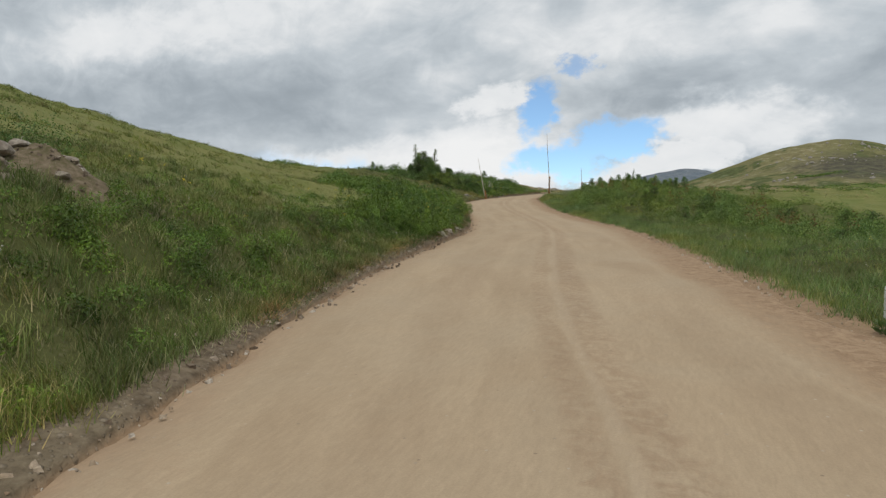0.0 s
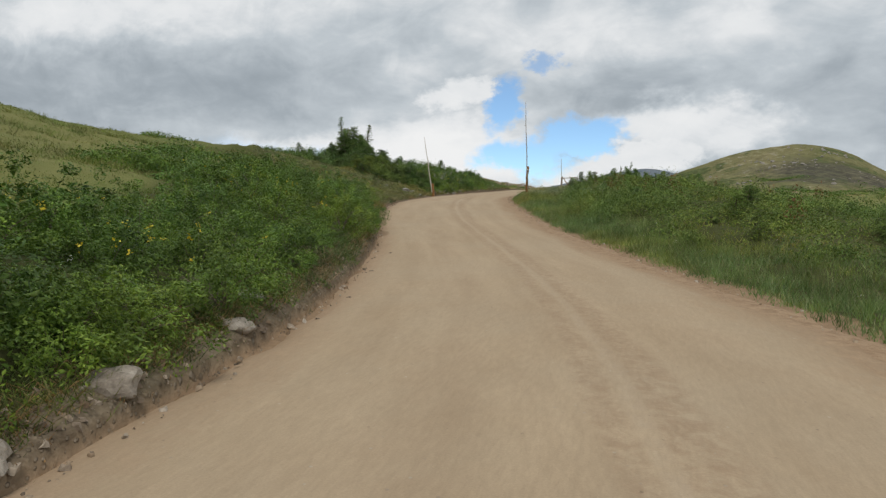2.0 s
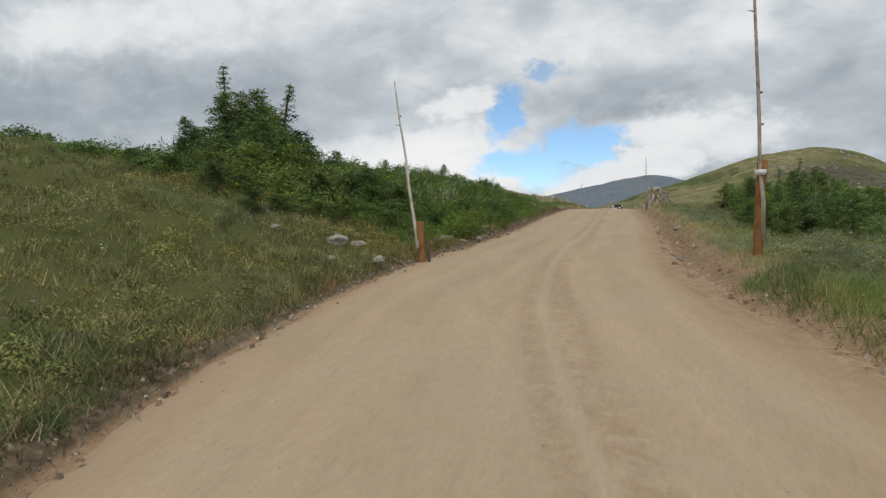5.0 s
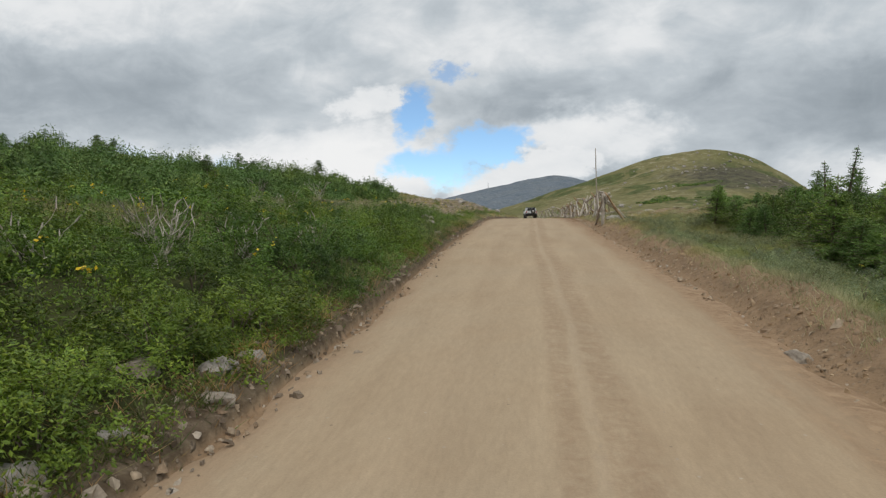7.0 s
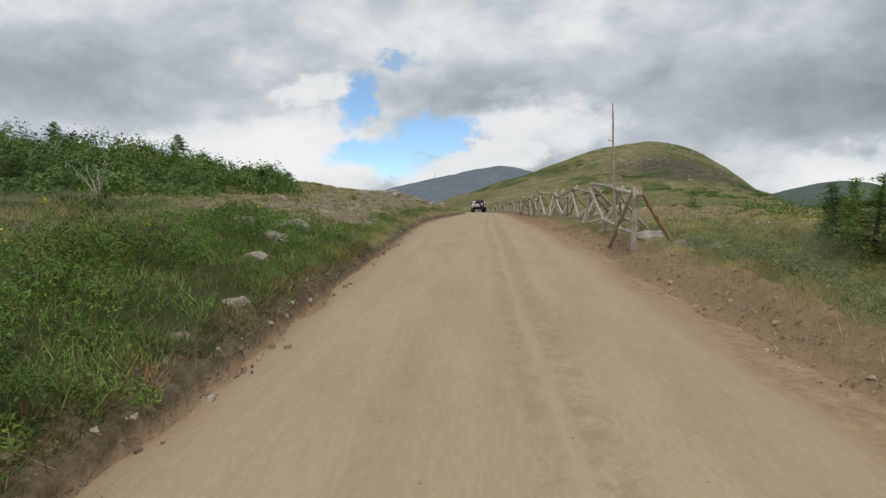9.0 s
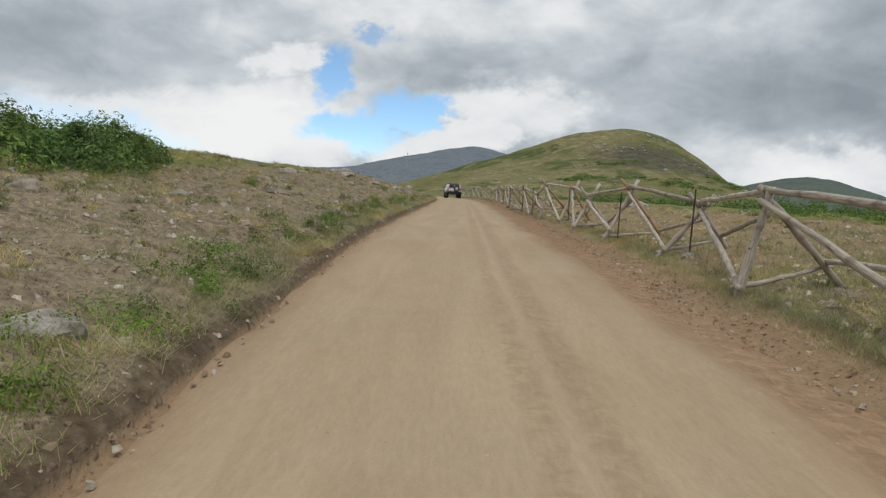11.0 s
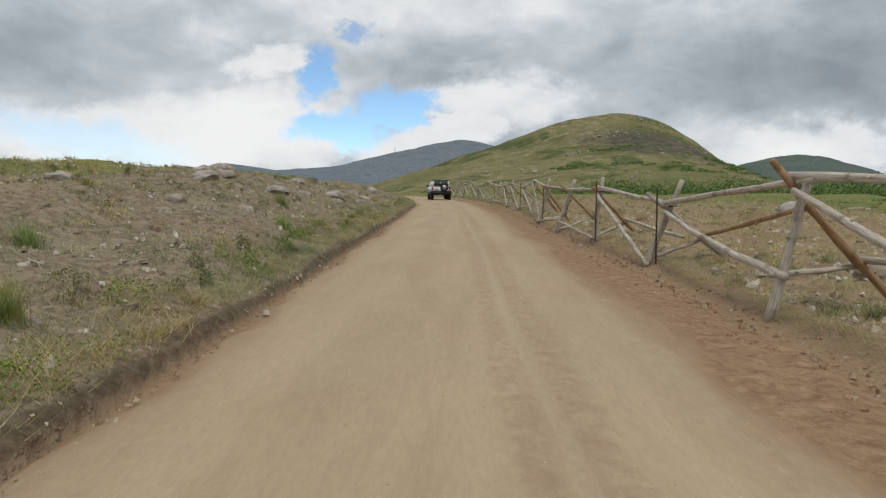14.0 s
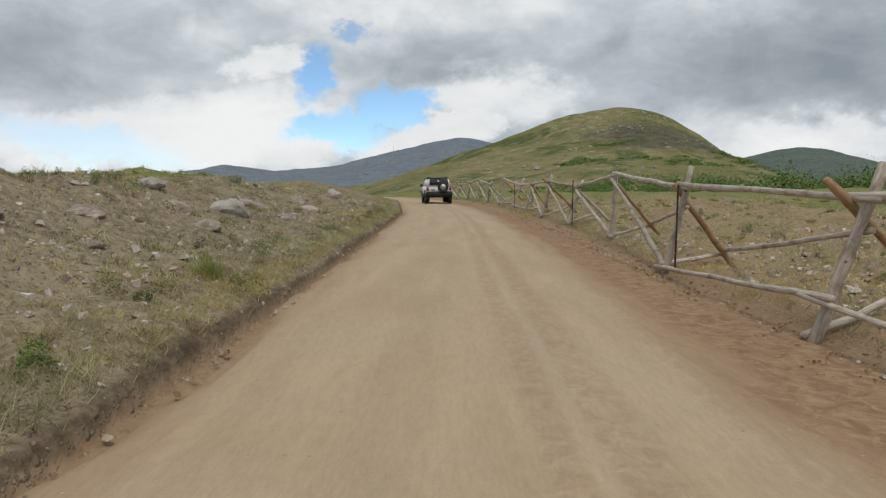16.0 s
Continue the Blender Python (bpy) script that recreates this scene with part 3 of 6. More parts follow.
def mesh_object(name, verts, faces, mat, parent=None, smooth_shade=True, label="", attribute=None):
    me = bpy.data.meshes.new(name)
    verts, faces = np.asarray(verts, np.float32), np.asarray(faces, np.int32)
    k = faces.shape[1]
    me.vertices.add(len(verts))
    me.vertices.foreach_set("co", verts.ravel())
    me.loops.add(faces.size)
    me.loops.foreach_set("vertex_index", faces.ravel())
    me.polygons.add(len(faces))
    me.polygons.foreach_set("loop_start", np.arange(0, faces.size, k, dtype=np.int32))
    me.polygons.foreach_set("loop_total", np.full(len(faces), k, np.int32))
    me.polygons.foreach_set("use_smooth", np.full(len(faces), smooth_shade))
    me.materials.append(mat)
    me.update(calc_edges=True)
    if attribute:
        a = me.attributes.new(attribute[0], "FLOAT", "POINT")
        a.data.foreach_set("value", np.asarray(attribute[1], np.float32).ravel())
    ob = new(name, me)
    if parent:
        ob.parent = parent
    if label:
        ob["label"] = label
    return ob


def part(name, bm, mat, parent, label="", flat=False):
    """One bmesh as one mesh object under a thing or a part."""
    me = bpy.data.meshes.new(name)
    bm.to_mesh(me)
    bm.free()
    me.materials.append(mat)
    if not flat:
        for p in me.polygons:
            p.use_smooth = True
    ob = new(name, me)
    ob.parent = parent
    if label:
        ob["label"] = label
    return ob


def grid_faces(rows, cols):
    i = np.arange(rows - 1)[:, None] * cols + np.arange(cols - 1)
    return np.stack([i, i + 1, i + cols + 1, i + cols], -1).reshape(-1, 4)


def spread_axis(start, step, grow, end):
    out, d = [start], step
    while out[-1] < end:
        out.append(out[-1] + d)
        d *= grow
    return np.array(out)


def build_ground():
    ys = np.concatenate([-spread_axis(6, 1.0, 1.3, 300)[::-1], np.arange(-5.6, 150, 0.34), spread_axis(150, 0.4, 1.05, 3500)])
    dl = np.concatenate([[0, 0.02, 0.05, 0.09, 0.14, 0.20, 0.28], np.arange(0.38, 2.6, 0.14), spread_axis(2.6, 0.2, 1.05, 3500)])
    dr = np.concatenate([np.arange(0, 0.9, 0.075), np.arange(0.9, 3, 0.16), spread_axis(3, 0.3, 1.06, 3500)])
    xl, xr = left_edge(ys), right_edge(ys)
    mid = np.array([0.02, 0.05, 0.2, 0.4, 0.6, 0.8, 0.95, 0.98])
    X = np.concatenate([xl[:, None] - dl[::-1], xl[:, None] + (xr - xl)[:, None] * mid, xr[:, None] + dr], 1)
    Y = np.repeat(ys[:, None], X.shape[1], 1)
    Z = ground_z(X, Y)
    D = np.maximum(xl[:, None] - X, 0) + np.maximum(X - xr[:, None], 0)
    leftside = X < xl[:, None]
    bare = 1 - np.where(leftside, smooth(0.12, 0.55, D + 0.3 * rough(X, Y, 15, 29)), smooth(0.2, 0.8, D + 0.3 * rough(X, Y, 15, 29)))
    dust = np.where(leftside, (1 - smooth(0.0, 0.03, D)) * 0.8, np.maximum(1 - smooth(0.45, 0.95, D + 0.4 * rough(X, Y, 15, 29)), 0.55 * smooth(86, 94, Y)))
    scree = np.where(leftside, smooth(79, 87, Y - 0.5 * D), smooth(80, 90, Y)) * (1 - smooth(150, 190, Y)) * np.where(leftside, 1 - smooth(5.5, 10, D + 1.5 * rough(X, Y, 9, 22)), (1 - smooth(14, 44, D + 9 * rough(X, Y, 0, 15))) * 0.70 * smooth(83, 96, Y + 5 * rough(X, Y, 4, 22)))
    berm = np.where(~leftside, smooth(47, 54, Y) * (1 - smooth(90, 100, Y)) * (1 - smooth(0.5, 0.75, D)), 0)
    worn = np.where(leftside, smooth(80, 84, Y) * (1 - smooth(88, 96, Y)) * (1 - smooth(2, 4, np.abs(D - 3))) * 0.7, 0)
    humus = np.where(leftside, smooth(-0.01, 0.03, D) * (1 - smooth(0.30 - 0.20 * smooth(80, 88, Y), 0.60 - 0.40 * smooth(80, 88, Y), D + 0.3 * rough(X, Y, 15, 29))) * (0.55 + 0.35 * smooth(20, 34, Y)), smooth(47, 52, Y) * (1 - smooth(70, 84, Y)) * smooth(0.1, 0.2, D) * (1 - smooth(0.3, 0.45, D + 0.5 * rough(X, Y, 15, 37))) * 0.3)
    humus = np.maximum(humus, 0.6 * on_slide(X, Y))
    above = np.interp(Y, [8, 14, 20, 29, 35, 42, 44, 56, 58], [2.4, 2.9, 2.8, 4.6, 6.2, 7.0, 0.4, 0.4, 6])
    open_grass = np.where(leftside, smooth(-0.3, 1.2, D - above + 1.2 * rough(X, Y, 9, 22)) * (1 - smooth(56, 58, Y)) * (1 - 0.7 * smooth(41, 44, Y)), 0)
    # low turf values bring in the painted shade under the near plants
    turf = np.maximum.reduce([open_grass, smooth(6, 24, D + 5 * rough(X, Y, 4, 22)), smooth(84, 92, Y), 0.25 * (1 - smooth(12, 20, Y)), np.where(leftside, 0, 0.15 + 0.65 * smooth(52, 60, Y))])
    slip = np.maximum(0.6 * (1 - smooth(0.7, 1.3, np.hypot((X + 8.9) / 1.9, (Y - 7.0) / 1.8) + 0.4 * rough(X, Y, 15, 29))), 0) + np.where(leftside, (1 - smooth(10, 17, Y)) * smooth(0.0, 0.5, rough(X * 1.5, Y * 1.5, 9, 22)) * (1 - smooth(7, 10, D)) * 0.55, 0)
    tundra = np.where(leftside, smooth(43, 47, Y) * (1 - smooth(55, 58, Y)) * smooth(0.1, 0.5, rough(X * 1.7, Y * 1.7, 9, 29)) * (1 - smooth(5, 8, D)) * 0.3, 0)
    bare = np.maximum.reduce([bare, scree * 0.9, berm, worn, slip, tundra])
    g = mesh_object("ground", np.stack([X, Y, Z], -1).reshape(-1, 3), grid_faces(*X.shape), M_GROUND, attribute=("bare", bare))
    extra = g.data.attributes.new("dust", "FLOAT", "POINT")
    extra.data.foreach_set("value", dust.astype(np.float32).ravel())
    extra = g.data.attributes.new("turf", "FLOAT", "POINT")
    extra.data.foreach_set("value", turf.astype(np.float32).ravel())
    extra = g.data.attributes.new("humus", "FLOAT", "POINT")
    extra.data.foreach_set("value", humus.astype(np.float32).ravel())
    tagged(g, "mountain ground of grass, bare soil and gravel banks", "ground", kind="structure")


def build_road():
    ys = np.concatenate([np.arange(-60, -5, 2.0), np.arange(-5, 150, 0.16), np.arange(150, 240, 0.8)])
    s = np.linspace(-0.035, 1.035, 56)
    xl, xr = left_edge(ys), right_edge(ys)
    X = xl[:, None] + (xr - xl)[:, None] * s
    Y = np.repeat(ys[:, None], len(s), 1)
    # ragged rim
    fade = smooth(0.85, 1.0, np.abs(s - 0.5) * 2)[None]
    X = X + np.where(s[None] < 0.5, rough(X * 0 + 3, Y, 15, 37), rough(X * 0 + 60, Y, 15, 37)) * 0.5 * fade
    across = np.repeat(s[None], len(ys), 0)
    side = np.abs(across - 0.5) * 2
    crown = 0.05 * (1 - side ** 2)
    wheel = -0.026 * (np.exp(-((across - 0.30) / 0.06) ** 2) + np.exp(-((across - 0.66) / 0.06) ** 2))
    ridge = 0.020 * np.exp(-((across - 0.50) / 0.05) ** 2) * (0.7 + rough(X, Y, 15, 22) * 2)
    fine = rough(X, Y, 22, 29) * 0.05 + rough(X, Y, 29) * 0.12 * smooth(0.5, 0.95, side) 
    Z = road_z(ys)[:, None] + crown + wheel + ridge + fine * (0.4 + side) - 0.035 * smooth(0.93, 1.0, side) - 0.06 * smooth(1.0, 1.07, side)
    r = mesh_object("road", np.stack([X, Y, Z], -1).reshape(-1, 3), grid_faces(*X.shape), M_ROAD, attribute=("across", across))
    tagged(r, "unpaved tan dirt road with faint wheel tracks and loose gravel edges", "road", kind="structure")


build_ground()
build_road()

# ---- far hills ----


def build_hill(name, xs, hs, y0, y1, y2, power, mat, label, jag, nx=150, ny=60, seed=0.0):
    """A ridge seen from the road: heights along x at y1, falling to y0 in front and y2 behind."""
    X1 = np.linspace(xs[0] - 5, xs[-1] + 5, nx)
    H = np.interp(X1, xs, hs)
    for _ in range(3):
        H = np.convolve(np.pad(H, 2, mode="edge"), np.ones(5) / 5, "valid")
    Y1 = np.concatenate([np.linspace(y0, y1, ny), np.linspace(y1, y2, ny // 3)[1:]])
    rise = np.where(Y1 <= y1, np.clip((Y1 - y0) / (y1 - y0), 0, 1) ** power, 1 - ((Y1 - y1) / (y2 - y1)) ** 2)
    # the foot of the ridge keeps its bearing from the road
    k = 0.35 + 0.65 * (Y1 / y1)
    X = -13 + (X1[None] + 13) * k[:, None]
    Y = np.repeat(Y1[:, None], nx, 1)
    Z = -8 + (H[None] + 8) * rise[:, None]
    Z = Z + (rough(X * jag + seed, Y * jag, 0, 15) * 0.55 + rough(X * jag * 4 + seed, Y * jag * 4, 4, 22) * 0.35) / jag * 0.25 * smooth(0, 0.3, rise)[:, None]
    ob = mesh_object(name, np.stack([X, Y, Z], -1).reshape(-1, 3), grid_faces(len(Y1), nx), mat)
    return tagged(ob, label, "hill", kind="structure")


build_hill("hill", [-420, -200, -86, -27, 55, 113, 150, 176, 219, 254, 289, 313, 380, 520], [-8, 0, 9, 27, 53, 73, 81, 84, 73, 50, 24, 6, -6, -8],
           330, 775, 1000, 1.6, M_HILL, "rounded green mountain hill with scattered pale rocks", 0.12)
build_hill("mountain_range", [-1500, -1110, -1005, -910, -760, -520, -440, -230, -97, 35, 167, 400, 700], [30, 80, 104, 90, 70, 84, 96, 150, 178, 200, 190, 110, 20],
           1900, 3000, 3600, 1.0, M_FAR_HAZED, "distant mountain range, blue-grey haze painted into its colour", 0.04, seed=40)
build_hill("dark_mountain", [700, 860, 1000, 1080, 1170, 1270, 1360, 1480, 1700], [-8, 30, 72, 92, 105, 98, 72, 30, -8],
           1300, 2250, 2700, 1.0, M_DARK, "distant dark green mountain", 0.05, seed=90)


# ---- builders of things ----
def tube(bm, points, radii, sides=8, cap=True):
    """A bent tapered rod through the points."""
    rings = []
    n = len(points)
    pts = [Vector(p) for p in points]
    q, last = None, None
    for i, p in enumerate(pts):
        way = (pts[min(i + 1, n - 1)] - pts[max(i - 1, 0)]).normalized()
        q = way.to_track_quat("Z", "Y") if q is None else last.rotation_difference(way) @ q
        last = way
        rings.append([bm.verts.new(p + q @ Vector((math.cos(a) * radii[i], math.sin(a) * radii[i], 0)))
                      for a in [2 * math.pi * k / sides for k in range(sides)]])
    for a, b in zip(rings, rings[1:]):
        for k in range(sides):
            bm.faces.new((a[k], a[(k + 1) % sides], b[(k + 1) % sides], b[k]))
    if cap:
        bm.faces.new(rings[0][::-1])
        bm.faces.new(rings[-1])
    return rings


def log_between(name, a, b, r0, r1, mat, parent, seed, bend=0.02, label=""):
    """A round log from a to b, along its own z axis, a little crooked and knotty."""
    rnd = random.Random(seed)
    r0, r1 = r0 * 0.84, r1 * 0.84
    a, b = Vector(a), Vector(b)
    length = (b - a).length
    n = 9
    pts, rad = [], []
    for i in range(n):
        t = i / (n - 1)
        w = math.sin(math.pi * t) * bend * length
        pts.append((w * 0.5 + rnd.uniform(-0.014, 0.014), rnd.uniform(-0.014, 0.014), t * length))
        rad.append((r0 + (r1 - r0) * t) * rnd.uniform(0.86, 1.12))
    bm = bmesh.new()
    rings = tube(bm, pts, rad, 9)
    for ring in rings:
        for v in ring:
            v.co += Vector((rnd.uniform(-1, 1), rnd.uniform(-1, 1), 0)) * r0 * 0.07
    for _ in range(2):
        t, ang = rnd.uniform(0.2, 0.8), rnd.uniform(0, 6.28)
        p = Vector((math.cos(ang) * r0 * 0.8, math.sin(ang) * r0 * 0.8, t * length))
        tube(bm, [p, p + Vector((math.cos(ang) * 0.03, math.sin(ang) * 0.03, 0.015))], [0.022, 0.010], 6)
    ob = part(name, bm, mat, parent, label)
    q = (b - a).normalized().to_track_quat("Z", "Y")
    ob.matrix_basis = Matrix.Translation(a) @ q.to_matrix().to_4x4() @ pose(0, 0, 0, 0, 0, rnd.uniform(0, 360))
    return ob


def z_at(x, y):
    return float(ground_z(x, y))


def empty(name, loc, label, category, group="", kind=""):
    e = new(name)
    e.empty_display_size = 0.2
    e.matrix_basis = Matrix.Translation(loc)
    return tagged(e, label, category, group, kind)


# ---- the log fence ----
BUCKS = [  # y; road leg: foot x, top x, top height; field leg: foot x, top x, top height; rest of the brace on the road leg
    (94.8, -9.64, -8.50, 1.22, -7.94, -8.98, 1.26, 0.22), (98.8, -9.75, -8.90, 1.58, -7.87, -9.33, 1.63, 0.32),
    (102.6, -9.90, -9.05, 1.46, -8.36, -9.64, 1.36, 0.20), (106.6, -9.66, -8.93, 1.58, -8.28, -9.26, 1.48, 0.15),
    (111.0, -9.78, -9.42, 1.62, -8.05, -9.78, 1.80, 0.51), (115.7, -9.72, -9.06, 1.50, -8.10, -9.66, 1.35, 0.08),
    (120.2, -9.61, -9.40, 1.64, -8.35, -9.63, 1.45, 0.09), (124.2, -9.90, -9.30, 1.52, -8.28, -9.75, 1.56, 0.42),
    (128.7, -9.75, -9.33, 1.68, -8.40, -9.57, 1.42, 0.10), (133.8, -9.28, -9.17, 1.70, -7.90, -9.22, 1.55, 0.13),
]
LOW_BAYS = {6, 7, 12, 13}                                  # bays with a low rail instead of a slanting brace
STAKES = {-2: 0.4, 0: 0.67, 1: 0.37, 3: 0.38, 5: 0.18, 6: 0.02, 8: 0.14, 10: 0.15, 13: 0.2, 15: 0.2}   # how far from the road leg's foot
TAN_LEGS = {1, 3, 4, 6, 7, 8, 9, 11, 12, 14}
LEVEL_BACK = {3, 5}                                        # bays whose back rail runs level


def build_fence():
    base = Vector((-9.4, 81.4, z_at(-9.4, 81.4)))
    fence = empty("log_fence", base, "weathered grey buck-and-rail log fence beside the road", "fence")
    rnd = random.Random(5)
    rows = {k: r for k, r in enumerate(BUCKS)}
    near = [(-2, 85.8, -10.22), (-1, 90.3, -9.95)]
    far = [(10 + k, 138.5 + 4.5 * k, float(np.interp(138.5 + 4.5 * k, [138, 155, 170, 188, 200], [-9.45, -9.9, -11.5, -14.5, -17]))) for k in range(13)]
    for k, y, x in near + far:
        rows[k] = (y, x, x + rnd.uniform(0.3, 0.75), rnd.uniform(1.40, 1.62), x + rnd.uniform(1.35, 1.6), x + rnd.uniform(0.05, 0.3), rnd.uniform(1.38, 1.6), rnd.uniform(0.1, 0.35))
    knots, feet, backs = {}, {}, {}
    keys = sorted(rows)
    for k in keys:
        y, ax, atx, ath, bx, btx, bth, rest = rows[k]
        drop = {-2: 0.22, -1: 0.14}.get(k, 0.0)
        ga, gb, gm = z_at(ax, y), z_at(bx, y + 0.25), z_at((ax + bx) / 2, y)
        a, la = Vector((ax, y - 0.05, ga - 0.06)), Vector((atx, y - 0.06, z_at(atx, y) + ath - drop))
        b, lb = Vector((bx, y + 0.25, gb - 0.06)), Vector((btx, y + 0.08, z_at(btx, y) + bth - drop))
        thick = 0.078 if k == 7 else rnd.uniform(0.062, 0.070)
        log_between("post", a - base, la - base, thick, thick * 0.80, M_LOG, fence, k * 9 + 101, 0.006)
        tan = k in TAN_LEGS
        log_between("post", b - base, lb - base, 0.066, 0.052, M_BROWNLOG if tan else M_LOG, fence, k * 9 + 102, 0.006, "browner bark-covered log" if tan else "")
        # where the legs cross
        da, db = la - a, lb - b
        det = da.x * -db.z + db.x * da.z
        s = ((b.x - a.x) * -db.z + db.x * (b.z - a.z)) / det
        knots[k] = a + da * min(max(s, 0.55), 0.93)
        feet[k] = a + da * ((rest + 0.06) / da.z)
        feet[k].x -= thick * 0.5
        cross = 0.50 if k == 4 else rnd.uniform(0.10, 0.18)
        ua, ub = (cross + 0.06) / da.z, (rnd.uniform(0.28, 0.36) + (0.2 if k == 4 else 0)) / db.z
        c0, c1 = a + da * ua, b + db * ub
        way = (c1 - c0).normalized()
        log_between("crossbar", c0 - way * 0.10 + Vector((0, 0.09, 0)) - base, c1 + way * 0.14 + Vector((0, 0.08, 0)) - base, 0.046, 0.040, M_LOG, fence, k * 9 + 103, 0.008)
        backs[k] = c1 + Vector((0.02, 0.02, 0.07))
        if k in STAKES:
            bm = bmesh.new()
            tall = rnd.uniform(1.38, 1.56)
            bmesh.ops.create_cube(bm, size=1, matrix=Matrix.Translation((0, 0, tall / 2)) @ Matrix.Diagonal((0.030, 0.007, tall, 1)))
            bmesh.ops.create_cube(bm, size=1, matrix=Matrix.Translation((0, 0.018, tall / 2)) @ Matrix.Diagonal((0.007, 0.024, tall, 1)))
            for q in range(16):
                bmesh.ops.create_cube(bm, size=1, matrix=Matrix.Translation((0, -0.006, 0.2 + q * (tall - 0.3) / 15)) @ Matrix.Diagonal((0.012, 0.010, 0.018, 1)))
            p = part("iron_stake", bm, M_IRON, fence, "thin rusty iron stake", True)
            p.matrix_basis = Matrix.Translation(Vector((ax + STAKES[k], y - 0.16, gm - 0.12)) - base) @ pose(0, 0, 0, rnd.uniform(-1.5, 1.5), rnd.uniform(-1.5, 1.5), rnd.uniform(-15, 15))
            bm = bmesh.new()
            tube(bm, [(-0.05, 0, 0), (0.05, 0, 0.012), (0.11, 0.05, 0.0)], [0.014] * 3, 6)
            p = part("wire_tie", bm, M_IRON, fence, "dark wire binding", False)
            p.matrix_basis = Matrix.Translation(knots[k] + Vector((0, -0.09, 0.06)) - base)
    for k in keys[:-1]:
        c0, c1 = knots[k], knots[k + 1]
        over = (c1 - c0).normalized() * rnd.uniform(0.18, 0.32)
        lift0, lift1 = Vector((0, 0, 0.115)), Vector((0, 0, 0.125 + (0.04 if k % 2 else 0)))
        log_between("top_rail", c1 + over - base + lift1, c0 - over - base + lift0, 0.058, 0.050, M_LOG, fence, k * 9 + 104, rnd.uniform(-0.006, 0.014))
        head = c1 + Vector((-0.10, -0.10, -0.05))
        if k in LOW_BAYS:
            h1 = feet[k + 1] + Vector((-0.03, 0, 0))
            way = (feet[k] - h1).normalized()
            log_between("low_rail", h1 - way * 0.38 - base, feet[k] + way * 0.12 - base + Vector((-0.03, 0, 0.05)), 0.040, 0.046, M_LOG, fence, k * 9 + 105, rnd.uniform(-0.008, 0.010))
        else:
            way = (feet[k] - head).normalized()
            sag = 0.035 if k == 4 else rnd.uniform(-0.012, 0.014)
            log_between("brace", head - way * 0.16 - base, feet[k] + way * 0.10 - base, 0.046, 0.060, M_LOG, fence, k * 9 + 106, sag)
        if k not in (9, 14):
            g1 = backs[k + 1]
            g0 = c0 + Vector((0.22, 0.05, -0.50)) if k in LEVEL_BACK else c0 + Vector((0.05, 0.12, -0.22))
            way = (g0 - g1).normalized()
            log_between("back_rail", g1 - way * 0.25 - base, g0 + way * 0.2 - base, 0.050, 0.040, M_BROWNLOG if k == 4 else M_LOG, fence, k * 9 + 107, rnd.uniform(-0.015, 0.02))
    # the end of the fence: an upright post, its stays and the first rail
    e = Vector((-10.36, 81.40, z_at(-10.36, 81.40)))
    top = e + Vector((0.02, 0.02, 1.22))
    log_between("end_post", e - base - Vector((0, 0, 0.12)), top - base, 0.072, 0.066, M_LOG, fence, 900, 0.002)
    c = knots[-2]
    log_between("top_rail", top - base + Vector((0.05, -0.15, -0.10)), c - base + Vector((0, 0.3, 0.10)), 0.06, 0.055, M_LOG, fence, 901, 0.004)
    for k, (dx, dy) in enumerate([(1.05, 0.5), (-0.12, 1.9)]):
        f = Vector((e.x + dx, e.y + dy, 0))
        f.z = z_at(f.x, f.y) - 0.06
        head = top + Vector((0.06, 0.05 + 0.30 * k, 0.05))
        log_between("stay", f - base, head - base, 0.055, 0.045, M_BROWNLOG if k == 0 else M_LOG, fence, 902 + k, 0.006)
    log_between("low_rail", e - base + Vector((0.06, 0, 0.30)), feet[-2] - base + Vector((-0.06, 0, 0.12)), 0.045, 0.04, M_LOG, fence, 908, 0.004)


build_fence()


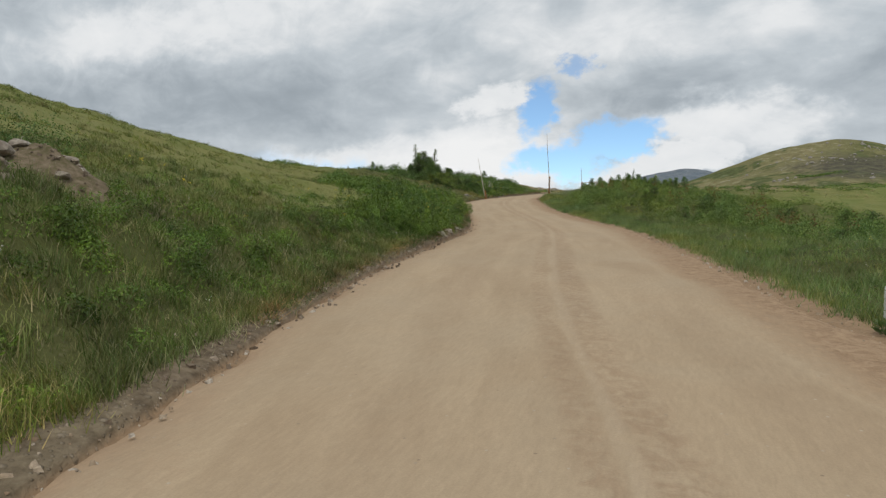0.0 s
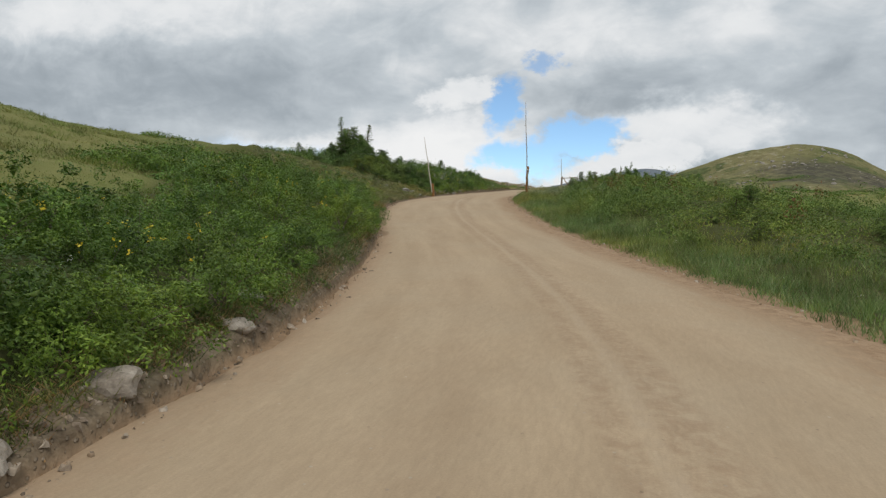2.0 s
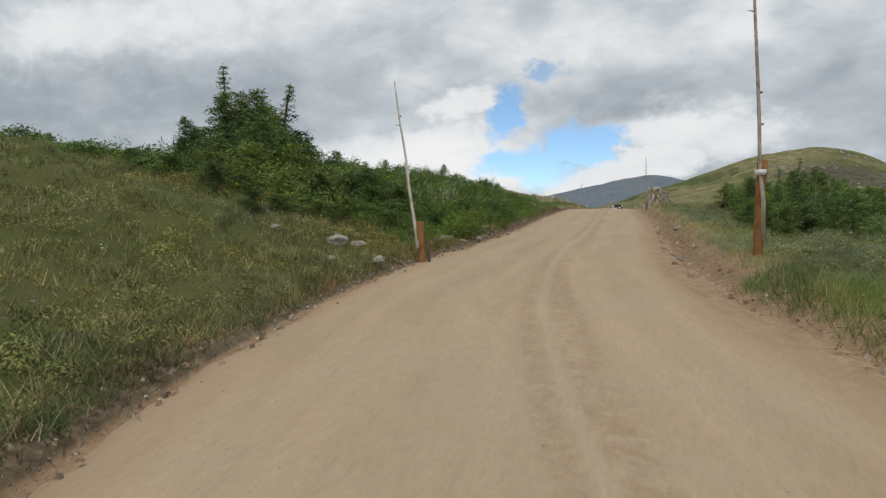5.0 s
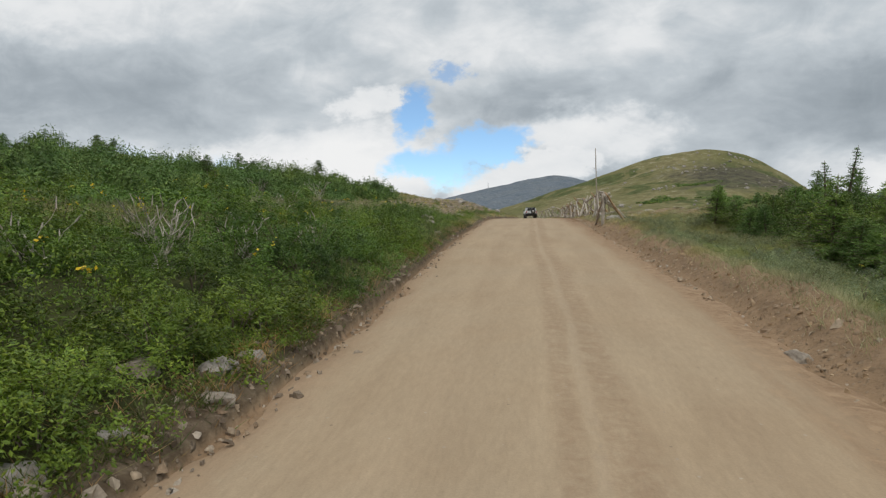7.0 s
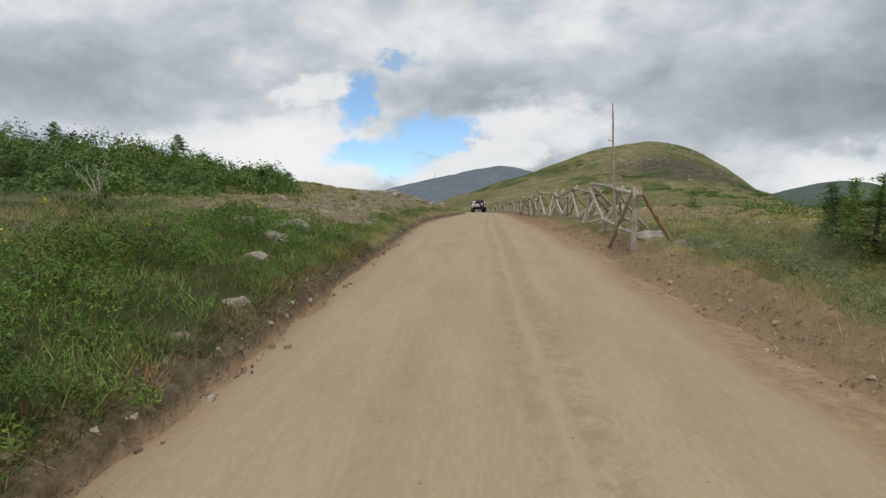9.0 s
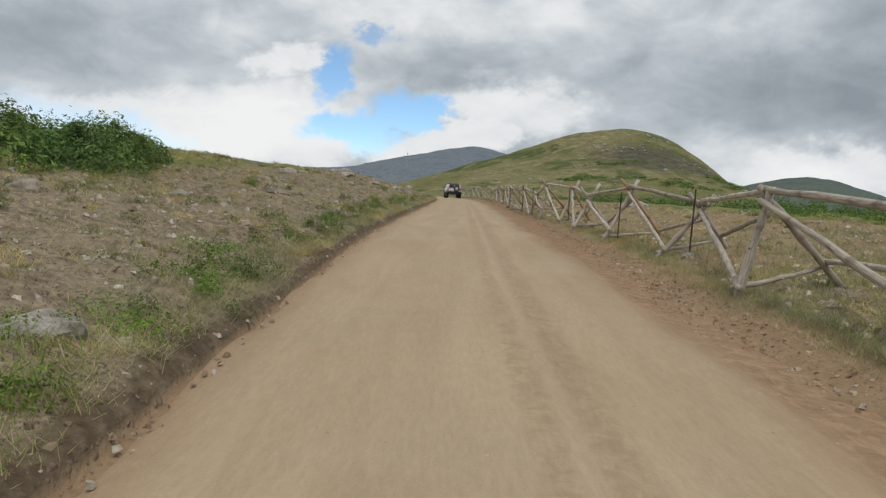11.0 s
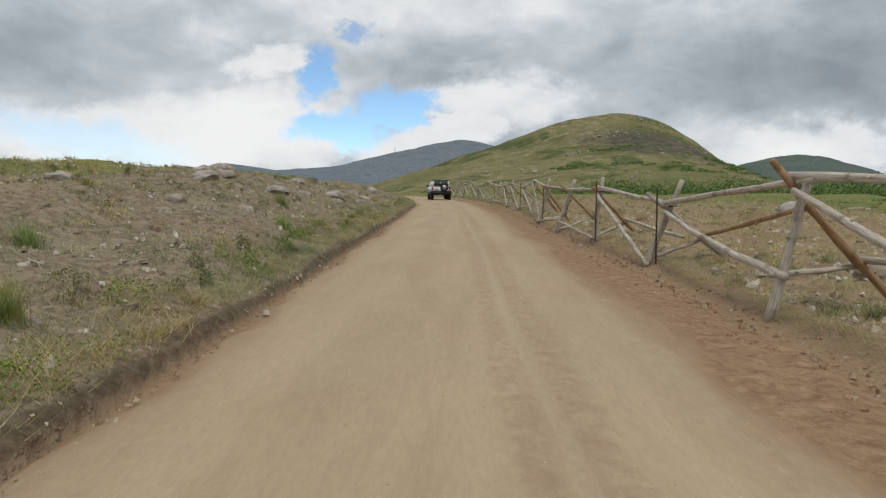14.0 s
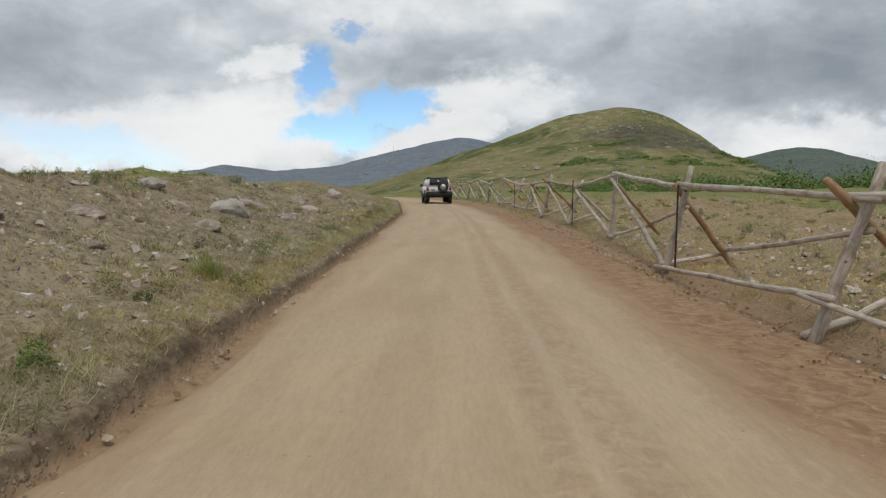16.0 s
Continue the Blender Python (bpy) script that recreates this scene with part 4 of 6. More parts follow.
# ---- snow poles beside the road ----
def snow_pole(base, top, foot_top, post_w, mat, label, seed, board=False, band=False):
    e = empty("snow_pole", base, label, "pole", "snow poles")
    b = Vector(base)
    if board:
        bm = bmesh.new()
        bmesh.ops.create_cube(bm, size=1, matrix=Matrix.Diagonal((post_w, 0.09, foot_top, 1)))
        bmesh.ops.bevel(bm, geom=bm.edges[:], offset=0.008, segments=1, affect="EDGES")
        p = part("post", bm, M_POST, e, "stained orange-brown timber post", True)
        p.matrix_basis = Matrix.Translation((0.02, 0.03, foot_top / 2 - 0.1)) @ pose(0, 0, 0, 0, -4, 6)
        bm = bmesh.new()
        bmesh.ops.create_cube(bm, size=1, matrix=Matrix.Diagonal((0.05, 0.06, foot_top * 0.6, 1)))
        p = part("stay", bm, M_BARK, e, "short dark timber stay", True)
        p.matrix_basis = Matrix.Translation((0.15, 0.05, foot_top * 0.25)) @ pose(0, 0, 0, 0, -7, 0)
    else:
        log_between("post", (0, 0, -0.15), (0.03, 0, foot_top), post_w, post_w, M_POST, e, seed, 0.001, "stained orange-brown round post")
        if band:
            bm = bmesh.new()
            tube(bm, [(0, 0, 0), (0, 0, 0.09)], [post_w * 1.08] * 2, 16)
            p = part("reflector_band", bm, grainy("white_tape", (0.6, 0.6, 0.58), (0.78, 0.78, 0.76), 20, 0.5, 0.1), e, "white reflective band")
            p.matrix_basis = Matrix.Translation((0.027, 0, foot_top - 0.24))
    log_between("pole", (-0.02 if board else 0.09, -0.05, 0.30), Vector(top) - b, 0.040, 0.016, M_LOG, e, seed + 1, 0.012, "tall thin peeled wooden pole")
    bm = bmesh.new()
    mid = (Vector(top) - b) * 0.74
    tube(bm, [mid, mid + Vector((-0.10, 0, 0.03))], [0.012, 0.006], 5)
    part("knot", bm, M_LOG, e)
    return e


snow_pole((-15.16, 53.8, z_at(-15.16, 53.8) + 0.02), (-16.12, 54.9, 6.88), 0.92, 0.13, M_LOG, "leaning weathered snow pole on a stained timber post", 31, board=True)
snow_pole((-9.45, 53.3, z_at(-9.45, 53.3)), (-9.62, 53.3, 8.58), 1.55, 0.085, M_LOG, "tall grey snow pole on a round stained post, white band", 41, band=True)
snow_pole((-10.50, 82.8, z_at(-10.50, 82.8)), (-10.55, 82.8, 7.87), 0.01, 0.05, M_LOG, "tall thin grey snow pole at the end of the log fence", 51)


# ---- rocks ----
def rock_mesh(name, seed, mat, squash=0.65, detail=3):
    rnd = random.Random(seed)
    bm = bmesh.new()
    bmesh.ops.create_icosphere(bm, subdivisions=detail, radius=1)
    planes = [(Vector((rnd.gauss(0, 1), rnd.gauss(0, 1), rnd.gauss(0, 1))).normalized(), rnd.uniform(0.55, 0.9)) for _ in range(9)]
    off = Vector((rnd.uniform(0, 50), rnd.uniform(0, 50), 0))
    for v in bm.verts:
        for n, d in planes:
            k = v.co.dot(n)
            if k > d:
                v.co -= n * (k - d) * 0.9
        v.co *= 1 + 0.20 * noise.noise(v.co * 1.6 + off) + 0.10 * noise.noise(v.co * 4 + off) + 0.05 * noise.noise(v.co * 11 + off)
        v.co.z *= squash
    me = bpy.data.meshes.new(name)
    bm.to_mesh(me)
    bm.free()
    me.materials.append(mat)
    return me


ROCKS = [rock_mesh("rock", 100 + i, M_ROCK, 0.5 + 0.08 * i) for i in range(5)]
PALES = [rock_mesh("pale_rock", 200 + i, M_PALEROCK, 0.55 + 0.08 * i) for i in range(3)]
ROCK_AT = [  # x, y, length, pale
    (-16.7, 54.4, 0.42, 1), (-16.9, 53.9, 0.5, 1), (-15.75, 53.3, 0.3, 1), (-17.1, 54.9, 0.22, 1), (-17.9, 53.2, 0.22, 1), (-16.4, 52.6, 0.22, 0), (-15.9, 52.3, 0.25, 0),
    (-10.4, 55.4, 0.28, 0), (-10.7, 56.85, 0.25, 0), (-10.55, 62.3, 0.26, 0), (-10.1, 60.6, 0.3, 0), (-15.4, 60.6, 0.3, 1), (-15.3, 61.0, 0.22, 1),
    (-15.5, 58.75, 0.30, 1), (-15.3, 58.6, 0.20, 0), (-15.64, 57.4, 0.30, 1), (-15.26, 57.36, 0.20, 0), (-15.1, 58.2, 0.22, 1), (-15.14, 60.1, 0.24, 0), (-15.35, 59.3, 0.18, 1), (-15.8, 60.2, 0.35, 0), (-15.9, 62.0, 0.32, 0), (-15.7, 57.2, 0.3, 0), (-15.6, 58.0, 0.28, 1), (-16.0, 57.7, 0.25, 0), (-15.55, 58.6, 0.22, 0),
    (-17.5, 82.3, 1.0, 0), (-18.4, 81.7, 0.7, 0), (-17.05, 80.0, 0.7, 1), (-16.6, 77.7, 0.4, 0), (-15.95, 74.0, 0.30, 1), (-16.0, 75.5, 0.4, 0), (-16.6, 86.2, 0.5, 1),
    (-9.75, 82.4, 0.85, 1), (-9.2, 82.1, 0.8, 1), (-8.7, 81.6, 0.35, 1), (-8.1, 23.9, 0.32, 1), (-7.6, 22.9, 0.3, 0), (-7.3, 21.0, 0.45, 0), (-7.1, 19.8, 0.4, 0), (-6.2, 12.9, 0.25, 1),
    (-8.9, 9.0, 0.5, 1), (-9.5, 8.0, 0.6, 0), (-10.3, 7.5, 0.7, 0), (-10.0, 8.8, 0.5, 0), (-11.2, 8.6, 0.7, 0),
    (-9.6, 7.2, 0.35, 1), (-8.3, 6.4, 0.3, 0), (-8.8, 6.2, 0.42, 1), (-9.4, 6.6, 0.5, 0), (-8.6, 7.1, 0.26, 1), (-9.1, 7.6, 0.36, 0), (-10.0, 6.9, 0.45, 1), (-7.9, 6.8, 0.24, 1), (-8.2, 5.9, 0.3, 0), (-9.9, 7.9, 0.4, 0),
    (-19.8, 104.6, 0.55, 1), (-19.1, 101.7, 0.55, 0), (-20.9, 105.3, 0.9, 0), (-19.4, 101.2, 0.5, 0), (-19.3, 125.8, 0.95, 1), (-21.05, 125.7, 1.0, 0), (-18.5, 119.6, 0.5, 0), (-20.86, 123.6, 0.85, 1), (-22.66, 119.1, 0.75, 1), (-18.7, 127.5, 0.55, 0), (-21.5, 126.8, 1.1, 0),
    (-22.4, 127.6, 1.0, 1), (-20.6, 128.4, 0.7, 0), (-19.0, 131.2, 0.9, 0), (-18.0, 130.4, 0.6, 0), (-18.6, 133.6, 0.9, 1), (-17.6, 135.2, 0.5, 1), (-19.2, 137.0, 1.0, 0),
    (-18.0, 139.5, 0.8, 1), (-18.8, 142.0, 1.0, 0), (-17.4, 143.5, 0.6, 0), (-18.4, 146.5, 0.9, 1), (-17.2, 121.0, 0.45, 0), (-19.7, 118.5, 0.5, 0), (-19.2, 116.8, 0.35, 0),
    (-19.9, 112.3, 0.4, 0), (-18.2, 111.0, 0.3, 1), (-21.5, 111.5, 0.8, 1), (-21.9, 114.0, 0.6, 0), (-20.5, 97.5, 0.7, 1), (-18.7, 95.5, 0.35, 0), (-17.6, 98.6, 0.25, 1), (-21.0, 92.5, 0.6, 0),
    (-7.6, 112.4, 0.45, 0), (-5.6, 118.2, 0.9, 1), (-3.8, 122.0, 0.6, 1), (-1.0, 126.0, 1.3, 1), (4.5, 131.0, 1.6, 1), (-6.8, 107.6, 0.3, 0), (-2.5, 112.0, 0.5, 1),
    (-18.1, 126.5, 0.4, 0), (-20.2, 133.0, 0.6, 1), (-17.2, 137.2, 0.4, 0), (-17.9, 149.0, 0.6, 0), (-17.3, 152.5, 0.7, 1), (-19.3, 108.4, 0.35, 0), (-18.1, 105.2, 0.28, 0), (-20.6, 99.4, 0.4, 0),
    (-9.2, 94.0, 0.25, 1), (-8.6, 90.2, 0.35, 0), (-7.5, 97.0, 0.4, 0),
]
for i, (x, y, size, pale) in enumerate(ROCK_AT):
    pale = pale and y > 14 and not 70 < y < 81
    kinds = PALES if pale else ROCKS
    ob = new("rock" if size < 0.6 else "boulder", kinds[i % len(kinds)])
    k = size / 2
    ob.matrix_basis = pose(x, y, z_at(x, y) + -k * 0.02, 0, 0, (i * 137) % 360) @ Matrix.Diagonal((k * (1 + 0.3 * ((i * 7) % 5) / 5), k, k * 0.95, 1))
    tagged(ob, ("pale grey granite %s half sunk in the bank" if pale else "brown lichened %s half sunk in the soil") % ("stone" if size < 0.6 else "boulder"), "rock", "roadside rocks")


def stones(name, X, Y, S, tones, label, seed, flat=True):
    """Loose angular stones as one object."""
    r = np.random.default_rng(seed)
    n = len(X)
    inside = (X > left_edge(Y) + 0.05) & (X < right_edge(Y) - 0.05)
    Z = np.where(inside, road_z(Y) + 0.01, ground_z(X, Y)) + S * 0.1
    base = np.array([(0.9, 0.6, -0.5), (-0.8, 0.7, -0.5), (-0.9, -0.6, -0.5), (0.8, -0.75, -0.5), (0.55, 0.45, 0.5), (-0.6, 0.4, 0.55), (-0.5, -0.45, 0.45), (0.6, -0.4, 0.6)], float)
    tri = np.array([(4, 5, 6), (4, 6, 7), (0, 1, 5), (0, 5, 4), (1, 2, 6), (1, 6, 5), (2, 3, 7), (2, 7, 6), (3, 0, 4), (3, 4, 7)])
    a = r.uniform(0, 6.28, n)
    k = S[:, None] * r.uniform(0.6, 1.35, (n, 3))
    bx, by, bz = base[:, 0], base[:, 1], base[:, 2]
    P = np.stack([(bx * np.cos(a)[:, None] - by * np.sin(a)[:, None]), (bx * np.sin(a)[:, None] + by * np.cos(a)[:, None]), np.repeat(bz[None], n, 0)], -1)
    P = (P + r.normal(0, 0.22, P.shape)) * k[:, None, :] + np.stack([X, Y, Z], -1)[:, None]
    F = (np.arange(n) * 8)[:, None, None] + tri
    m, t, b = material(name, 0.92, 0, 0.2)
    geo = t.nodes.new("ShaderNodeNewGeometry")
    col = ramp(t, geo.outputs["Random Per Island"], [(q / (len(tones) - 1), c) for q, c in enumerate(tones)])
    grain = noise_out(t, geo.outputs["Position"], 40, 4, 0.6)
    col = mixed(t, 1.0, col, ramp(t, grain.outputs["Fac"], [(0.3, 0.75), (0.7, 1.2)]), "MULTIPLY")
    t.links.new(col, b.inputs["Base Color"])
    ob = mesh_object(name, P.reshape(-1, 3), F.reshape(-1, 3), m, smooth_shade=not flat)
    return tagged(ob, label, "gravel", kind="stuff")


def build_pebbles():
    r = np.random.default_rng(11)
    tan = [(0.20, 0.135, 0.085), (0.30, 0.22, 0.145), (0.38, 0.30, 0.215), (0.47, 0.41, 0.34)]
    grey = [(0.15, 0.112, 0.080), (0.21, 0.162, 0.118), (0.28, 0.222, 0.165), (0.39, 0.328, 0.255)]
    # rims of the road
    n = 5200
    ys = r.uniform(0, 150, n)
    d = np.abs(r.normal(0, 0.28, n)) - 0.18
    X = np.where(r.random(n) < 0.5, left_edge(ys) - d, right_edge(ys) + d * 1.2)
    stones("rim_gravel", X, ys, 0.008 + 0.030 * r.random(n) ** 3, tan, "loose tan gravel along the road's rims", 12, False)
    # rubble at the foot of the willow bank
    n = 4400
    ys = np.concatenate([r.uniform(8, 86, 1500), 59 + r.normal(0, 6, 1000), 15 + r.normal(0, 6, 1400), 7 + r.normal(0, 0.8, 500)])
    d = np.where(np.arange(n) < 3900, r.normal(0.18, 0.2, n), r.normal(4.1, 0.8, n))
    stones("bank_rubble", left_edge(ys) - d, ys, 0.008 + 0.038 * r.random(n) ** 3.4, grey, "broken grey-brown stones at the foot of the bank", 13)
    # clods on the berm
    n = 2200
    ys = r.uniform(46, 96, n)
    d = np.clip(r.normal(0.40, 0.28, n), -0.2, 1.0)
    stones("berm_clods", right_edge(ys) + d * 0.85, ys, 0.008 + 0.034 * r.random(n) ** 3.5, [(0.27, 0.18, 0.105), (0.34, 0.235, 0.14), (0.41, 0.30, 0.19), (0.46, 0.36, 0.25)], "crumbly tan clods and stones on the berm", 14)
    n = 260
    ys = r.uniform(47, 94, n)
    stones("berm_stones", right_edge(ys) + np.clip(r.normal(0.12, 0.16, n), -0.25, 0.6), ys, 0.015 + 0.045 * r.random(n) ** 2.8, [(0.27, 0.19, 0.125), (0.36, 0.275, 0.19), (0.45, 0.37, 0.28)], "tan and pale stones along the foot of the berm", 16)
    n = 5200
    ys = r.uniform(88, 150, n)
    stones("soil_clods", right_edge(ys) + 0.25 - np.abs(r.normal(0, 0.55, n)), ys, 0.006 + 0.026 * r.random(n) ** 3, [(0.22, 0.135, 0.075), (0.30, 0.195, 0.11), (0.36, 0.25, 0.155), (0.42, 0.33, 0.24)], "crumbled reddish soil along the road's loose side", 17)
    # pale stones of the field behind the fence
    n = 7000
    ys = r.uniform(86, 135, n)
    stones("field_stones", right_edge(ys) + 0.7 + 9 * r.random(n) ** 1.4, ys, 0.010 + 0.055 * r.random(n) ** 3.5, [(0.34, 0.26, 0.18), (0.44, 0.36, 0.27), (0.54, 0.47, 0.38), (0.62, 0.56, 0.48)], "pale tan stones in the field behind the fence", 18)
    # stony upper bank and the ground behind the fence
    n = 29000
    ys = r.uniform(86, 152, n)
    left = r.random(n) < 0.66
    d = np.where(left, 0.45 + 12 * r.random(n) ** 1.3, 0.8 + 14 * r.random(n) ** 1.3)
    stones("bank_stones", np.where(left, left_edge(ys) - d, right_edge(ys) + d), ys, 0.012 + 0.058 * r.random(n) ** 3.2, [(0.20, 0.150, 0.105), (0.30, 0.245, 0.185), (0.42, 0.365, 0.300), (0.58, 0.53, 0.46)], "scattered grey-brown stones on the bare bank", 15)


build_pebbles()


# ---- grass ----
def blades(name, X, Y, H, W, r, mat, label, lean=0.45, far=None):
    """Many grass blades at X, Y, as one object; those marked far are single triangles."""
    n = len(X)
    Z = ground_z(X, Y) - 0.01
    a, b = r.uniform(0, 6.28, n), r.uniform(0, 6.28, n)
    bend = lean * H * r.uniform(0.2, 1.3, n)
    ax, ay = np.cos(a) * W / 2, np.sin(a) * W / 2
    bx, by = np.cos(b) * bend, np.sin(b) * bend
    P0 = np.stack([X - ax, Y - ay, Z], -1)
    P1 = np.stack([X + ax, Y + ay, Z], -1)
    P2 = np.stack([X + ax * 0.7 + bx * 0.35, Y + ay * 0.7 + by * 0.35, Z + H * 0.62], -1)
    P3 = np.stack([X - ax * 0.7 + bx * 0.35, Y - ay * 0.7 + by * 0.35, Z + H * 0.62], -1)
    P4 = np.stack([X + bx, Y + by, Z + H], -1)
    V = np.stack([P0, P1, P2, P3, P4], 1).reshape(-1, 3)
    i = np.arange(n)[:, None] * 5
    near = np.ones(n, bool) if far is None else ~far
    F = np.concatenate([(i + [0, 1, 2])[near], (i + [0, 2, 3])[near], (i + [3, 2, 4])[near], (i + [0, 1, 4])[~near]])
    ob = mesh_object(name, V, F, mat)
    return tagged(ob, label, "grass", kind="stuff")


def tufts(n, per, xs, ys, spread, r):
    X = np.repeat(xs, per) + r.normal(0, spread, n * per)
    Y = np.repeat(ys, per) + r.normal(0, spread, n * per)
    return X, Y


def build_grass():
    r = np.random.default_rng(21)
    # hillside on the left, thinning with distance, in patches
    n = 25000
    ys = np.where(np.arange(n) < 10000, r.uniform(6, 46, n), r.uniform(0, 98, n))
    d = 0.45 + 30 * r.random(n) ** 2.0
    xs = left_edge(ys) - d
    keep = (rough(xs * 1.3, ys * 1.3, 9, 29) + r.normal(0, 0.25, n) > -0.35) & ~((ys > 80) & (d < 5)) & ~on_slide(xs, ys)
    keep &= ~((ys > 43) & (ys < 57.5) & (d < 10))
    keep &= ~((d < np.interp(ys, [15, 20, 29, 35, 44], [2.6, 2.6, 4.6, 5.8, 6])) & (((ys > 15) & (ys < 43)) | ((ys > 57) & (ys < 80))) & (rough(xs * 1.7, ys * 1.7, 9, 29) < 0.45))
    xs, ys, d = xs[keep], ys[keep], d[keep]
    n, per = len(xs), 13
    X, Y = tufts(n, per, xs, ys, 0.09, r)
    H = (0.06 + 0.14 * r.random(len(X))) * np.repeat((0.4 + 0.8 * r.random(n)) * (0.55 + 1.2 * smooth(-0.3, 0.6, rough(xs * 2.2, ys * 2.2, 9, 29))), per)
    dd = np.repeat(d, per)
    blades("meadow_grass", X, Y, H, 0.006 + 0.0013 * dd, r, M_GRASS, "green and straw-coloured grass on the hillside", 0.95, dd > 4)
    # tall tussocks on the first bank
    n, per = 4600, 14
    ys = 1 + 16 * r.random(n) ** 1.2
    d = 0.3 + 8.5 * r.random(n) ** 1.5
    xs = left_edge(ys) - d
    keep = ~on_slide(xs, ys)
    xs, ys, d = xs[keep], ys[keep], d[keep]
    X, Y = tufts(len(xs), per, xs, ys, 0.07, r)
    H = (0.07 + 0.20 * r.random(len(X))) * np.repeat(0.5 + 1.0 * r.random(len(xs)) ** 2, per)
    dd = np.repeat(d, per)
    blades("tall_grass", X, Y, H, 0.007 + 0.0012 * dd, r, M_BANK, "long green and straw tussocks on the road bank", 0.8, dd > 3)
    # coarse tussocks, each its own clump, on the open banks
    n, per = 3600, 26
    ys = np.where(np.arange(n) < 1700, r.uniform(42, 57, n), r.uniform(0, 16, n))
    d = 0.35 + 10 * r.random(n) ** 1.4
    xs = left_edge(ys) - d
    keep = ~on_slide(xs, ys)
    xs, ys, d, n = xs[keep], ys[keep], d[keep], int(keep.sum())
    X, Y = tufts(n, per, xs, ys, 0.085, r)
    H = (0.05 + 0.12 * r.random(len(X))) * np.repeat(0.5 + 1.1 * r.random(n), per)
    blades("tussocks", X, Y, H, np.repeat(0.010 + 0.0012 * d, per), r, M_HEATH, "coarse green and yellow tussocks on the open bank", 1.1, np.ones(len(X), bool))
    blades("dry_tussocks", X[::4] + 0.15, Y[::4], H[::4] * 0.9, np.full(len(X[::4]), 0.012), r, M_STRAW, "dry straw stalks among the tussocks", 0.8, np.ones(len(X[::4]), bool))
    # dry grass on the crest of the berm
    n, per = 3600, 14
    ys = r.uniform(44, 102, n)
    X, Y = tufts(n, per, right_edge(ys) + np.abs(r.normal(0.72, 0.17, n)), ys, 0.06, r)
    blades("berm_grass", X, Y, 0.04 + 0.12 * r.random(len(X)), np.full(len(X), 0.008), r, M_STRAW, "dry straw grass along the crest of the berm", 1.0, np.ones(len(X), bool))
    # fresh grass between the last willows and the terrace
    n, per = 1900, 12
    ys = r.uniform(70, 86, n)
    X, Y = tufts(n, per, left_edge(ys) - 0.30 - 3.8 * r.random(n) ** 1.2, ys, 0.09, r)
    blades("fresh_grass", X, Y, (0.06 + 0.16 * r.random(len(X))) * np.repeat(0.5 + 0.8 * r.random(n), per), np.full(len(X), 0.012), r, M_MEADOW, "fresh green grass at the foot of the terrace", 0.8, np.ones(len(X), bool))
    # pale olive grass on the terrace above the willows and beyond the berm
    n, per = 5200, 14
    ys = np.where(np.arange(n) < 3000, r.uniform(66, 85, n), r.uniform(76, 100, n))
    left = np.arange(n) < 3000
    xs = np.where(left, left_edge(ys) - r.uniform(3.0, 11, n), right_edge(ys) + 1.2 + 13 * r.random(n) ** 1.3)
    X, Y = tufts(n, per, xs, ys, 0.10, r)
    H = (0.06 + 0.20 * r.random(len(X))) * np.repeat(0.5 + 0.8 * r.random(n), per)
    blades("terrace_grass", X, Y, H, np.full(len(X), 0.014), r, M_STRAW, "olive and straw grass on the terrace", 0.8, np.ones(len(X), bool))
    # tall green grass close to the road on the first rise
    n, per = 6500, 12
    ys = r.uniform(8, 52, n)
    d = 0.15 + np.interp(ys, [8, 24, 33, 42, 52], [8, 6.0, 2.8, 2.2, 2.6]) * r.random(n) ** 1.2
    X, Y = tufts(n, per, right_edge(ys) + d, ys, 0.08, r)
    H = (0.10 + 0.20 * r.random(len(X))) * np.repeat(0.5 + 0.9 * r.random(n), per) * np.repeat(smooth(-0.2, 0.7, d) * 0.7 + 0.3, per)
    blades("verge_meadow", X, Y, H, np.full(len(X), 0.013), r, M_MEADOW, "tall green grass along the verge", 0.75, np.ones(len(X), bool))
    # right verge
    n, per = 9500, 13
    ys = r.uniform(2, 86, n)
    d = 0.35 + 18 * r.random(n) ** 2.0 + 0.85 * smooth(48, 54, ys)
    keep = ~((ys > 50) & (d < 5.5) & (r.random(n) < 0.75))
    ys, d, n = ys[keep], d[keep], int(keep.sum())
    xs = right_edge(ys) + d
    X, Y = tufts(n, per, xs, ys, 0.09, r)
    tall = np.repeat(1.0 - 0.35 * smooth(50, 58, ys), per)
    H = (0.06 + 0.13 * r.random(len(X))) * np.repeat(0.5 + 0.8 * r.random(n), per) * tall
    dd = np.repeat(d, per)
    blades("verge_grass", X, Y, H, 0.006 + 0.0013 * dd, r, M_GRASS, "green grass of the verge falling away from the road", 1.0, dd > 4)
    # dry alpine tufts on the bare bank and beside the fence
    n, per = 19000, 17
    ys = r.uniform(84, 165, n)
    left = r.random(n) < 0.44
    d = np.where(left, np.where(r.random(n) < 0.2, np.maximum(r.normal(0.85, 0.3, n), 0.55), r.uniform(0.6, 16, n)), 0.30 + 34 * r.random(n) ** 1.9)
    xs = np.where(left, left_edge(ys) - d, right_edge(ys) + d)
    X, Y = tufts(n, per, xs, ys, 0.085, r)
    H = (0.035 + 0.10 * r.random(len(X))) * np.repeat(0.45 + 1.1 * r.random(n) ** 2, per)
    dd = np.repeat(d, per)
    blades("dry_tufts", X, Y, H, 0.008 + 0.0014 * dd, r, M_STRAW, "dry straw and olive grass tufts on bare soil", 1.5, np.ones(len(X), bool))
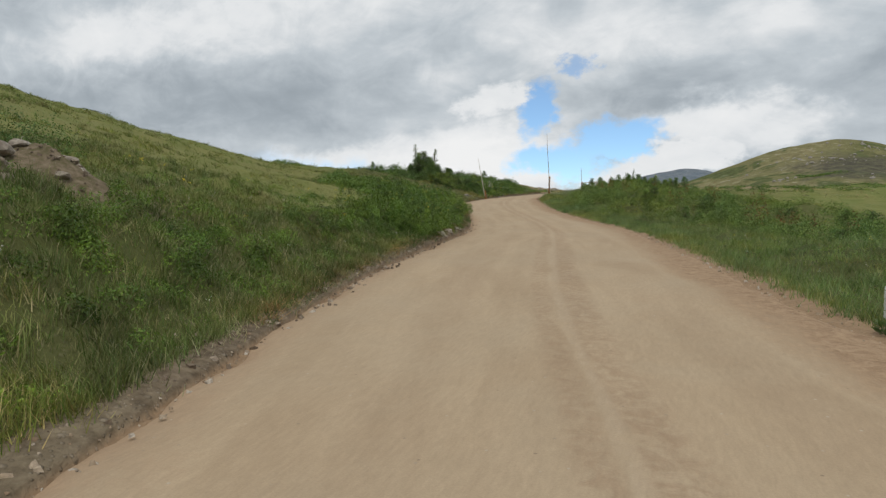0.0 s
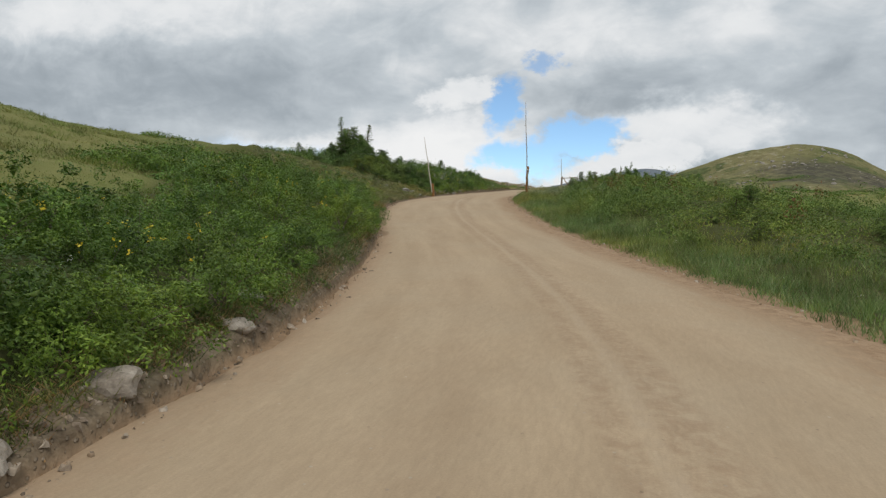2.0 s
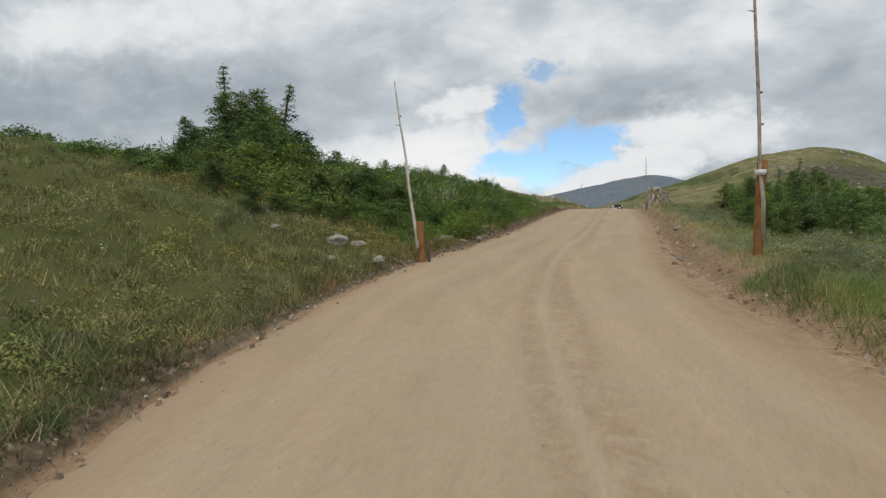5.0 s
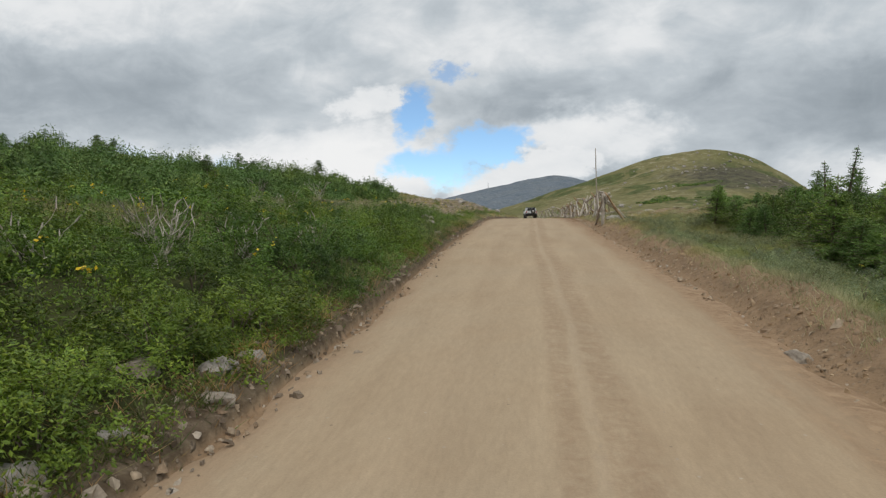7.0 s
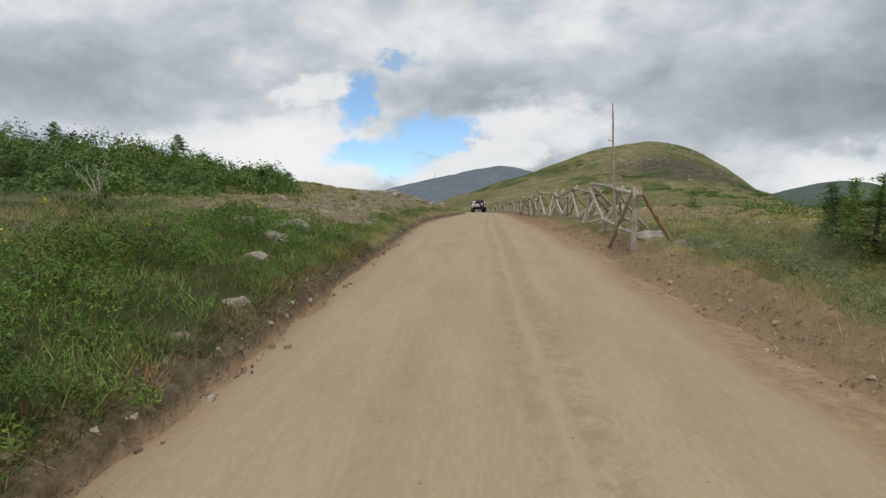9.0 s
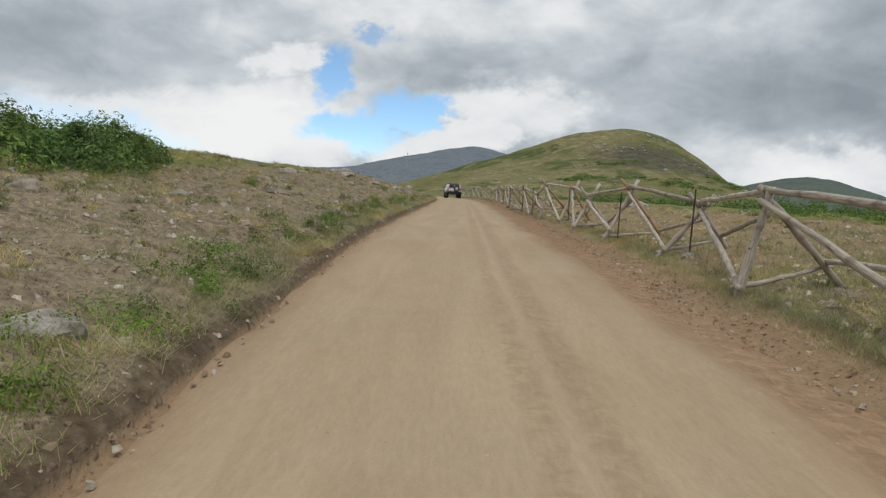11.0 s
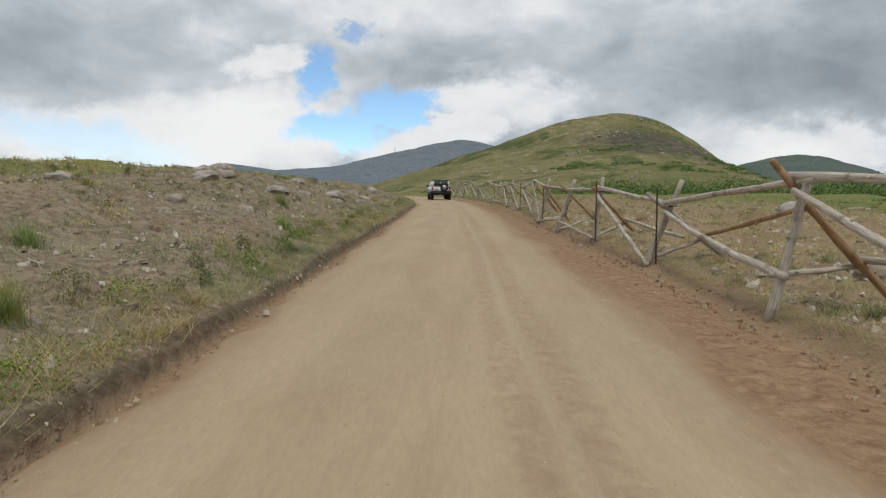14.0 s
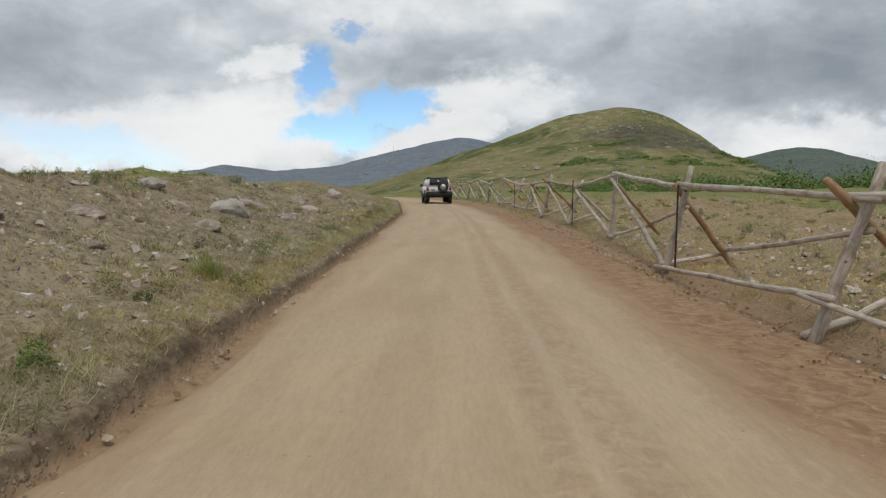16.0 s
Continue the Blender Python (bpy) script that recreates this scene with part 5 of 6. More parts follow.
    # tawny and green grass hanging over the lip of the willow bank
    n, per = 5200, 14
    ys = np.concatenate([r.uniform(6, 46, 3200), r.uniform(46, 82, 2000)])
    dd = np.abs(r.normal(0.20, 0.16, n)) + 0.10
    X, Y = tufts(n, per, left_edge(ys) - dd, ys, 0.06, r)
    H = (0.05 + 0.13 * r.random(len(X))) * np.repeat(0.35 + 1.1 * r.random(n) ** 2, per)
    tawny = np.repeat(r.random(n) < 0.35, per)
    blades("lip_grass", X[~tawny], Y[~tawny], H[~tawny], np.full(int((~tawny).sum()), 0.009), r, M_BANK, "green grass hanging over the lip of the cut", 1.6, np.ones(int((~tawny).sum()), bool))
    blades("dead_lip_grass", X[tawny], Y[tawny], H[tawny], np.full(int(tawny.sum()), 0.009), r, M_TAWNY, "brown dead grass hanging over the lip of the cut", 1.6, np.ones(int(tawny.sum()), bool))
    # thin straw over the field behind the fence
    n, per = 9000, 9
    ys = r.uniform(86, 150, n)
    dd = 0.55 + 13 * r.random(n) ** 1.5
    X, Y = tufts(n, per, right_edge(ys) + dd, ys, 0.10, r)
    H = 0.02 + 0.06 * r.random(len(X))
    blades("field_straw", X, Y, H, np.repeat(0.010 + 0.0012 * dd, per), r, M_STRAW, "thin bleached straw over the field behind the fence", 2.2, np.ones(len(X), bool))
    # round tussocks standing apart on the bank and in the field behind the fence
    n, per = 1500, 70
    ys = r.uniform(86, 158, n)
    left = r.random(n) < 0.5
    d = np.where(left, 0.7 + 12 * r.random(n) ** 1.2, 0.9 + 17 * r.random(n) ** 1.3)
    xs = np.where(left, left_edge(ys) - d, right_edge(ys) + d)
    wide = np.repeat(0.04 + 0.09 * r.random(n) ** 1.5, per)
    X, Y = np.repeat(xs, per) + r.normal(0, 1, n * per) * wide, np.repeat(ys, per) + r.normal(0, 1, n * per) * wide
    H = (0.5 + 0.8 * r.random(len(X))) * wide * 1.5
    W = 0.007 + 0.0012 * np.repeat(d, per)
    kind = np.repeat(r.random(n) < 0.62, per)
    blades("olive_tussocks", X[kind], Y[kind], H[kind], W[kind], r, M_HEATH, "small olive tussocks on the stony ground", 0.9, np.ones(int(kind.sum()), bool))
    kind = ~kind
    blades("straw_tussocks", X[kind], Y[kind], H[kind], W[kind], r, M_STRAW, "small straw tussocks on the stony ground", 0.9, np.ones(int(kind.sum()), bool))
    # grass hanging over the brow of the cut bank
    n, per = 3000, 16
    ys = r.uniform(82, 152, n)
    X, Y = tufts(n, per, left_edge(ys) - np.abs(r.normal(0.22, 0.20, n)) - 0.14, ys, 0.06, r)
    H = (0.05 + 0.13 * r.random(len(X))) * np.repeat(0.4 + 1.0 * r.random(n) ** 2, per)
    blades("brow_fringe", X, Y, H, np.full(len(X), 0.009), r, M_STRAW, "olive and straw grass hanging over the cut bank", 1.5, np.ones(len(X), bool))
    # short olive growth between the stones of the bank
    n, per = 9000, 9
    ys = r.uniform(86, 160, n)
    d = 0.55 + 11 * r.random(n) ** 1.2
    right = r.random(n) < 0.3
    X, Y = tufts(n, per, np.where(right, right_edge(ys) + 0.8 + d, left_edge(ys) - d), ys, 0.06, r)
    H = (0.02 + 0.06 * r.random(len(X))) * np.repeat(0.5 + r.random(n), per)
    blades("short_grass", X, Y, H, np.repeat(0.010 + 0.0012 * d, per), r, M_STRAW, "short olive and straw growth between the stones", 1.3, np.ones(len(X), bool))
    # turf along the brow of the bank
    n, per = 4200, 16
    ys = r.uniform(92, 160, n)
    d = 8.5 + 14 * r.random(n)
    X, Y = tufts(n, per, left_edge(ys) - d, ys, 0.12, r)
    H = (0.04 + 0.13 * r.random(len(X))) * np.repeat(0.5 + r.random(n), per)
    blades("brow_grass", X, Y, H, np.full(len(X), 0.016), r, M_STRAW, "olive turf along the brow of the bank", 0.9, np.ones(len(X), bool))


build_grass()


# ---- shrubs ----
def leaf_cloud(centres, normals, size, r, long=2.2, along=None):
    """Leaves as small folded diamonds; returns vertices and triangles."""
    n = len(centres)
    a = r.normal(size=(n, 3))
    a = a - normals * (a * normals).sum(1, keepdims=True) * 0.6 if along is None else along + a * 0.38
    a /= np.linalg.norm(a, axis=1, keepdims=True)
    b = np.cross(a, normals + r.normal(0, 0.5, (n, 3)))
    b /= np.linalg.norm(b, axis=1, keepdims=True) + 1e-6
    s = (size * r.uniform(0.6, 1.3, n))[:, None]
    c = np.cross(a, b) * s * 0.18
    P = np.stack([centres - a * s * long / 2, centres + b * s * 0.5 + c, centres + a * s * long / 2, centres - b * s * 0.5 + c], 1)
    i = np.arange(n)[:, None] * 4
    return P.reshape(-1, 3), np.concatenate([i + [0, 1, 2], i + [0, 2, 3]], 1).reshape(-1, 3)


def make_shrub(name, seed, width, height, leaves, size, mat, label, stems=5, stem_mat=None, long=2.2):
    """A rounded shrub: stems from one root and leaves in clumps at their ends."""
    r = np.random.default_rng(seed)
    e = new(name)
    e.empty_display_size = 0.1
    tagged(e, label, "shrub", "willow thicket")
    bm = bmesh.new()
    tips = []
    for k in range(stems):
        a, q = r.uniform(0, 6.28), r.uniform(0.2, 1.0)
        tip = Vector((math.cos(a) * width * 0.48 * q, math.sin(a) * width * 0.48 * q, height * (1 - 0.45 * q * q) * r.uniform(0.55, 0.8)))
        tube(bm, [(0, 0, -0.05), tip * 0.5 + Vector((0, 0, 0.06)), tip], [0.009, 0.006, 0.002], 3, False)
        tips.append(tip)
    part("branchwork", bm, stem_mat or M_BARK, e)
    clumps = 32
    th, ph = r.uniform(0, 6.28, clumps), np.arccos(r.uniform(-0.12, 1.0, clumps))
    rad = r.uniform(0.60, 1.06, clumps)
    out = np.stack([np.cos(th) * np.sin(ph), np.sin(th) * np.sin(ph), np.cos(ph)], -1)
    C = out * np.array([width / 2, width / 2, height * 0.9]) * rad[:, None]
    C[:, 2] = np.maximum(C[:, 2], 0.10)
    pick = r.integers(0, clumps, leaves)
    way = out[pick] * 0.8 + r.normal(0, 0.75, (leaves, 3)) + np.array([0, 0, 0.55])
    way /= np.linalg.norm(way, axis=1, keepdims=True)
    P = C[pick] + way * (width * (0.075 + 0.05 * r.random(clumps)))[pick][:, None] * r.random(leaves)[:, None] ** 0.45
    inner = r.random(leaves) < 0.22
    P[inner] *= 0.55 + 0.3 * r.random((int(inner.sum()), 1))
    P[:, 2] = np.abs(P[:, 2])
    face = way * 0.6 + np.array([0, 0, 0.6])
    V, F = leaf_cloud(P, face / np.linalg.norm(face, axis=1, keepdims=True), size, r, long)
    mesh_object("foliage", V, F, mat, e, smooth_shade=False)
    return e


def plant(kinds, spots, sink=0.05, seed=3):
    """Stands copies of the plants at the spots x, y, scale and, where given, kind."""
    rnd = random.Random(seed)
    used = set()
    for x, y, s, *kind in spots:
        k = kind[0] if kind else rnd.randrange(len(kinds))
        m = pose(x, y, z_at(x, y) - sink, rnd.uniform(-8, 8), rnd.uniform(-8, 8), rnd.uniform(0, 360)) @ Matrix.Diagonal((s * rnd.uniform(0.85, 1.2), s, s * rnd.uniform(0.8, 1.15), 1))
        ob = copy_thing(kinds[k], pose(0, 0, 0)) if k in used else kinds[k]
        used.add(k)
        ob.matrix_basis = m


WILLOWS = [make_shrub("willow_shrub", 300 + i, 1.4, 0.60 + 0.11 * i, 3300, 0.0165, M_WILLOW, "leafy green willow shrub on the road bank", long=2.5) for i in range(4)]
GREYS = [make_shrub("grey_willow", 330 + i, 1.3, 0.42 + 0.08 * i, 2200, 0.014, M_GREYWILLOW, "low grey-green willow shrub beside the berm", long=2.6) for i in range(2)]
r3 = np.random.default_rng(33)


def spots_left():
    out = []
    while len(out) < 150:
        y = r3.uniform(8, 84)
        d = (0.55 if y < 22 else 0.40) + (float(np.interp(y, [8, 14, 20, 29, 35, 44, 56, 64], [2.4, 2.9, 2.8, 4.6, 6.0, 7.5, 6.0, 5.5])) - 0.55) * r3.random() ** 1.15
        if 44 < y < 56.3 or (y < 14 and d < 3.5 - 0.12 * y) or (y > 74 and d < 1.6) or (y > 70 and d > 3.9) or (y < 15 and r3.random() < 0.4) or on_slide(float(left_edge(y)) - d, y):
            continue
        size = r3.uniform(0.5, 1.2) * (0.9 if y > 58 else 1)
        out.append((float(left_edge(y)) - max(d, 0.60 * size), y, size))
    return out


def bushy():
    """Large willows crowding the road on the first rise and past the snow poles."""
    out = []
    for k in range(150):
        y = r3.uniform(17, 43.5) if k < 85 else r3.uniform(57.5, 72)
        size = r3.uniform(0.8, 1.45) * (1 if k < 85 else 0.78)
        out.append((float(left_edge(y)) - 0.58 * size - float(np.interp(y, [17, 20, 29, 35, 44], [2.0, 2.2, 4.0, 4.6, 4.6] if k < 85 else [4.4] * 5)) * r3.random() ** 1.3, y, size))
    return out


plant(WILLOWS, spots_left() + bushy())
plant(GREYS, [(float(right_edge(y)) + d, y, s) for y, d, s in zip(r3.uniform(50, 84, 170), 1.0 + 4.2 * r3.random(170) ** 1.2, r3.uniform(0.45, 0.85, 170))])


def thicket(name, xs, ys, widths, heights, leaves, size, mat, label, seed, long=2.2, sink=0.1, base=None, category="shrubs"):
    """A stand of low shrubs that nobody could count, as one object of leaves."""
    r = np.random.default_rng(seed)
    Z = (ground_z(xs, ys) if base is None else base) - sink
    n = len(xs)
    th, ph, rad = r.uniform(0, 6.28, (n, leaves)), np.arccos(r.uniform(0, 1, (n, leaves))), 0.72 + 0.26 * r.random((n, leaves)) ** 1.4
    lump = 1 + 0.24 * np.sin(th * 3 + ph * 5 + np.arange(n)[:, None]) * np.sin(ph * 4 + th * 2) + 0.12 * np.sin(th * 7 + np.arange(n)[:, None] * 2) * np.sin(ph * 9)
    rad = rad * lump
    P = np.stack([xs[:, None] + np.cos(th) * np.sin(ph) * widths[:, None] / 2 * rad, ys[:, None] + np.sin(th) * np.sin(ph) * widths[:, None] / 2 * rad,
                  Z[:, None] + np.cos(ph) * heights[:, None] * rad], -1).reshape(-1, 3)
    N = np.stack([np.cos(th) * np.sin(ph), np.sin(th) * np.sin(ph), np.cos(ph)], -1).reshape(-1, 3)
    s = np.broadcast_to(np.asarray(size, float)[..., None] if np.ndim(size) else size, (n, leaves)).ravel()
    V, F = leaf_cloud(P, N, s, r, long)
    ob = mesh_object(name, V, F, mat, smooth_shade=False)
    return tagged(ob, label, category, kind="stuff")


def build_thickets():
    r = np.random.default_rng(51)
    ys = r.uniform(56, 92, 330)
    d = r.uniform(5, 24, 330)
    ys[:40], d[:40] = r.uniform(32, 45, 40), r.uniform(4.5, 9.5, 40)
    keep = ~((ys > 78) & (ys < 98) & (d < 13))
    ys, d = ys[keep], d[keep]
    thicket("hillside_thicket", left_edge(ys) - d, ys, r.uniform(1.2, 2.6, len(ys)), 0.75 * r.uniform(0.45, 1.0, len(ys)), 600, 0.048, M_WILLOW, "low willow thicket covering the slope above the road", 52)
    # dark wind-trimmed scrub on the slope above the terrace
    n = 230
    ys = r.uniform(77, 105.5, n)
    xs = -23.3 - 0.14 * np.maximum(98 - ys, 0) - np.maximum(ys - 101, 0) * 0.6 - 15 * r.random(n) ** 1.15
    thicket("slope_scrub", xs, ys, r.uniform(1.3, 2.8, n), 0.55 + 1.2 * r.random(n) ** 1.3, 900, 0.056, M_YOUNG, "wind-trimmed spruce scrub on the slope above the bank", 60, long=2.8)
    n = 34
    ys = r.uniform(99.5, 106, n)
    xs = -23.0 - 0.25 * np.maximum(ys - 101, 0) - 7 * r.random(n)
    thicket("brow_scrub", xs, ys, r.uniform(1.2, 2.2, n), r.uniform(0.9, 1.6, n), 1400, 0.046, M_YOUNG, "dense spruce scrub on the brow of the bare bank", 63, long=2.8)
    # grey willows close behind the berm
    n = 330
    ys = r.uniform(49, 88, n)
    d = 0.95 + 4.2 * r.random(n) ** 1.2
    thicket("low_grey_willows", right_edge(ys) + d, ys, r.uniform(0.5, 1.2, n), r.uniform(0.18, 0.42, n), 340, 0.016, M_GREYWILLOW, "low grey-green willows close behind the berm", 61, long=2.7)
    # willows filling the gaps between the single shrubs
    n = 330
    ys = np.concatenate([r.uniform(4, 20, 110), r.uniform(17, 44, 100), r.uniform(57, 84, 120)])
    d = 0.5 + (np.interp(ys, [4, 14, 20, 29, 35, 44, 56, 64, 72, 84], [3.4, 3.4, 2.8, 4.6, 6.0, 7.5, 6.0, 5.5, 4.2, 3.6]) - 0.5) * r.random(n)
    keep = ~on_slide(left_edge(ys) - d, ys) & ~((ys > 74) & (d < 1.2))
    ys, d, n = ys[keep], d[keep], int(keep.sum())
    small = np.where(ys < 18, 0.55, 1.0)
    thicket("willow_stand", left_edge(ys) - d, ys, r.uniform(0.7, 1.4, n) * small, r.uniform(0.32, 0.72, n) * small, 620, 0.0185, M_WILLOW, "dense willow growth between the larger shrubs of the bank", 66, long=2.4)
    n = 330
    ys = np.concatenate([r.uniform(56.5, 66, 220), r.uniform(66, 72, 110)])
    d = 0.45 + 4.2 * r.random(n)
    thicket("willow_carpet", left_edge(ys) - d, ys, r.uniform(0.4, 1.0, n), r.uniform(0.08, 0.24, n), 270, 0.018, M_WILLOW, "low leafy carpet under the willows", 67, long=2.4)
    # leafy skirt over the lip of the cut
    n = 300
    ys = np.concatenate([r.uniform(16, 44, 170), r.uniform(56.5, 78, 130)])
    d = np.abs(r.normal(0.42, 0.12, n)) + np.where(ys > 73, 0.35, 0)
    keep = ~on_slide(left_edge(ys) - d, ys) & (np.sin(ys * 0.9) + np.sin(ys * 2.3) > -1.0)
    ys, d, n = ys[keep], d[keep], int(keep.sum())
    thicket("willow_skirt", left_edge(ys) - d, ys, r.uniform(0.25, 0.55, n), r.uniform(0.10, 0.26, n), 230, 0.0165, M_WILLOW, "low willow sprigs hanging over the lip of the cut", 68, long=2.4)
    # herbs on the first bank
    n = 520
    ys = r.uniform(1, 26, n)
    d = 0.5 + 7.5 * r.random(n) ** 1.2
    right = np.arange(n) > 370
    xs = np.where(right, right_edge(ys) + d * 0.8 + 0.3, left_edge(ys) - d)
    keep = ~on_slide(xs, ys)
    xs, ys, n = xs[keep], ys[keep], int(keep.sum())
    thicket("bank_herbs", xs, ys, r.uniform(0.3, 0.9, n), r.uniform(0.12, 0.38, n), 240, 0.017, M_WILLOW, "leafy herbs among the grass of the road bank", 62, long=2.4)
    # leafy carpet filling the bank between the larger shrubs
    ys = np.concatenate([r.uniform(6, 44.5, 120), r.uniform(56.5, 84, 260)])
    d = np.where(ys < 14, 2.4 + 4 * r.random(len(ys)), 0.45 + 5.8 * r.random(len(ys)) ** 1.2) + np.where(ys > 76, 0.4, 0)
    keep = ~on_slide(left_edge(ys) - d, ys)
    ys, d = ys[keep], d[keep]
    m = 560
    yh = r.uniform(42, 57.5, m)
    thicket("open_bank_herbs", left_edge(yh) - 0.5 - 9 * r.random(m) ** 1.2, yh, r.uniform(0.3, 1.0, m), r.uniform(0.08, 0.26, m), 240, 0.019, M_HEATH, "low olive herbs and heath on the open bank", 64, long=2.3)
    m = 46
    yh = r.uniform(55.3, 58.5, m)
    thicket("willow_fill", r.uniform(-18.4, -15.9, m), yh, r.uniform(0.5, 1.0, m), r.uniform(0.22, 0.50, m), 520, 0.017, M_WILLOW, "low leafy willows between the spruces and the snow pole", 69, long=2.4)
    m = 60
    xh, yh = r.uniform(-24.5, -17.6, m), r.uniform(56, 61.5, m)
    keep = (yh - 56 < (-17.6 - xh) * 1.2 + 1.5)
    xh, yh = np.concatenate([xh[keep], r.uniform(-21.5, -18.1, 26)]), np.concatenate([yh[keep], r.uniform(55.5, 57.2, 26)])
    thicket("spruce_mat", xh, yh, r.uniform(1.1, 2.0, len(xh)), r.uniform(0.5, 1.1, len(xh)), 900, 0.030, M_NEEDLE, "dense low spruce mat at the foot of the spruce clump", 65, long=3.0)
    thicket("bank_thicket", left_edge(ys) - d, ys, r.uniform(0.6, 1.3, len(ys)), r.uniform(0.12, 0.34, len(ys)), 300, 0.020, M_WILLOW, "dense low willow growth on the road bank", 59, long=2.5)
    # the shrubs at the top of the first slope
    xs, ys = np.array([-58.4, -57.6, -59.3, -30.5, -29.8, -31.4, -11.3, -11.9, -12.4, -11.0]), np.array([90, 90.8, 89.5, 89, 90, 88.5, 8.6, 9.6, 8.9, 7.6])
    thicket("skyline_shrubs", xs, ys, np.array([2.6, 2.0, 2.0, 3, 3, 2.5, 1.7, 1.6, 1.8, 1.4]), np.array([1.3, 1.0, 0.9, 0.9, 0.8, 0.8, 1.0, 0.9, 1.1, 0.8]), 900, np.where(xs < -20, 0.06, 0.024), M_NEEDLE, "dark shrubs standing on the skyline", 53)
    # low spruce scrub over the knoll right of the road
    n = 330
    ys = np.concatenate([r.uniform(24, 46, 245), r.uniform(44, 62, 85)])
    start = np.interp(ys, [22, 24, 27, 30, 33, 37, 42, 47, 52, 60], [6.5, 5.6, 4.2, 3.0, 2.3, 1.7, 1.7, 2.4, 3.6, 4.4])
    d = start + 11 * r.random(n) ** 1.25
    xs = right_edge(ys) + d
    thicket("spruce_scrub", xs, ys, r.uniform(0.9, 2.2, n), np.where(d - start < 5, 0.85, 0.65) * r.uniform(0.5, 1.25, n), 820, 0.0225, M_NEEDLE, "low green spruce scrub covering the knoll", 54, long=3.0)
    n = 64
    ys = np.where(np.arange(n) < 40, r.uniform(26, 58, n), r.uniform(66, 80, n))
    xs = right_edge(ys) + r.uniform(4.5, 11, n)
    thicket("dead_scrub", xs, ys, r.uniform(0.3, 0.7, n), r.uniform(0.7, 1.2, n), 110, 0.035, M_DEADNEEDLE, "reddish dead twigs among the spruce scrub", 55, long=3)
    # the band of trees below the hill, past the fence
    n = 330
    xs, ys = r.uniform(8, 130, n), r.uniform(190, 300, n)
    thicket("far_woods", xs, ys, r.uniform(4, 8, n), r.uniform(3.0, 7.0, n) * smooth(0, 30, xs - 2), 420, 0.22, M_NEEDLE, "dark green band of trees below the hill", 56, base=np.full(n, 2.2), category="woods")
    n = 160
    ys = r.uniform(96, 150, n)
    xs = right_edge(ys) + r.uniform(20, 50, n)
    thicket("meadow_scrub", xs, ys, r.uniform(1.5, 4, n), r.uniform(0.2, 0.5, n), 260, 0.075, M_WILLOW, "bright green low scrub at the meadow's end", 57)
    n = 130
    ys = r.uniform(86, 128, n)
    xs = right_edge(ys) + np.where(ys < 100, r.uniform(8, 34, n), r.uniform(20, 44, n))
    thicket("fence_scrub", xs, ys, r.uniform(1.5, 3.2, n), r.uniform(0.3, 0.8, n), 300, 0.06, M_WILLOW, "low green scrub behind the fence", 58)


build_thickets()


# ---- conifers ----
def make_conifer(name, seed, height, width, mat, label, group, dense=1.0, taper=0.9, gap=1.0):
    """A wind-trimmed mountain spruce: tapered trunk, whorls of drooping limbs, sprays of needles."""
    r = np.random.default_rng(seed)
    e = new(name)
    e.empty_display_size = 0.2
    tagged(e, label, "tree", group)
    bm = bmesh.new()
    tube(bm, [(0, 0, -0.1), (0.02, 0, height * 0.5), (0, 0.02, height)], [0.03 + height * 0.016, 0.02 + height * 0.008, 0.006], 7)
    P, N, W = [], [], []
    z = height * 0.06
    while z < height * 0.98:
        f = 1 - z / height
        reach = width / 2 * (0.10 + 0.90 * f ** taper)
        for _ in range(int(r.integers(5, 8))):
            a, l = r.uniform(0, 6.28), reach * r.uniform(0.55, 1.12)
            droop = r.uniform(-0.20, 0.18) * l
            tip = np.array([math.cos(a) * l, math.sin(a) * l, z + droop])
            if l > 0.4:
                tube(bm, [(0, 0, z), (tip[0] * 0.5, tip[1] * 0.5, z + droop * 0.3), tuple(tip)], [0.014, 0.009, 0.003], 3, False)
            m = max(7, int(50 * l * dense))
            t = r.uniform(0.15, 1.03, m)[:, None]
            Q = np.array([0, 0, z]) + (tip - np.array([0, 0, z])) * t + r.normal(0, 1, (m, 3)) * np.array([0.07, 0.07, 0.045]) * (0.5 + l * 0.6)
            P.append(Q)
            swing = r.choice([-0.8, 0.0, 0.8], m)
            W.append(np.stack([np.cos(a + swing), np.sin(a + swing), np.full(m, 0.15 + droop / (l + 0.05) * 0.7)], -1))
            N.append(np.repeat([[math.cos(a) * 0.5, math.sin(a) * 0.5, 0.8]], m, 0))
        z += max(0.07, 0.14 * f ** 0.5) * gap
    part("trunk", bm, M_BARK, e)
    P, N, W = np.concatenate(P), np.concatenate(N), np.concatenate(W)
    V, F = leaf_cloud(P, N, 0.025, r, 3.8, W)
    mesh_object("crown", V, F, mat, e, smooth_shade=False)
    return e


CONIFERS = [make_conifer("spruce", 400 + i, h, w, M_NEEDLE, "small wind-trimmed green spruce with drooping limbs", "roadside spruces", d, tp)
            for i, (h, w, d, tp) in enumerate([(2.3, 2.2, 1.7, 0.75), (1.7, 2.1, 1.8, 0.6), (2.0, 1.9, 1.7, 0.7), (1.3, 2.3, 1.8, 0.5)])]
YOUNG = [make_conifer("young_spruce", 440 + i, h, w, M_YOUNG, "bright green young spruce behind the berm", "spruces behind the berm", d, tp)
         for i, (h, w, d, tp) in enumerate([(2.1, 2.1, 1.5, 0.75), (1.6, 2.1, 1.6, 0.6), (1.2, 2.2, 1.6, 0.5)])]
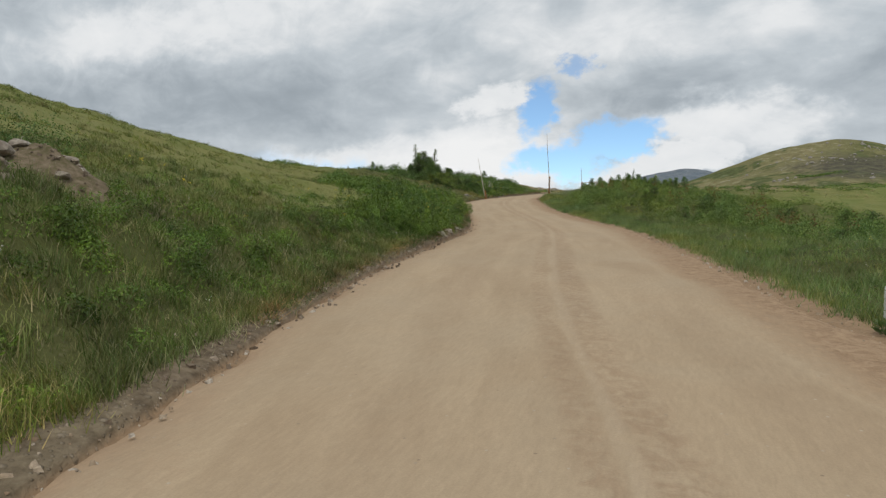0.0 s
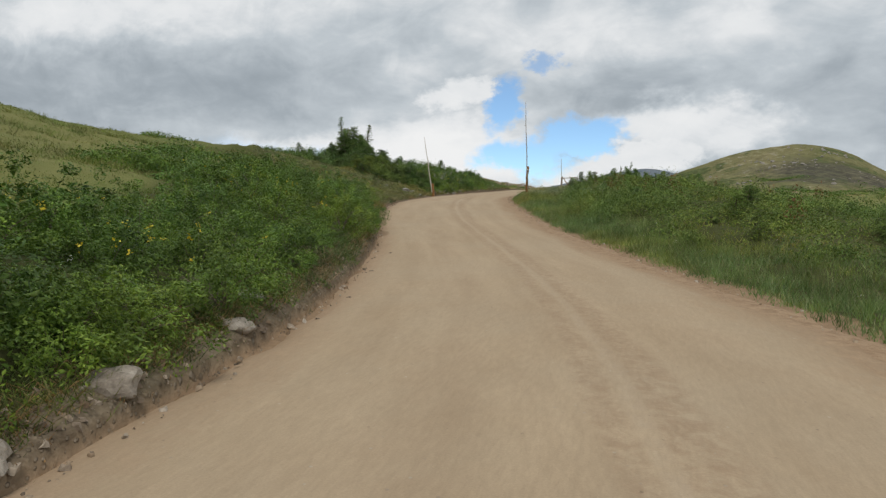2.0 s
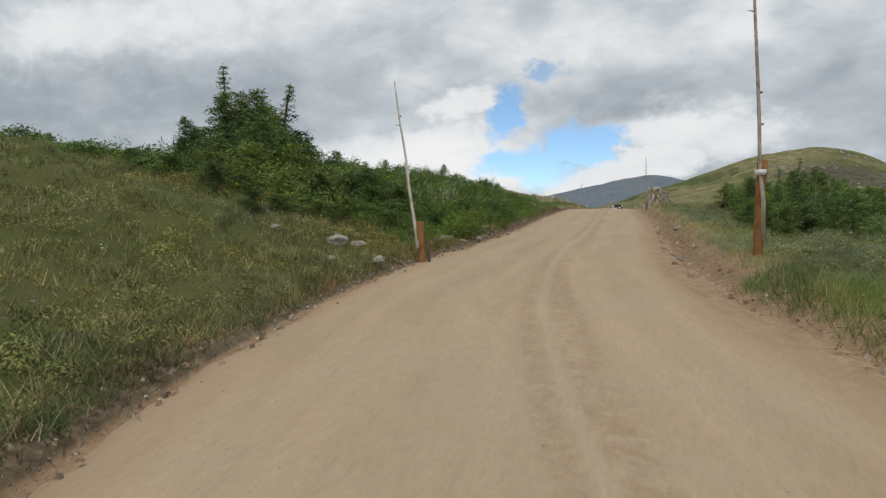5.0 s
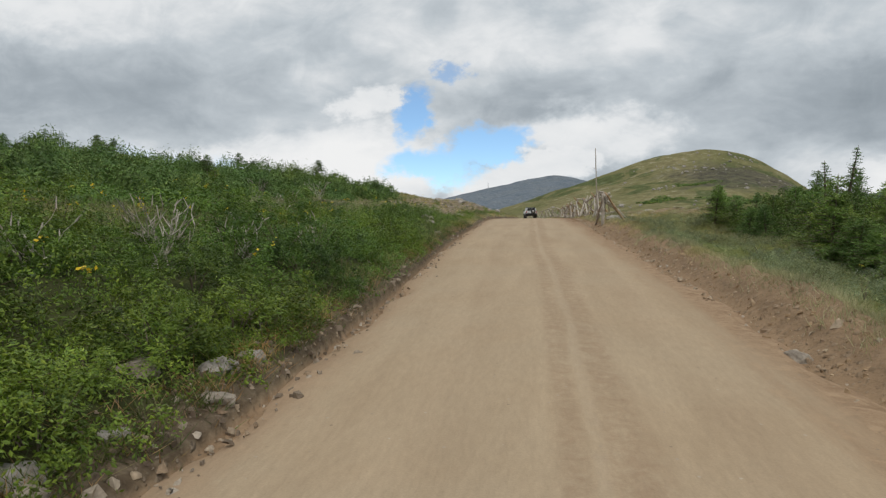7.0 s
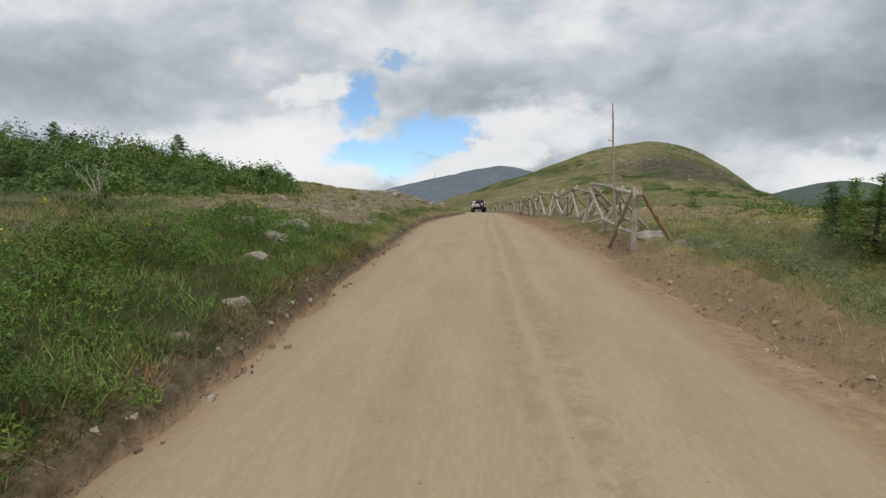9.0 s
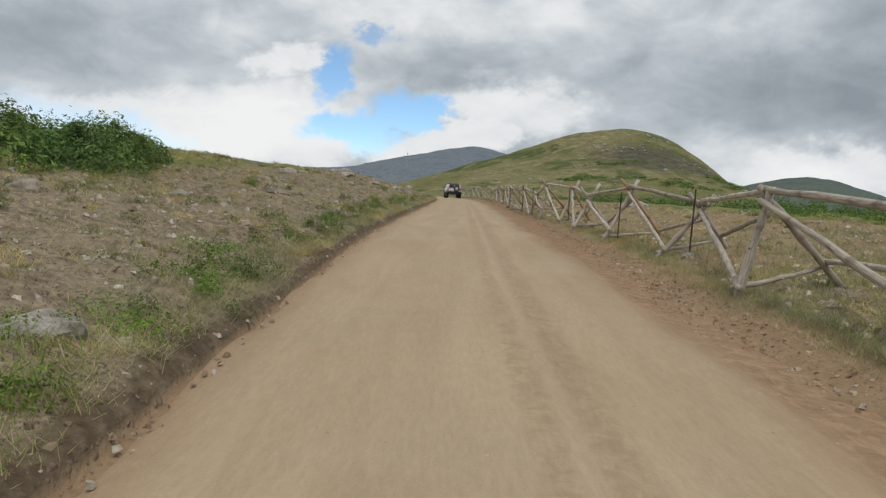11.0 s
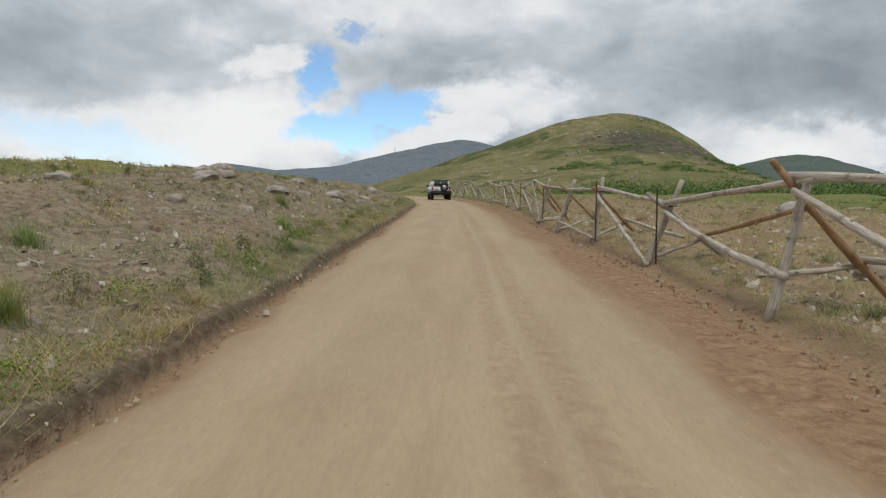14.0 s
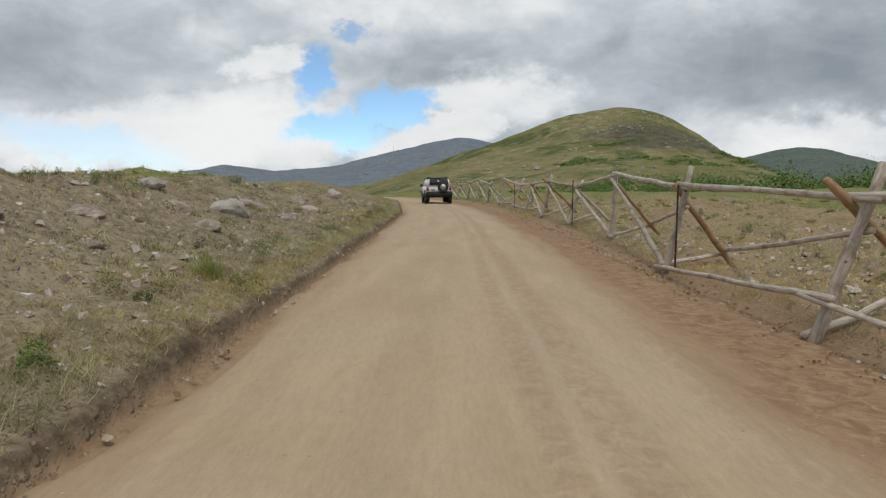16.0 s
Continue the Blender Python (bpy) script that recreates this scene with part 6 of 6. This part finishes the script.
SPIRES = [make_conifer("tall_spruce", 420 + i, h, w, M_NEEDLE, "slender dark spruce with a thin spire", "spruce spires", 1.6, 0.9, 1.9) for i, (h, w) in enumerate([(3.6, 1.25), (3.2, 1.1)])]
clump = [(-24.4, 61.5, 1.26, 0), (-23.5, 61.8, 1.37, 0), (-25.2, 60.8, 1.1, 2), (-23.9, 60.6, 1.35, 2), (-24.6, 59.8, 0.89, 0), (-22.7, 61.1, 1.10, 0), (-23.0, 59.6, 1.12, 2), (-23.9, 58.7, 0.78, 0),
         (-22.2, 58.9, 0.98, 0), (-21.6, 60.0, 1.02, 2), (-21.1, 58.1, 1.17, 0), (-20.4, 59.2, 0.97, 1), (-20.2, 57.7, 1.35, 1), (-25.6, 58.6, 0.38, 1), (-19.4, 58.4, 0.76, 1), (-19.6, 57.1, 1.14, 1),
         (-18.7, 57.5, 0.9, 3), (-21.9, 57.2, 1.11, 1), (-23.4, 57.6, 0.79, 1), (-18.2, 58.8, 0.9, 3), (-17.9, 57.7, 0.8, 3), (-18.9, 56.4, 0.75, 3), (-26.2, 58.0, 0.42, 3), (-24.8, 57.4, 0.35, 3),
         (-19.0, 55.8, 0.75, 3), (-20.2, 56.0, 0.85, 3), (-21.4, 56.2, 0.85, 1), (-18.0, 56.7, 0.75, 3), (-17.3, 58.3, 0.8, 3), (-22.8, 56.4, 0.5, 1), (-19.9, 55.0, 0.6, 3), (-24.0, 56.4, 0.54, 3),
         (-17.2, 57.3, 0.6, 3), (-17.9, 55.1, 0.5, 3), (-18.6, 54.6, 0.55, 3), (-18.9, 53.9, 0.5, 3), (-19.8, 54.0, 0.55, 3), (-17.4, 56.2, 0.55, 3), (-18.3, 55.9, 0.7, 1), (-20.6, 55.0, 0.7, 3),
         (-22.0, 55.2, 0.62, 3), (-16.9, 56.7, 0.45, 3), (-22.6, 60.6, 1.05, 0), (-24.1, 62.3, 1.35, 0), (-23.4, 60.9, 1.35, 2), (-24.9, 61.9, 1.47, 2)]


# small spruces standing out of the slope scrub
for _ in range(34):
    y = r3.uniform(78, 105)
    clump.append((-24 - 0.14 * max(98 - y, 0) - 14 * r3.random(), y, r3.uniform(0.5, 0.85), int(r3.integers(0, 4))))
clump += [(-23.6, 101.8, 0.8, 1), (-24.6, 102.6, 0.85, 1), (-25.6, 101.2, 0.8, 3), (-26.4, 103.0, 0.9, 2), (-27.4, 101.8, 0.85, 1), (-28.6, 103.4, 0.9, 0)]
for _ in range(22):
    y = r3.uniform(60, 80)
    clump.append((float(left_edge(y)) - r3.uniform(10, 20), y, r3.uniform(0.3, 0.55), 2))


def wood_edge(y):
    """How far from the road the spruces begin."""
    return 2.6 + 0.16 * max(y - 66, 0) + 0.34 * max(66 - y, 0)


thick = []
for _ in range(50):
    y = r3.uniform(58, 81)
    thick.append((float(right_edge(y)) + wood_edge(y) + 9 * r3.random() ** 1.1, y, r3.uniform(0.65, 0.95)))
for _ in range(60):
    y = r3.uniform(61, 80)
    thick.append((float(right_edge(y)) + wood_edge(y) + 3.5 * r3.random(), y, r3.uniform(0.6, 0.9)))
for _ in range(26):
    y = r3.uniform(74, 84)
    thick.append((float(right_edge(y)) + 4.6 + 7 * r3.random(), y, r3.uniform(0.5, 0.85)))
thick += [(-3.6, 85.2, 0.6, 0), (-2.9, 84.4, 0.6, 0), (-6.5, 80.3, 0.85, 0), (-6.0, 79.6, 0.7, 1)]
plant(CONIFERS, clump, 0.12, 8)
for _ in range(46):
    y = r3.uniform(25, 50)
    thick.append((float(right_edge(y)) + float(np.interp(y, [22, 27, 33, 42, 52], [7, 5.2, 3.2, 2.6, 4.0])) + 7 * r3.random(), y, r3.uniform(0.35, 0.62), 1 + int(r3.integers(0, 2))))
for _ in range(38):
    y = r3.uniform(62, 76)
    thick.append((float(np.interp(y, [62, 65, 73, 76], [-7.9, -7.5, -6.2, -5.9])) + 3.6 * r3.random() ** 1.4, y, r3.uniform(0.50, 0.85)))
plant(YOUNG, thick, 0.12, 10)
plant(SPIRES, [(-24.75, 61.5, 1.38), (-23.35, 62.2, 1.52), (-4.5, 76, 0.72, 0), (-4.0, 76.2, 0.70, 0)], 0.1, 9)


# ---- rocks and scrub on the far hill ----
def hill_height(x, y):
    """The hill's height at x, y, for what stands on it."""
    ob = bpy.data.objects["hill"]
    hit, place, _, _ = ob.ray_cast(Vector((x, y, 300)), Vector((0, 0, -1)))
    return place.z if hit else -6.0


def build_hill_rocks():
    r = np.random.default_rng(71)
    bpy.context.view_layer.update()
    spots = []
    for cx, cy, n, sp in [(95, 625, 16, 6), (60, 560, 20, 9), (150, 690, 54, 15), (185, 740, 44, 14), (120, 720, 20, 12), (30, 600, 12, 18), (110, 520, 8, 12), (20, 520, 8, 16), (160, 600, 8, 12), (75, 690, 10, 20), (60, 470, 6, 10), (200, 650, 8, 14)]:
        for _ in range(n):
            spots.append((cx + r.normal(0, sp), cy + r.normal(0, sp), 0.3 + 1.3 * r.random() ** 2.0))
    V, F, k = [], [], 0
    src = PALES[0]
    co = np.array([v.co for v in src.vertices])
    tri = np.array([p.vertices[:] for p in src.polygons])
    for x, y, s in spots:
        a = r.uniform(0, 6.28)
        R = np.array([[math.cos(a), -math.sin(a), 0], [math.sin(a), math.cos(a), 0], [0, 0, 1.1]])
        V.append(co @ R.T * s * np.array([r.uniform(0.8, 1.7), 1, r.uniform(1.0, 1.7)]) + np.array([x, y, hill_height(x, y) + s * 0.25]))
        F.append(tri + k)
        k += len(co)
    ob = mesh_object("hill_rocks", np.concatenate(V), np.concatenate(F), M_PALEROCK, smooth_shade=False)
    tagged(ob, "pale rock outcrops scattered over the hill", "rocks", kind="stuff")
    n = 190
    xs, ys = [], []
    for cx, cy, m, sx, sy in [(85, 560, 26, 12, 6), (120, 625, 14, 8, 5), (60, 470, 22, 18, 7), (-20, 520, 14, 8, 14), (150, 540, 26, 14, 9), (200, 580, 30, 16, 14), (70, 420, 40, 45, 12)]:
        xs += list(cx + r.normal(0, sx, m))
        ys += list(cy + r.normal(0, sy, m))
    xs, ys = np.array(xs), np.array(ys)
    zs = np.array([hill_height(x, y) for x, y in zip(xs, ys)])
    thicket("hill_scrub", xs, ys, r.uniform(5, 14, len(xs)), r.uniform(0.8, 2.2, len(xs)), 130, 0.6, M_NEEDLE, "dark green scrub patches on the hill", 72, base=zs, sink=0.4)


build_hill_rocks()


# ---- flowers, plants and dead twigs ----
def build_flowers():
    r = np.random.default_rng(81)
    for name, mat, n, y0, y1, size, label in [("yellow_flowers", M_BLOOM, 230, 8, 90, 0.026, "small yellow flowers in the bank's greenery"), ("white_flowers", M_WHITE, 260, 4, 84, 0.017, "small white flowers along the verges")]:
        ys = r.uniform(y0, y1, n)
        if mat is M_BLOOM:
            ys = np.concatenate([ys[:90], 23 + r.normal(0, 1.4, 60), 34 + r.normal(0, 2.5, 40), 66 + r.normal(0, 4, 40)])
            n = len(ys)
        left = r.random(n) < (0.95 if mat is M_BLOOM else 0.6)
        d = np.where(left, 0.8 + 4.5 * r.random(n), 1.2 + 4 * r.random(n))
        xs = np.where(left, left_edge(ys) - d, right_edge(ys) + d)
        tall = np.where(left & (mat is M_BLOOM), r.uniform(0.45, 0.8, n), r.uniform(0.08, 0.28, n))
        Z = ground_z(xs, ys) + tall
        C = np.repeat(np.stack([xs, ys, Z], -1), 6, 0) + r.normal(0, 0.02, (n * 6, 3))
        V, F = leaf_cloud(C, np.repeat([[0, 0, 1.0]], n * 6, 0), size, r, 1.4)
        ob = mesh_object(name, V, F, mat, smooth_shade=False)
        tagged(ob, label, "flowers", kind="stuff")


def build_bank_plants():
    """Small green plants on the bare bank."""
    r = np.random.default_rng(91)
    n = 260
    ys = r.uniform(86, 150, n)
    d = np.where(r.random(n) < 0.25, np.abs(r.normal(0.8, 0.35, n)), r.uniform(0.5, 9, n))
    ys[:40], d[:40] = r.uniform(84, 150, 40), r.uniform(0.35, 0.9, 40)
    right = (r.random(n) < 0.22) & (np.arange(n) >= 70)
    xs = np.where(right, right_edge(ys) + 1.4 + d, left_edge(ys) - d)
    keep = np.arange(n) % 2 == 0
    xs, ys, n = xs[keep], ys[keep], int(keep.sum())
    thicket("bank_plants", xs, ys, r.uniform(0.18, 0.55, n), r.uniform(0.12, 0.30, n), 420, 0.012, M_HERB, "small green plants on the bare gravel bank", 92, sink=0.02)
    n = 70
    ys = 84 + 40 * r.random(n) ** 1.7
    thicket("brow_plants", left_edge(ys) - 0.30 - 1.0 * r.random(n), ys, r.uniform(0.25, 0.7, n), r.uniform(0.14, 0.34, n), 380, 0.014, M_WILLOW, "bright green leafy plants along the brow of the bank", 95, sink=0.02)
    ys = np.array([108.9, 106.2, 97.4, 112.5, 118.0, 101.8, 122.6, 126.4])
    X, Y = tufts(len(ys), 260, left_edge(ys) - np.array([1.2, 0.9, 0.8, 3.4, 1.3, 4.2, 2.6, 0.9]), ys, 0.10, r)
    blades("rabbit_grass", X, Y, 0.18 + 0.30 * r.random(len(X)), np.full(len(X), 0.008), r, M_MEADOW, "upright yellow-green tussocks on the bare bank", 0.55, np.ones(len(X), bool))
    n = 80
    ys = r.uniform(90, 150, n)
    d = 0.3 + 6 * r.random(n) ** 1.6
    thicket("bank_sage", left_edge(ys) - d, ys, r.uniform(0.3, 0.75, n), r.uniform(0.12, 0.28, n), 160, 0.016, M_HERB, "dry grey-green plants along the cut bank", 93, sink=0.02)
    n = 120
    ys = r.uniform(95, 150, n)
    thicket("bank_heath", left_edge(ys) - r.uniform(4, 13, n), ys, r.uniform(0.4, 1.3, n), r.uniform(0.06, 0.16, n), 240, 0.02, M_GREYWILLOW, "low dark heath cushions on the upper bank", 94, sink=0.02)


def dead_shrub(x, y, seed, height):
    """A bleached bare shrub, one mesh of forked twigs."""
    rnd = random.Random(seed)
    bm = bmesh.new()
    for _ in range(7):
        p = Vector((rnd.uniform(-0.1, 0.1), rnd.uniform(-0.1, 0.1), 0))
        way = Vector((rnd.uniform(-0.8, 0.8), rnd.uniform(-0.8, 0.8), 1)).normalized()
        for k in range(3):
            q = p + way * height * rnd.uniform(0.28, 0.42)
            tube(bm, [p, (p + q) / 2 + Vector((rnd.uniform(-0.03, 0.03), rnd.uniform(-0.03, 0.03), 0)), q], [0.012 - k * 0.003, 0.010 - k * 0.003, 0.008 - k * 0.0025], 5, False)
            side = (way + Vector((rnd.uniform(-0.9, 0.9), rnd.uniform(-0.9, 0.9), rnd.uniform(-0.2, 0.4)))).normalized()
            tube(bm, [q, q + side * height * 0.22], [0.010, 0.004], 4, False)
            p, way = q, (way + Vector((rnd.uniform(-0.5, 0.5), rnd.uniform(-0.5, 0.5), rnd.uniform(-0.1, 0.2)))).normalized()
    me = bpy.data.meshes.new("dead_shrub")
    bm.to_mesh(me)
    bm.free()
    me.materials.append(M_DEAD)
    ob = new("dead_shrub", me)
    ob.matrix_basis = pose(x, y, z_at(x, y) - 0.03)
    tagged(ob, "bleached grey leafless shrub among green willows", "shrub", "dead shrubs")


def build_stalk(x, y, height):
    """A tall pale flower stalk with a rosette of leaves at its foot."""
    r = np.random.default_rng(97)
    e = empty("flower_stalk", (x, y, z_at(x, y)), "tall pale flower stalk standing in the verge grass", "plant")
    bm = bmesh.new()
    tube(bm, [(0, 0, -0.03), (0.01, 0, height * 0.5), (0.02, 0.01, height)], [0.012, 0.010, 0.006], 6)
    part("stem", bm, M_MEADOW, e)
    h = r.uniform(0.35, 1.0, 260) * height
    a = r.uniform(0, 6.28, 260)
    out = np.stack([np.cos(a), np.sin(a), np.full(260, 0.4)], -1)
    V, F = leaf_cloud(np.stack([np.cos(a) * 0.022, np.sin(a) * 0.022, h], -1), out, 0.016, r, 1.5)
    mesh_object("blossom", V, F, M_WHITE, e, smooth_shade=False, label="small cream blossoms")
    a = r.uniform(0, 6.28, 60)
    out = np.stack([np.cos(a), np.sin(a), np.full(60, 0.5)], -1)
    V, F = leaf_cloud(np.stack([np.cos(a) * 0.08, np.sin(a) * 0.08, r.uniform(0.02, 0.15, 60)], -1), out, 0.03, r, 3.5, out)
    mesh_object("leaves", V, F, M_MEADOW, e, smooth_shade=False)


build_flowers()
build_bank_plants()
build_stalk(2.12, 7.6, 0.5)
for i, (x, y, h) in enumerate([(-17.5, 63.1, 0.75), (-18.0, 63.9, 0.75), (-17.2, 64.8, 0.65), (-16.9, 66.6, 0.55), (-18.6, 64.6, 0.7), (-19.5, 72, 0.7), (-21, 76, 0.7), (-17.8, 61.6, 0.65), (-24, 80, 0.9), (-22.6, 83.5, 0.9), (-5.0, 67.5, 1.5)]):
    dead_shrub(x, y, 700 + i, h)


# ---- the white off-road vehicle further along the road ----
def box(bm, centre, size, bevel=0.03, taper=(1, 1), shift=(0, 0)):
    """A bevelled block; its top face scaled by taper and moved by shift."""
    g = bmesh.ops.create_cube(bm, size=1)["verts"]
    for v in g:
        top = v.co.z > 0
        v.co = Vector((v.co.x * size[0] * (taper[0] if top else 1) + (shift[0] if top else 0), v.co.y * size[1] * (taper[1] if top else 1) + (shift[1] if top else 0), v.co.z * size[2])) + Vector(centre)
    if bevel:
        edges = list({e for v in g for e in v.link_edges})
        bmesh.ops.bevel(bm, geom=edges, offset=bevel, segments=2, affect="EDGES")


def ring(bm, centre, r_out, r_in, width, axis="x", sides=24):
    """A tyre-like ring about the x or y axis."""
    prof = [(r_in, -width / 2), (r_out * 0.94, -width / 2), (r_out, -width * 0.32), (r_out, width * 0.32), (r_out * 0.94, width / 2), (r_in, width / 2)]
    rows = []
    for k in range(sides):
        a = 2 * math.pi * k / sides
        row = []
        for rad, w in prof:
            p = Vector((w, math.cos(a) * rad, math.sin(a) * rad)) if axis == "x" else Vector((math.cos(a) * rad, w, math.sin(a) * rad))
            row.append(bm.verts.new(p + Vector(centre)))
        rows.append(row)
    for k in range(sides):
        a, b = rows[k], rows[(k + 1) % sides]
        for j in range(len(prof)):
            bm.faces.new((a[j], a[(j + 1) % len(prof)], b[(j + 1) % len(prof)], b[j]))


def disc(bm, centre, radius, depth, axis="x", sides=20):
    m = Matrix.Translation(centre) @ (pose(0, 0, 0, 0, 90, 0) if axis == "x" else pose(0, 0, 0, 90, 0, 0))
    bmesh.ops.create_cone(bm, cap_ends=True, segments=sides, radius1=radius, radius2=radius * 0.9, depth=depth, matrix=m)


def build_vehicle(x, y, turn):
    paint = grainy("white_car_paint", (0.66, 0.67, 0.68), (0.74, 0.75, 0.76), 2, 0.3, 0.02, 200, world_space=False, spec=0.5)
    black = grainy("black_plastic", (0.018, 0.018, 0.019), (0.035, 0.035, 0.036), 8, 0.6, 0.1, 80, world_space=False)
    rubber = grainy("tyre_rubber", (0.016, 0.016, 0.016), (0.06, 0.05, 0.04), 9, 0.85, 0.3, 60, world_space=False)
    alloy = grainy("grey_alloy", (0.35, 0.35, 0.36), (0.5, 0.5, 0.51), 9, 0.4, 0.05, 60, world_space=False, metal=0.7)
    glass, _, gb = material("dark_window", 0.06, 0, 0.6)
    gb.inputs["Base Color"].default_value = (0.012, 0.014, 0.016, 1)
    red, _, rb = material("red_lens", 0.2, 0, 0.5)
    rb.inputs["Base Color"].default_value = (0.42, 0.02, 0.015, 1)
    e = empty("off_road_vehicle", (0, 0, 0), "white off-road vehicle with black trim and spare wheel", "car")

    def add(name, mat, parent, fn, label="", flat=False):
        bm = bmesh.new()
        fn(bm)
        return part(name, bm, mat, parent, label, flat)

    def shell(bm):
        box(bm, (0, 0.0, 0.92), (1.86, 4.45, 0.62), 0.09, (0.97, 0.99))
        box(bm, (0, 1.55, 1.20), (1.55, 1.25, 0.10), 0.04, (0.92, 0.92))
    add("body", paint, e, shell)
    add("lower_trim", black, e, lambda bm: box(bm, (0, 0, 0.58), (1.88, 4.36, 0.30), 0.05))
    cabin = add("cabin", paint, e, lambda bm: box(bm, (0, -0.65, 1.47), (1.70, 3.05, 0.56), 0.07, (0.86, 0.86), (0, -0.06)))
    add("roof", black, e, lambda bm: box(bm, (0, -0.72, 1.78), (1.46, 2.55, 0.07), 0.03), "black roof with rails")
    for s in (-1, 1):
        add("roof_rail", black, e, lambda bm: box(bm, (s * 0.62, -0.72, 1.86), (0.05, 2.2, 0.04), 0.012))
        add("side_window", glass, cabin, lambda bm: box(bm, (s * 0.795, -0.6, 1.47), (0.06, 2.1, 0.36), 0.02, (0.75, 0.9), (-s * 0.07, 0)))
        add("mirror", black, e, lambda bm: box(bm, (s * 1.02, 0.75, 1.30), (0.20, 0.12, 0.20), 0.04))
        add("tail_lamp", red, e, lambda bm: box(bm, (s * 0.80, -2.22, 1.06), (0.16, 0.06, 0.28), 0.02), "red tail lamp")
        add("mud_flap", black, e, lambda bm: box(bm, (s * 0.78, -1.86, 0.32), (0.28, 0.02, 0.30), 0.004))
        for yy in (1.38, -1.36):
            w = add("wheel", rubber, e, lambda bm: ring(bm, (s * 0.80, yy, 0.40), 0.40, 0.23, 0.27))
            add("rim", alloy, w, lambda bm: disc(bm, (s * 0.84, yy, 0.40), 0.235, 0.16))
            add("wheel_arch", black, e, lambda bm: ring(bm, (s * 0.90, yy, 0.46), 0.52, 0.44, 0.10), "black flared arch")
    add("rear_window", glass, e, lambda bm: box(bm, (0, -2.12, 1.49), (1.44, 0.07, 0.46), 0.03, (0.9, 1), (0, 0.10)), "dark tinted rear window")
    add("windscreen", glass, e, lambda bm: box(bm, (0, 0.78, 1.46), (1.40, 0.08, 0.42), 0.03, (0.9, 1), (0, -0.28)))
    add("rear_bumper", black, e, lambda bm: box(bm, (0, -2.28, 0.66), (1.86, 0.22, 0.36), 0.05))
    add("number_plate", grainy("plate", (0.55, 0.57, 0.55), (0.66, 0.67, 0.66), 30, 0.5, 0.05, world_space=False), e, lambda bm: box(bm, (-0.42, -2.262, 1.02), (0.31, 0.02, 0.16), 0.004))
    sp = add("spare_wheel", rubber, e, lambda bm: ring(bm, (0.28, -2.36, 1.16), 0.385, 0.22, 0.24, "y"))
    add("spare_rim", alloy, sp, lambda bm: disc(bm, (0.28, -2.40, 1.16), 0.225, 0.18, "y"))
    add("antenna", black, e, lambda bm: tube(bm, [(0.7, 1.0, 1.2), (0.7, 0.95, 1.9)], [0.008, 0.004], 5))
    e.matrix_basis = pose(x, y, float(road_z(y)) + 0.06, math.degrees(math.atan2(float(road_z(y + 2) - road_z(y - 2)), 4)), 0, turn)


build_vehicle(-13.9, 165.0, 6.0)


# ---- the mast on the distant range ----
def build_mast(x, y, height):
    ob = bpy.data.objects["mountain_range"]
    hit, place, _, _ = ob.ray_cast(Vector((x, y, 600)), Vector((0, 0, -1)))
    z = place.z if hit else 140.0
    steel = grainy("dark_steel", (0.10, 0.11, 0.12), (0.16, 0.17, 0.18), 0.3, 0.6, 0.1, 2.0, metal=0.4)
    e = empty("radio_mast", (x, y, z), "thin dark radio mast standing on the distant range", "mast")
    for k in range(3):
        a = 2.094 * k
        bm = bmesh.new()
        tube(bm, [(math.cos(a) * 2.2, math.sin(a) * 2.2, -4), (math.cos(a) * 0.5, math.sin(a) * 0.5, height)], [0.5, 0.3], 6)
        part("leg", bm, steel, e)
    for k in range(4):
        bm = bmesh.new()
        h, w = height * (0.2 + 0.24 * k), 2.2 - 0.4 * k
        tube(bm, [(-w, 0, h), (w, 0, h)], [0.25, 0.25], 5)
        part("crossbar", bm, steel, e)
    bm = bmesh.new()
    tube(bm, [(0, 0, height - 1), (0, 0, height + 6)], [0.35, 0.15], 6)
    part("antenna", bm, steel, e)


build_mast(-231, 2990, 24)
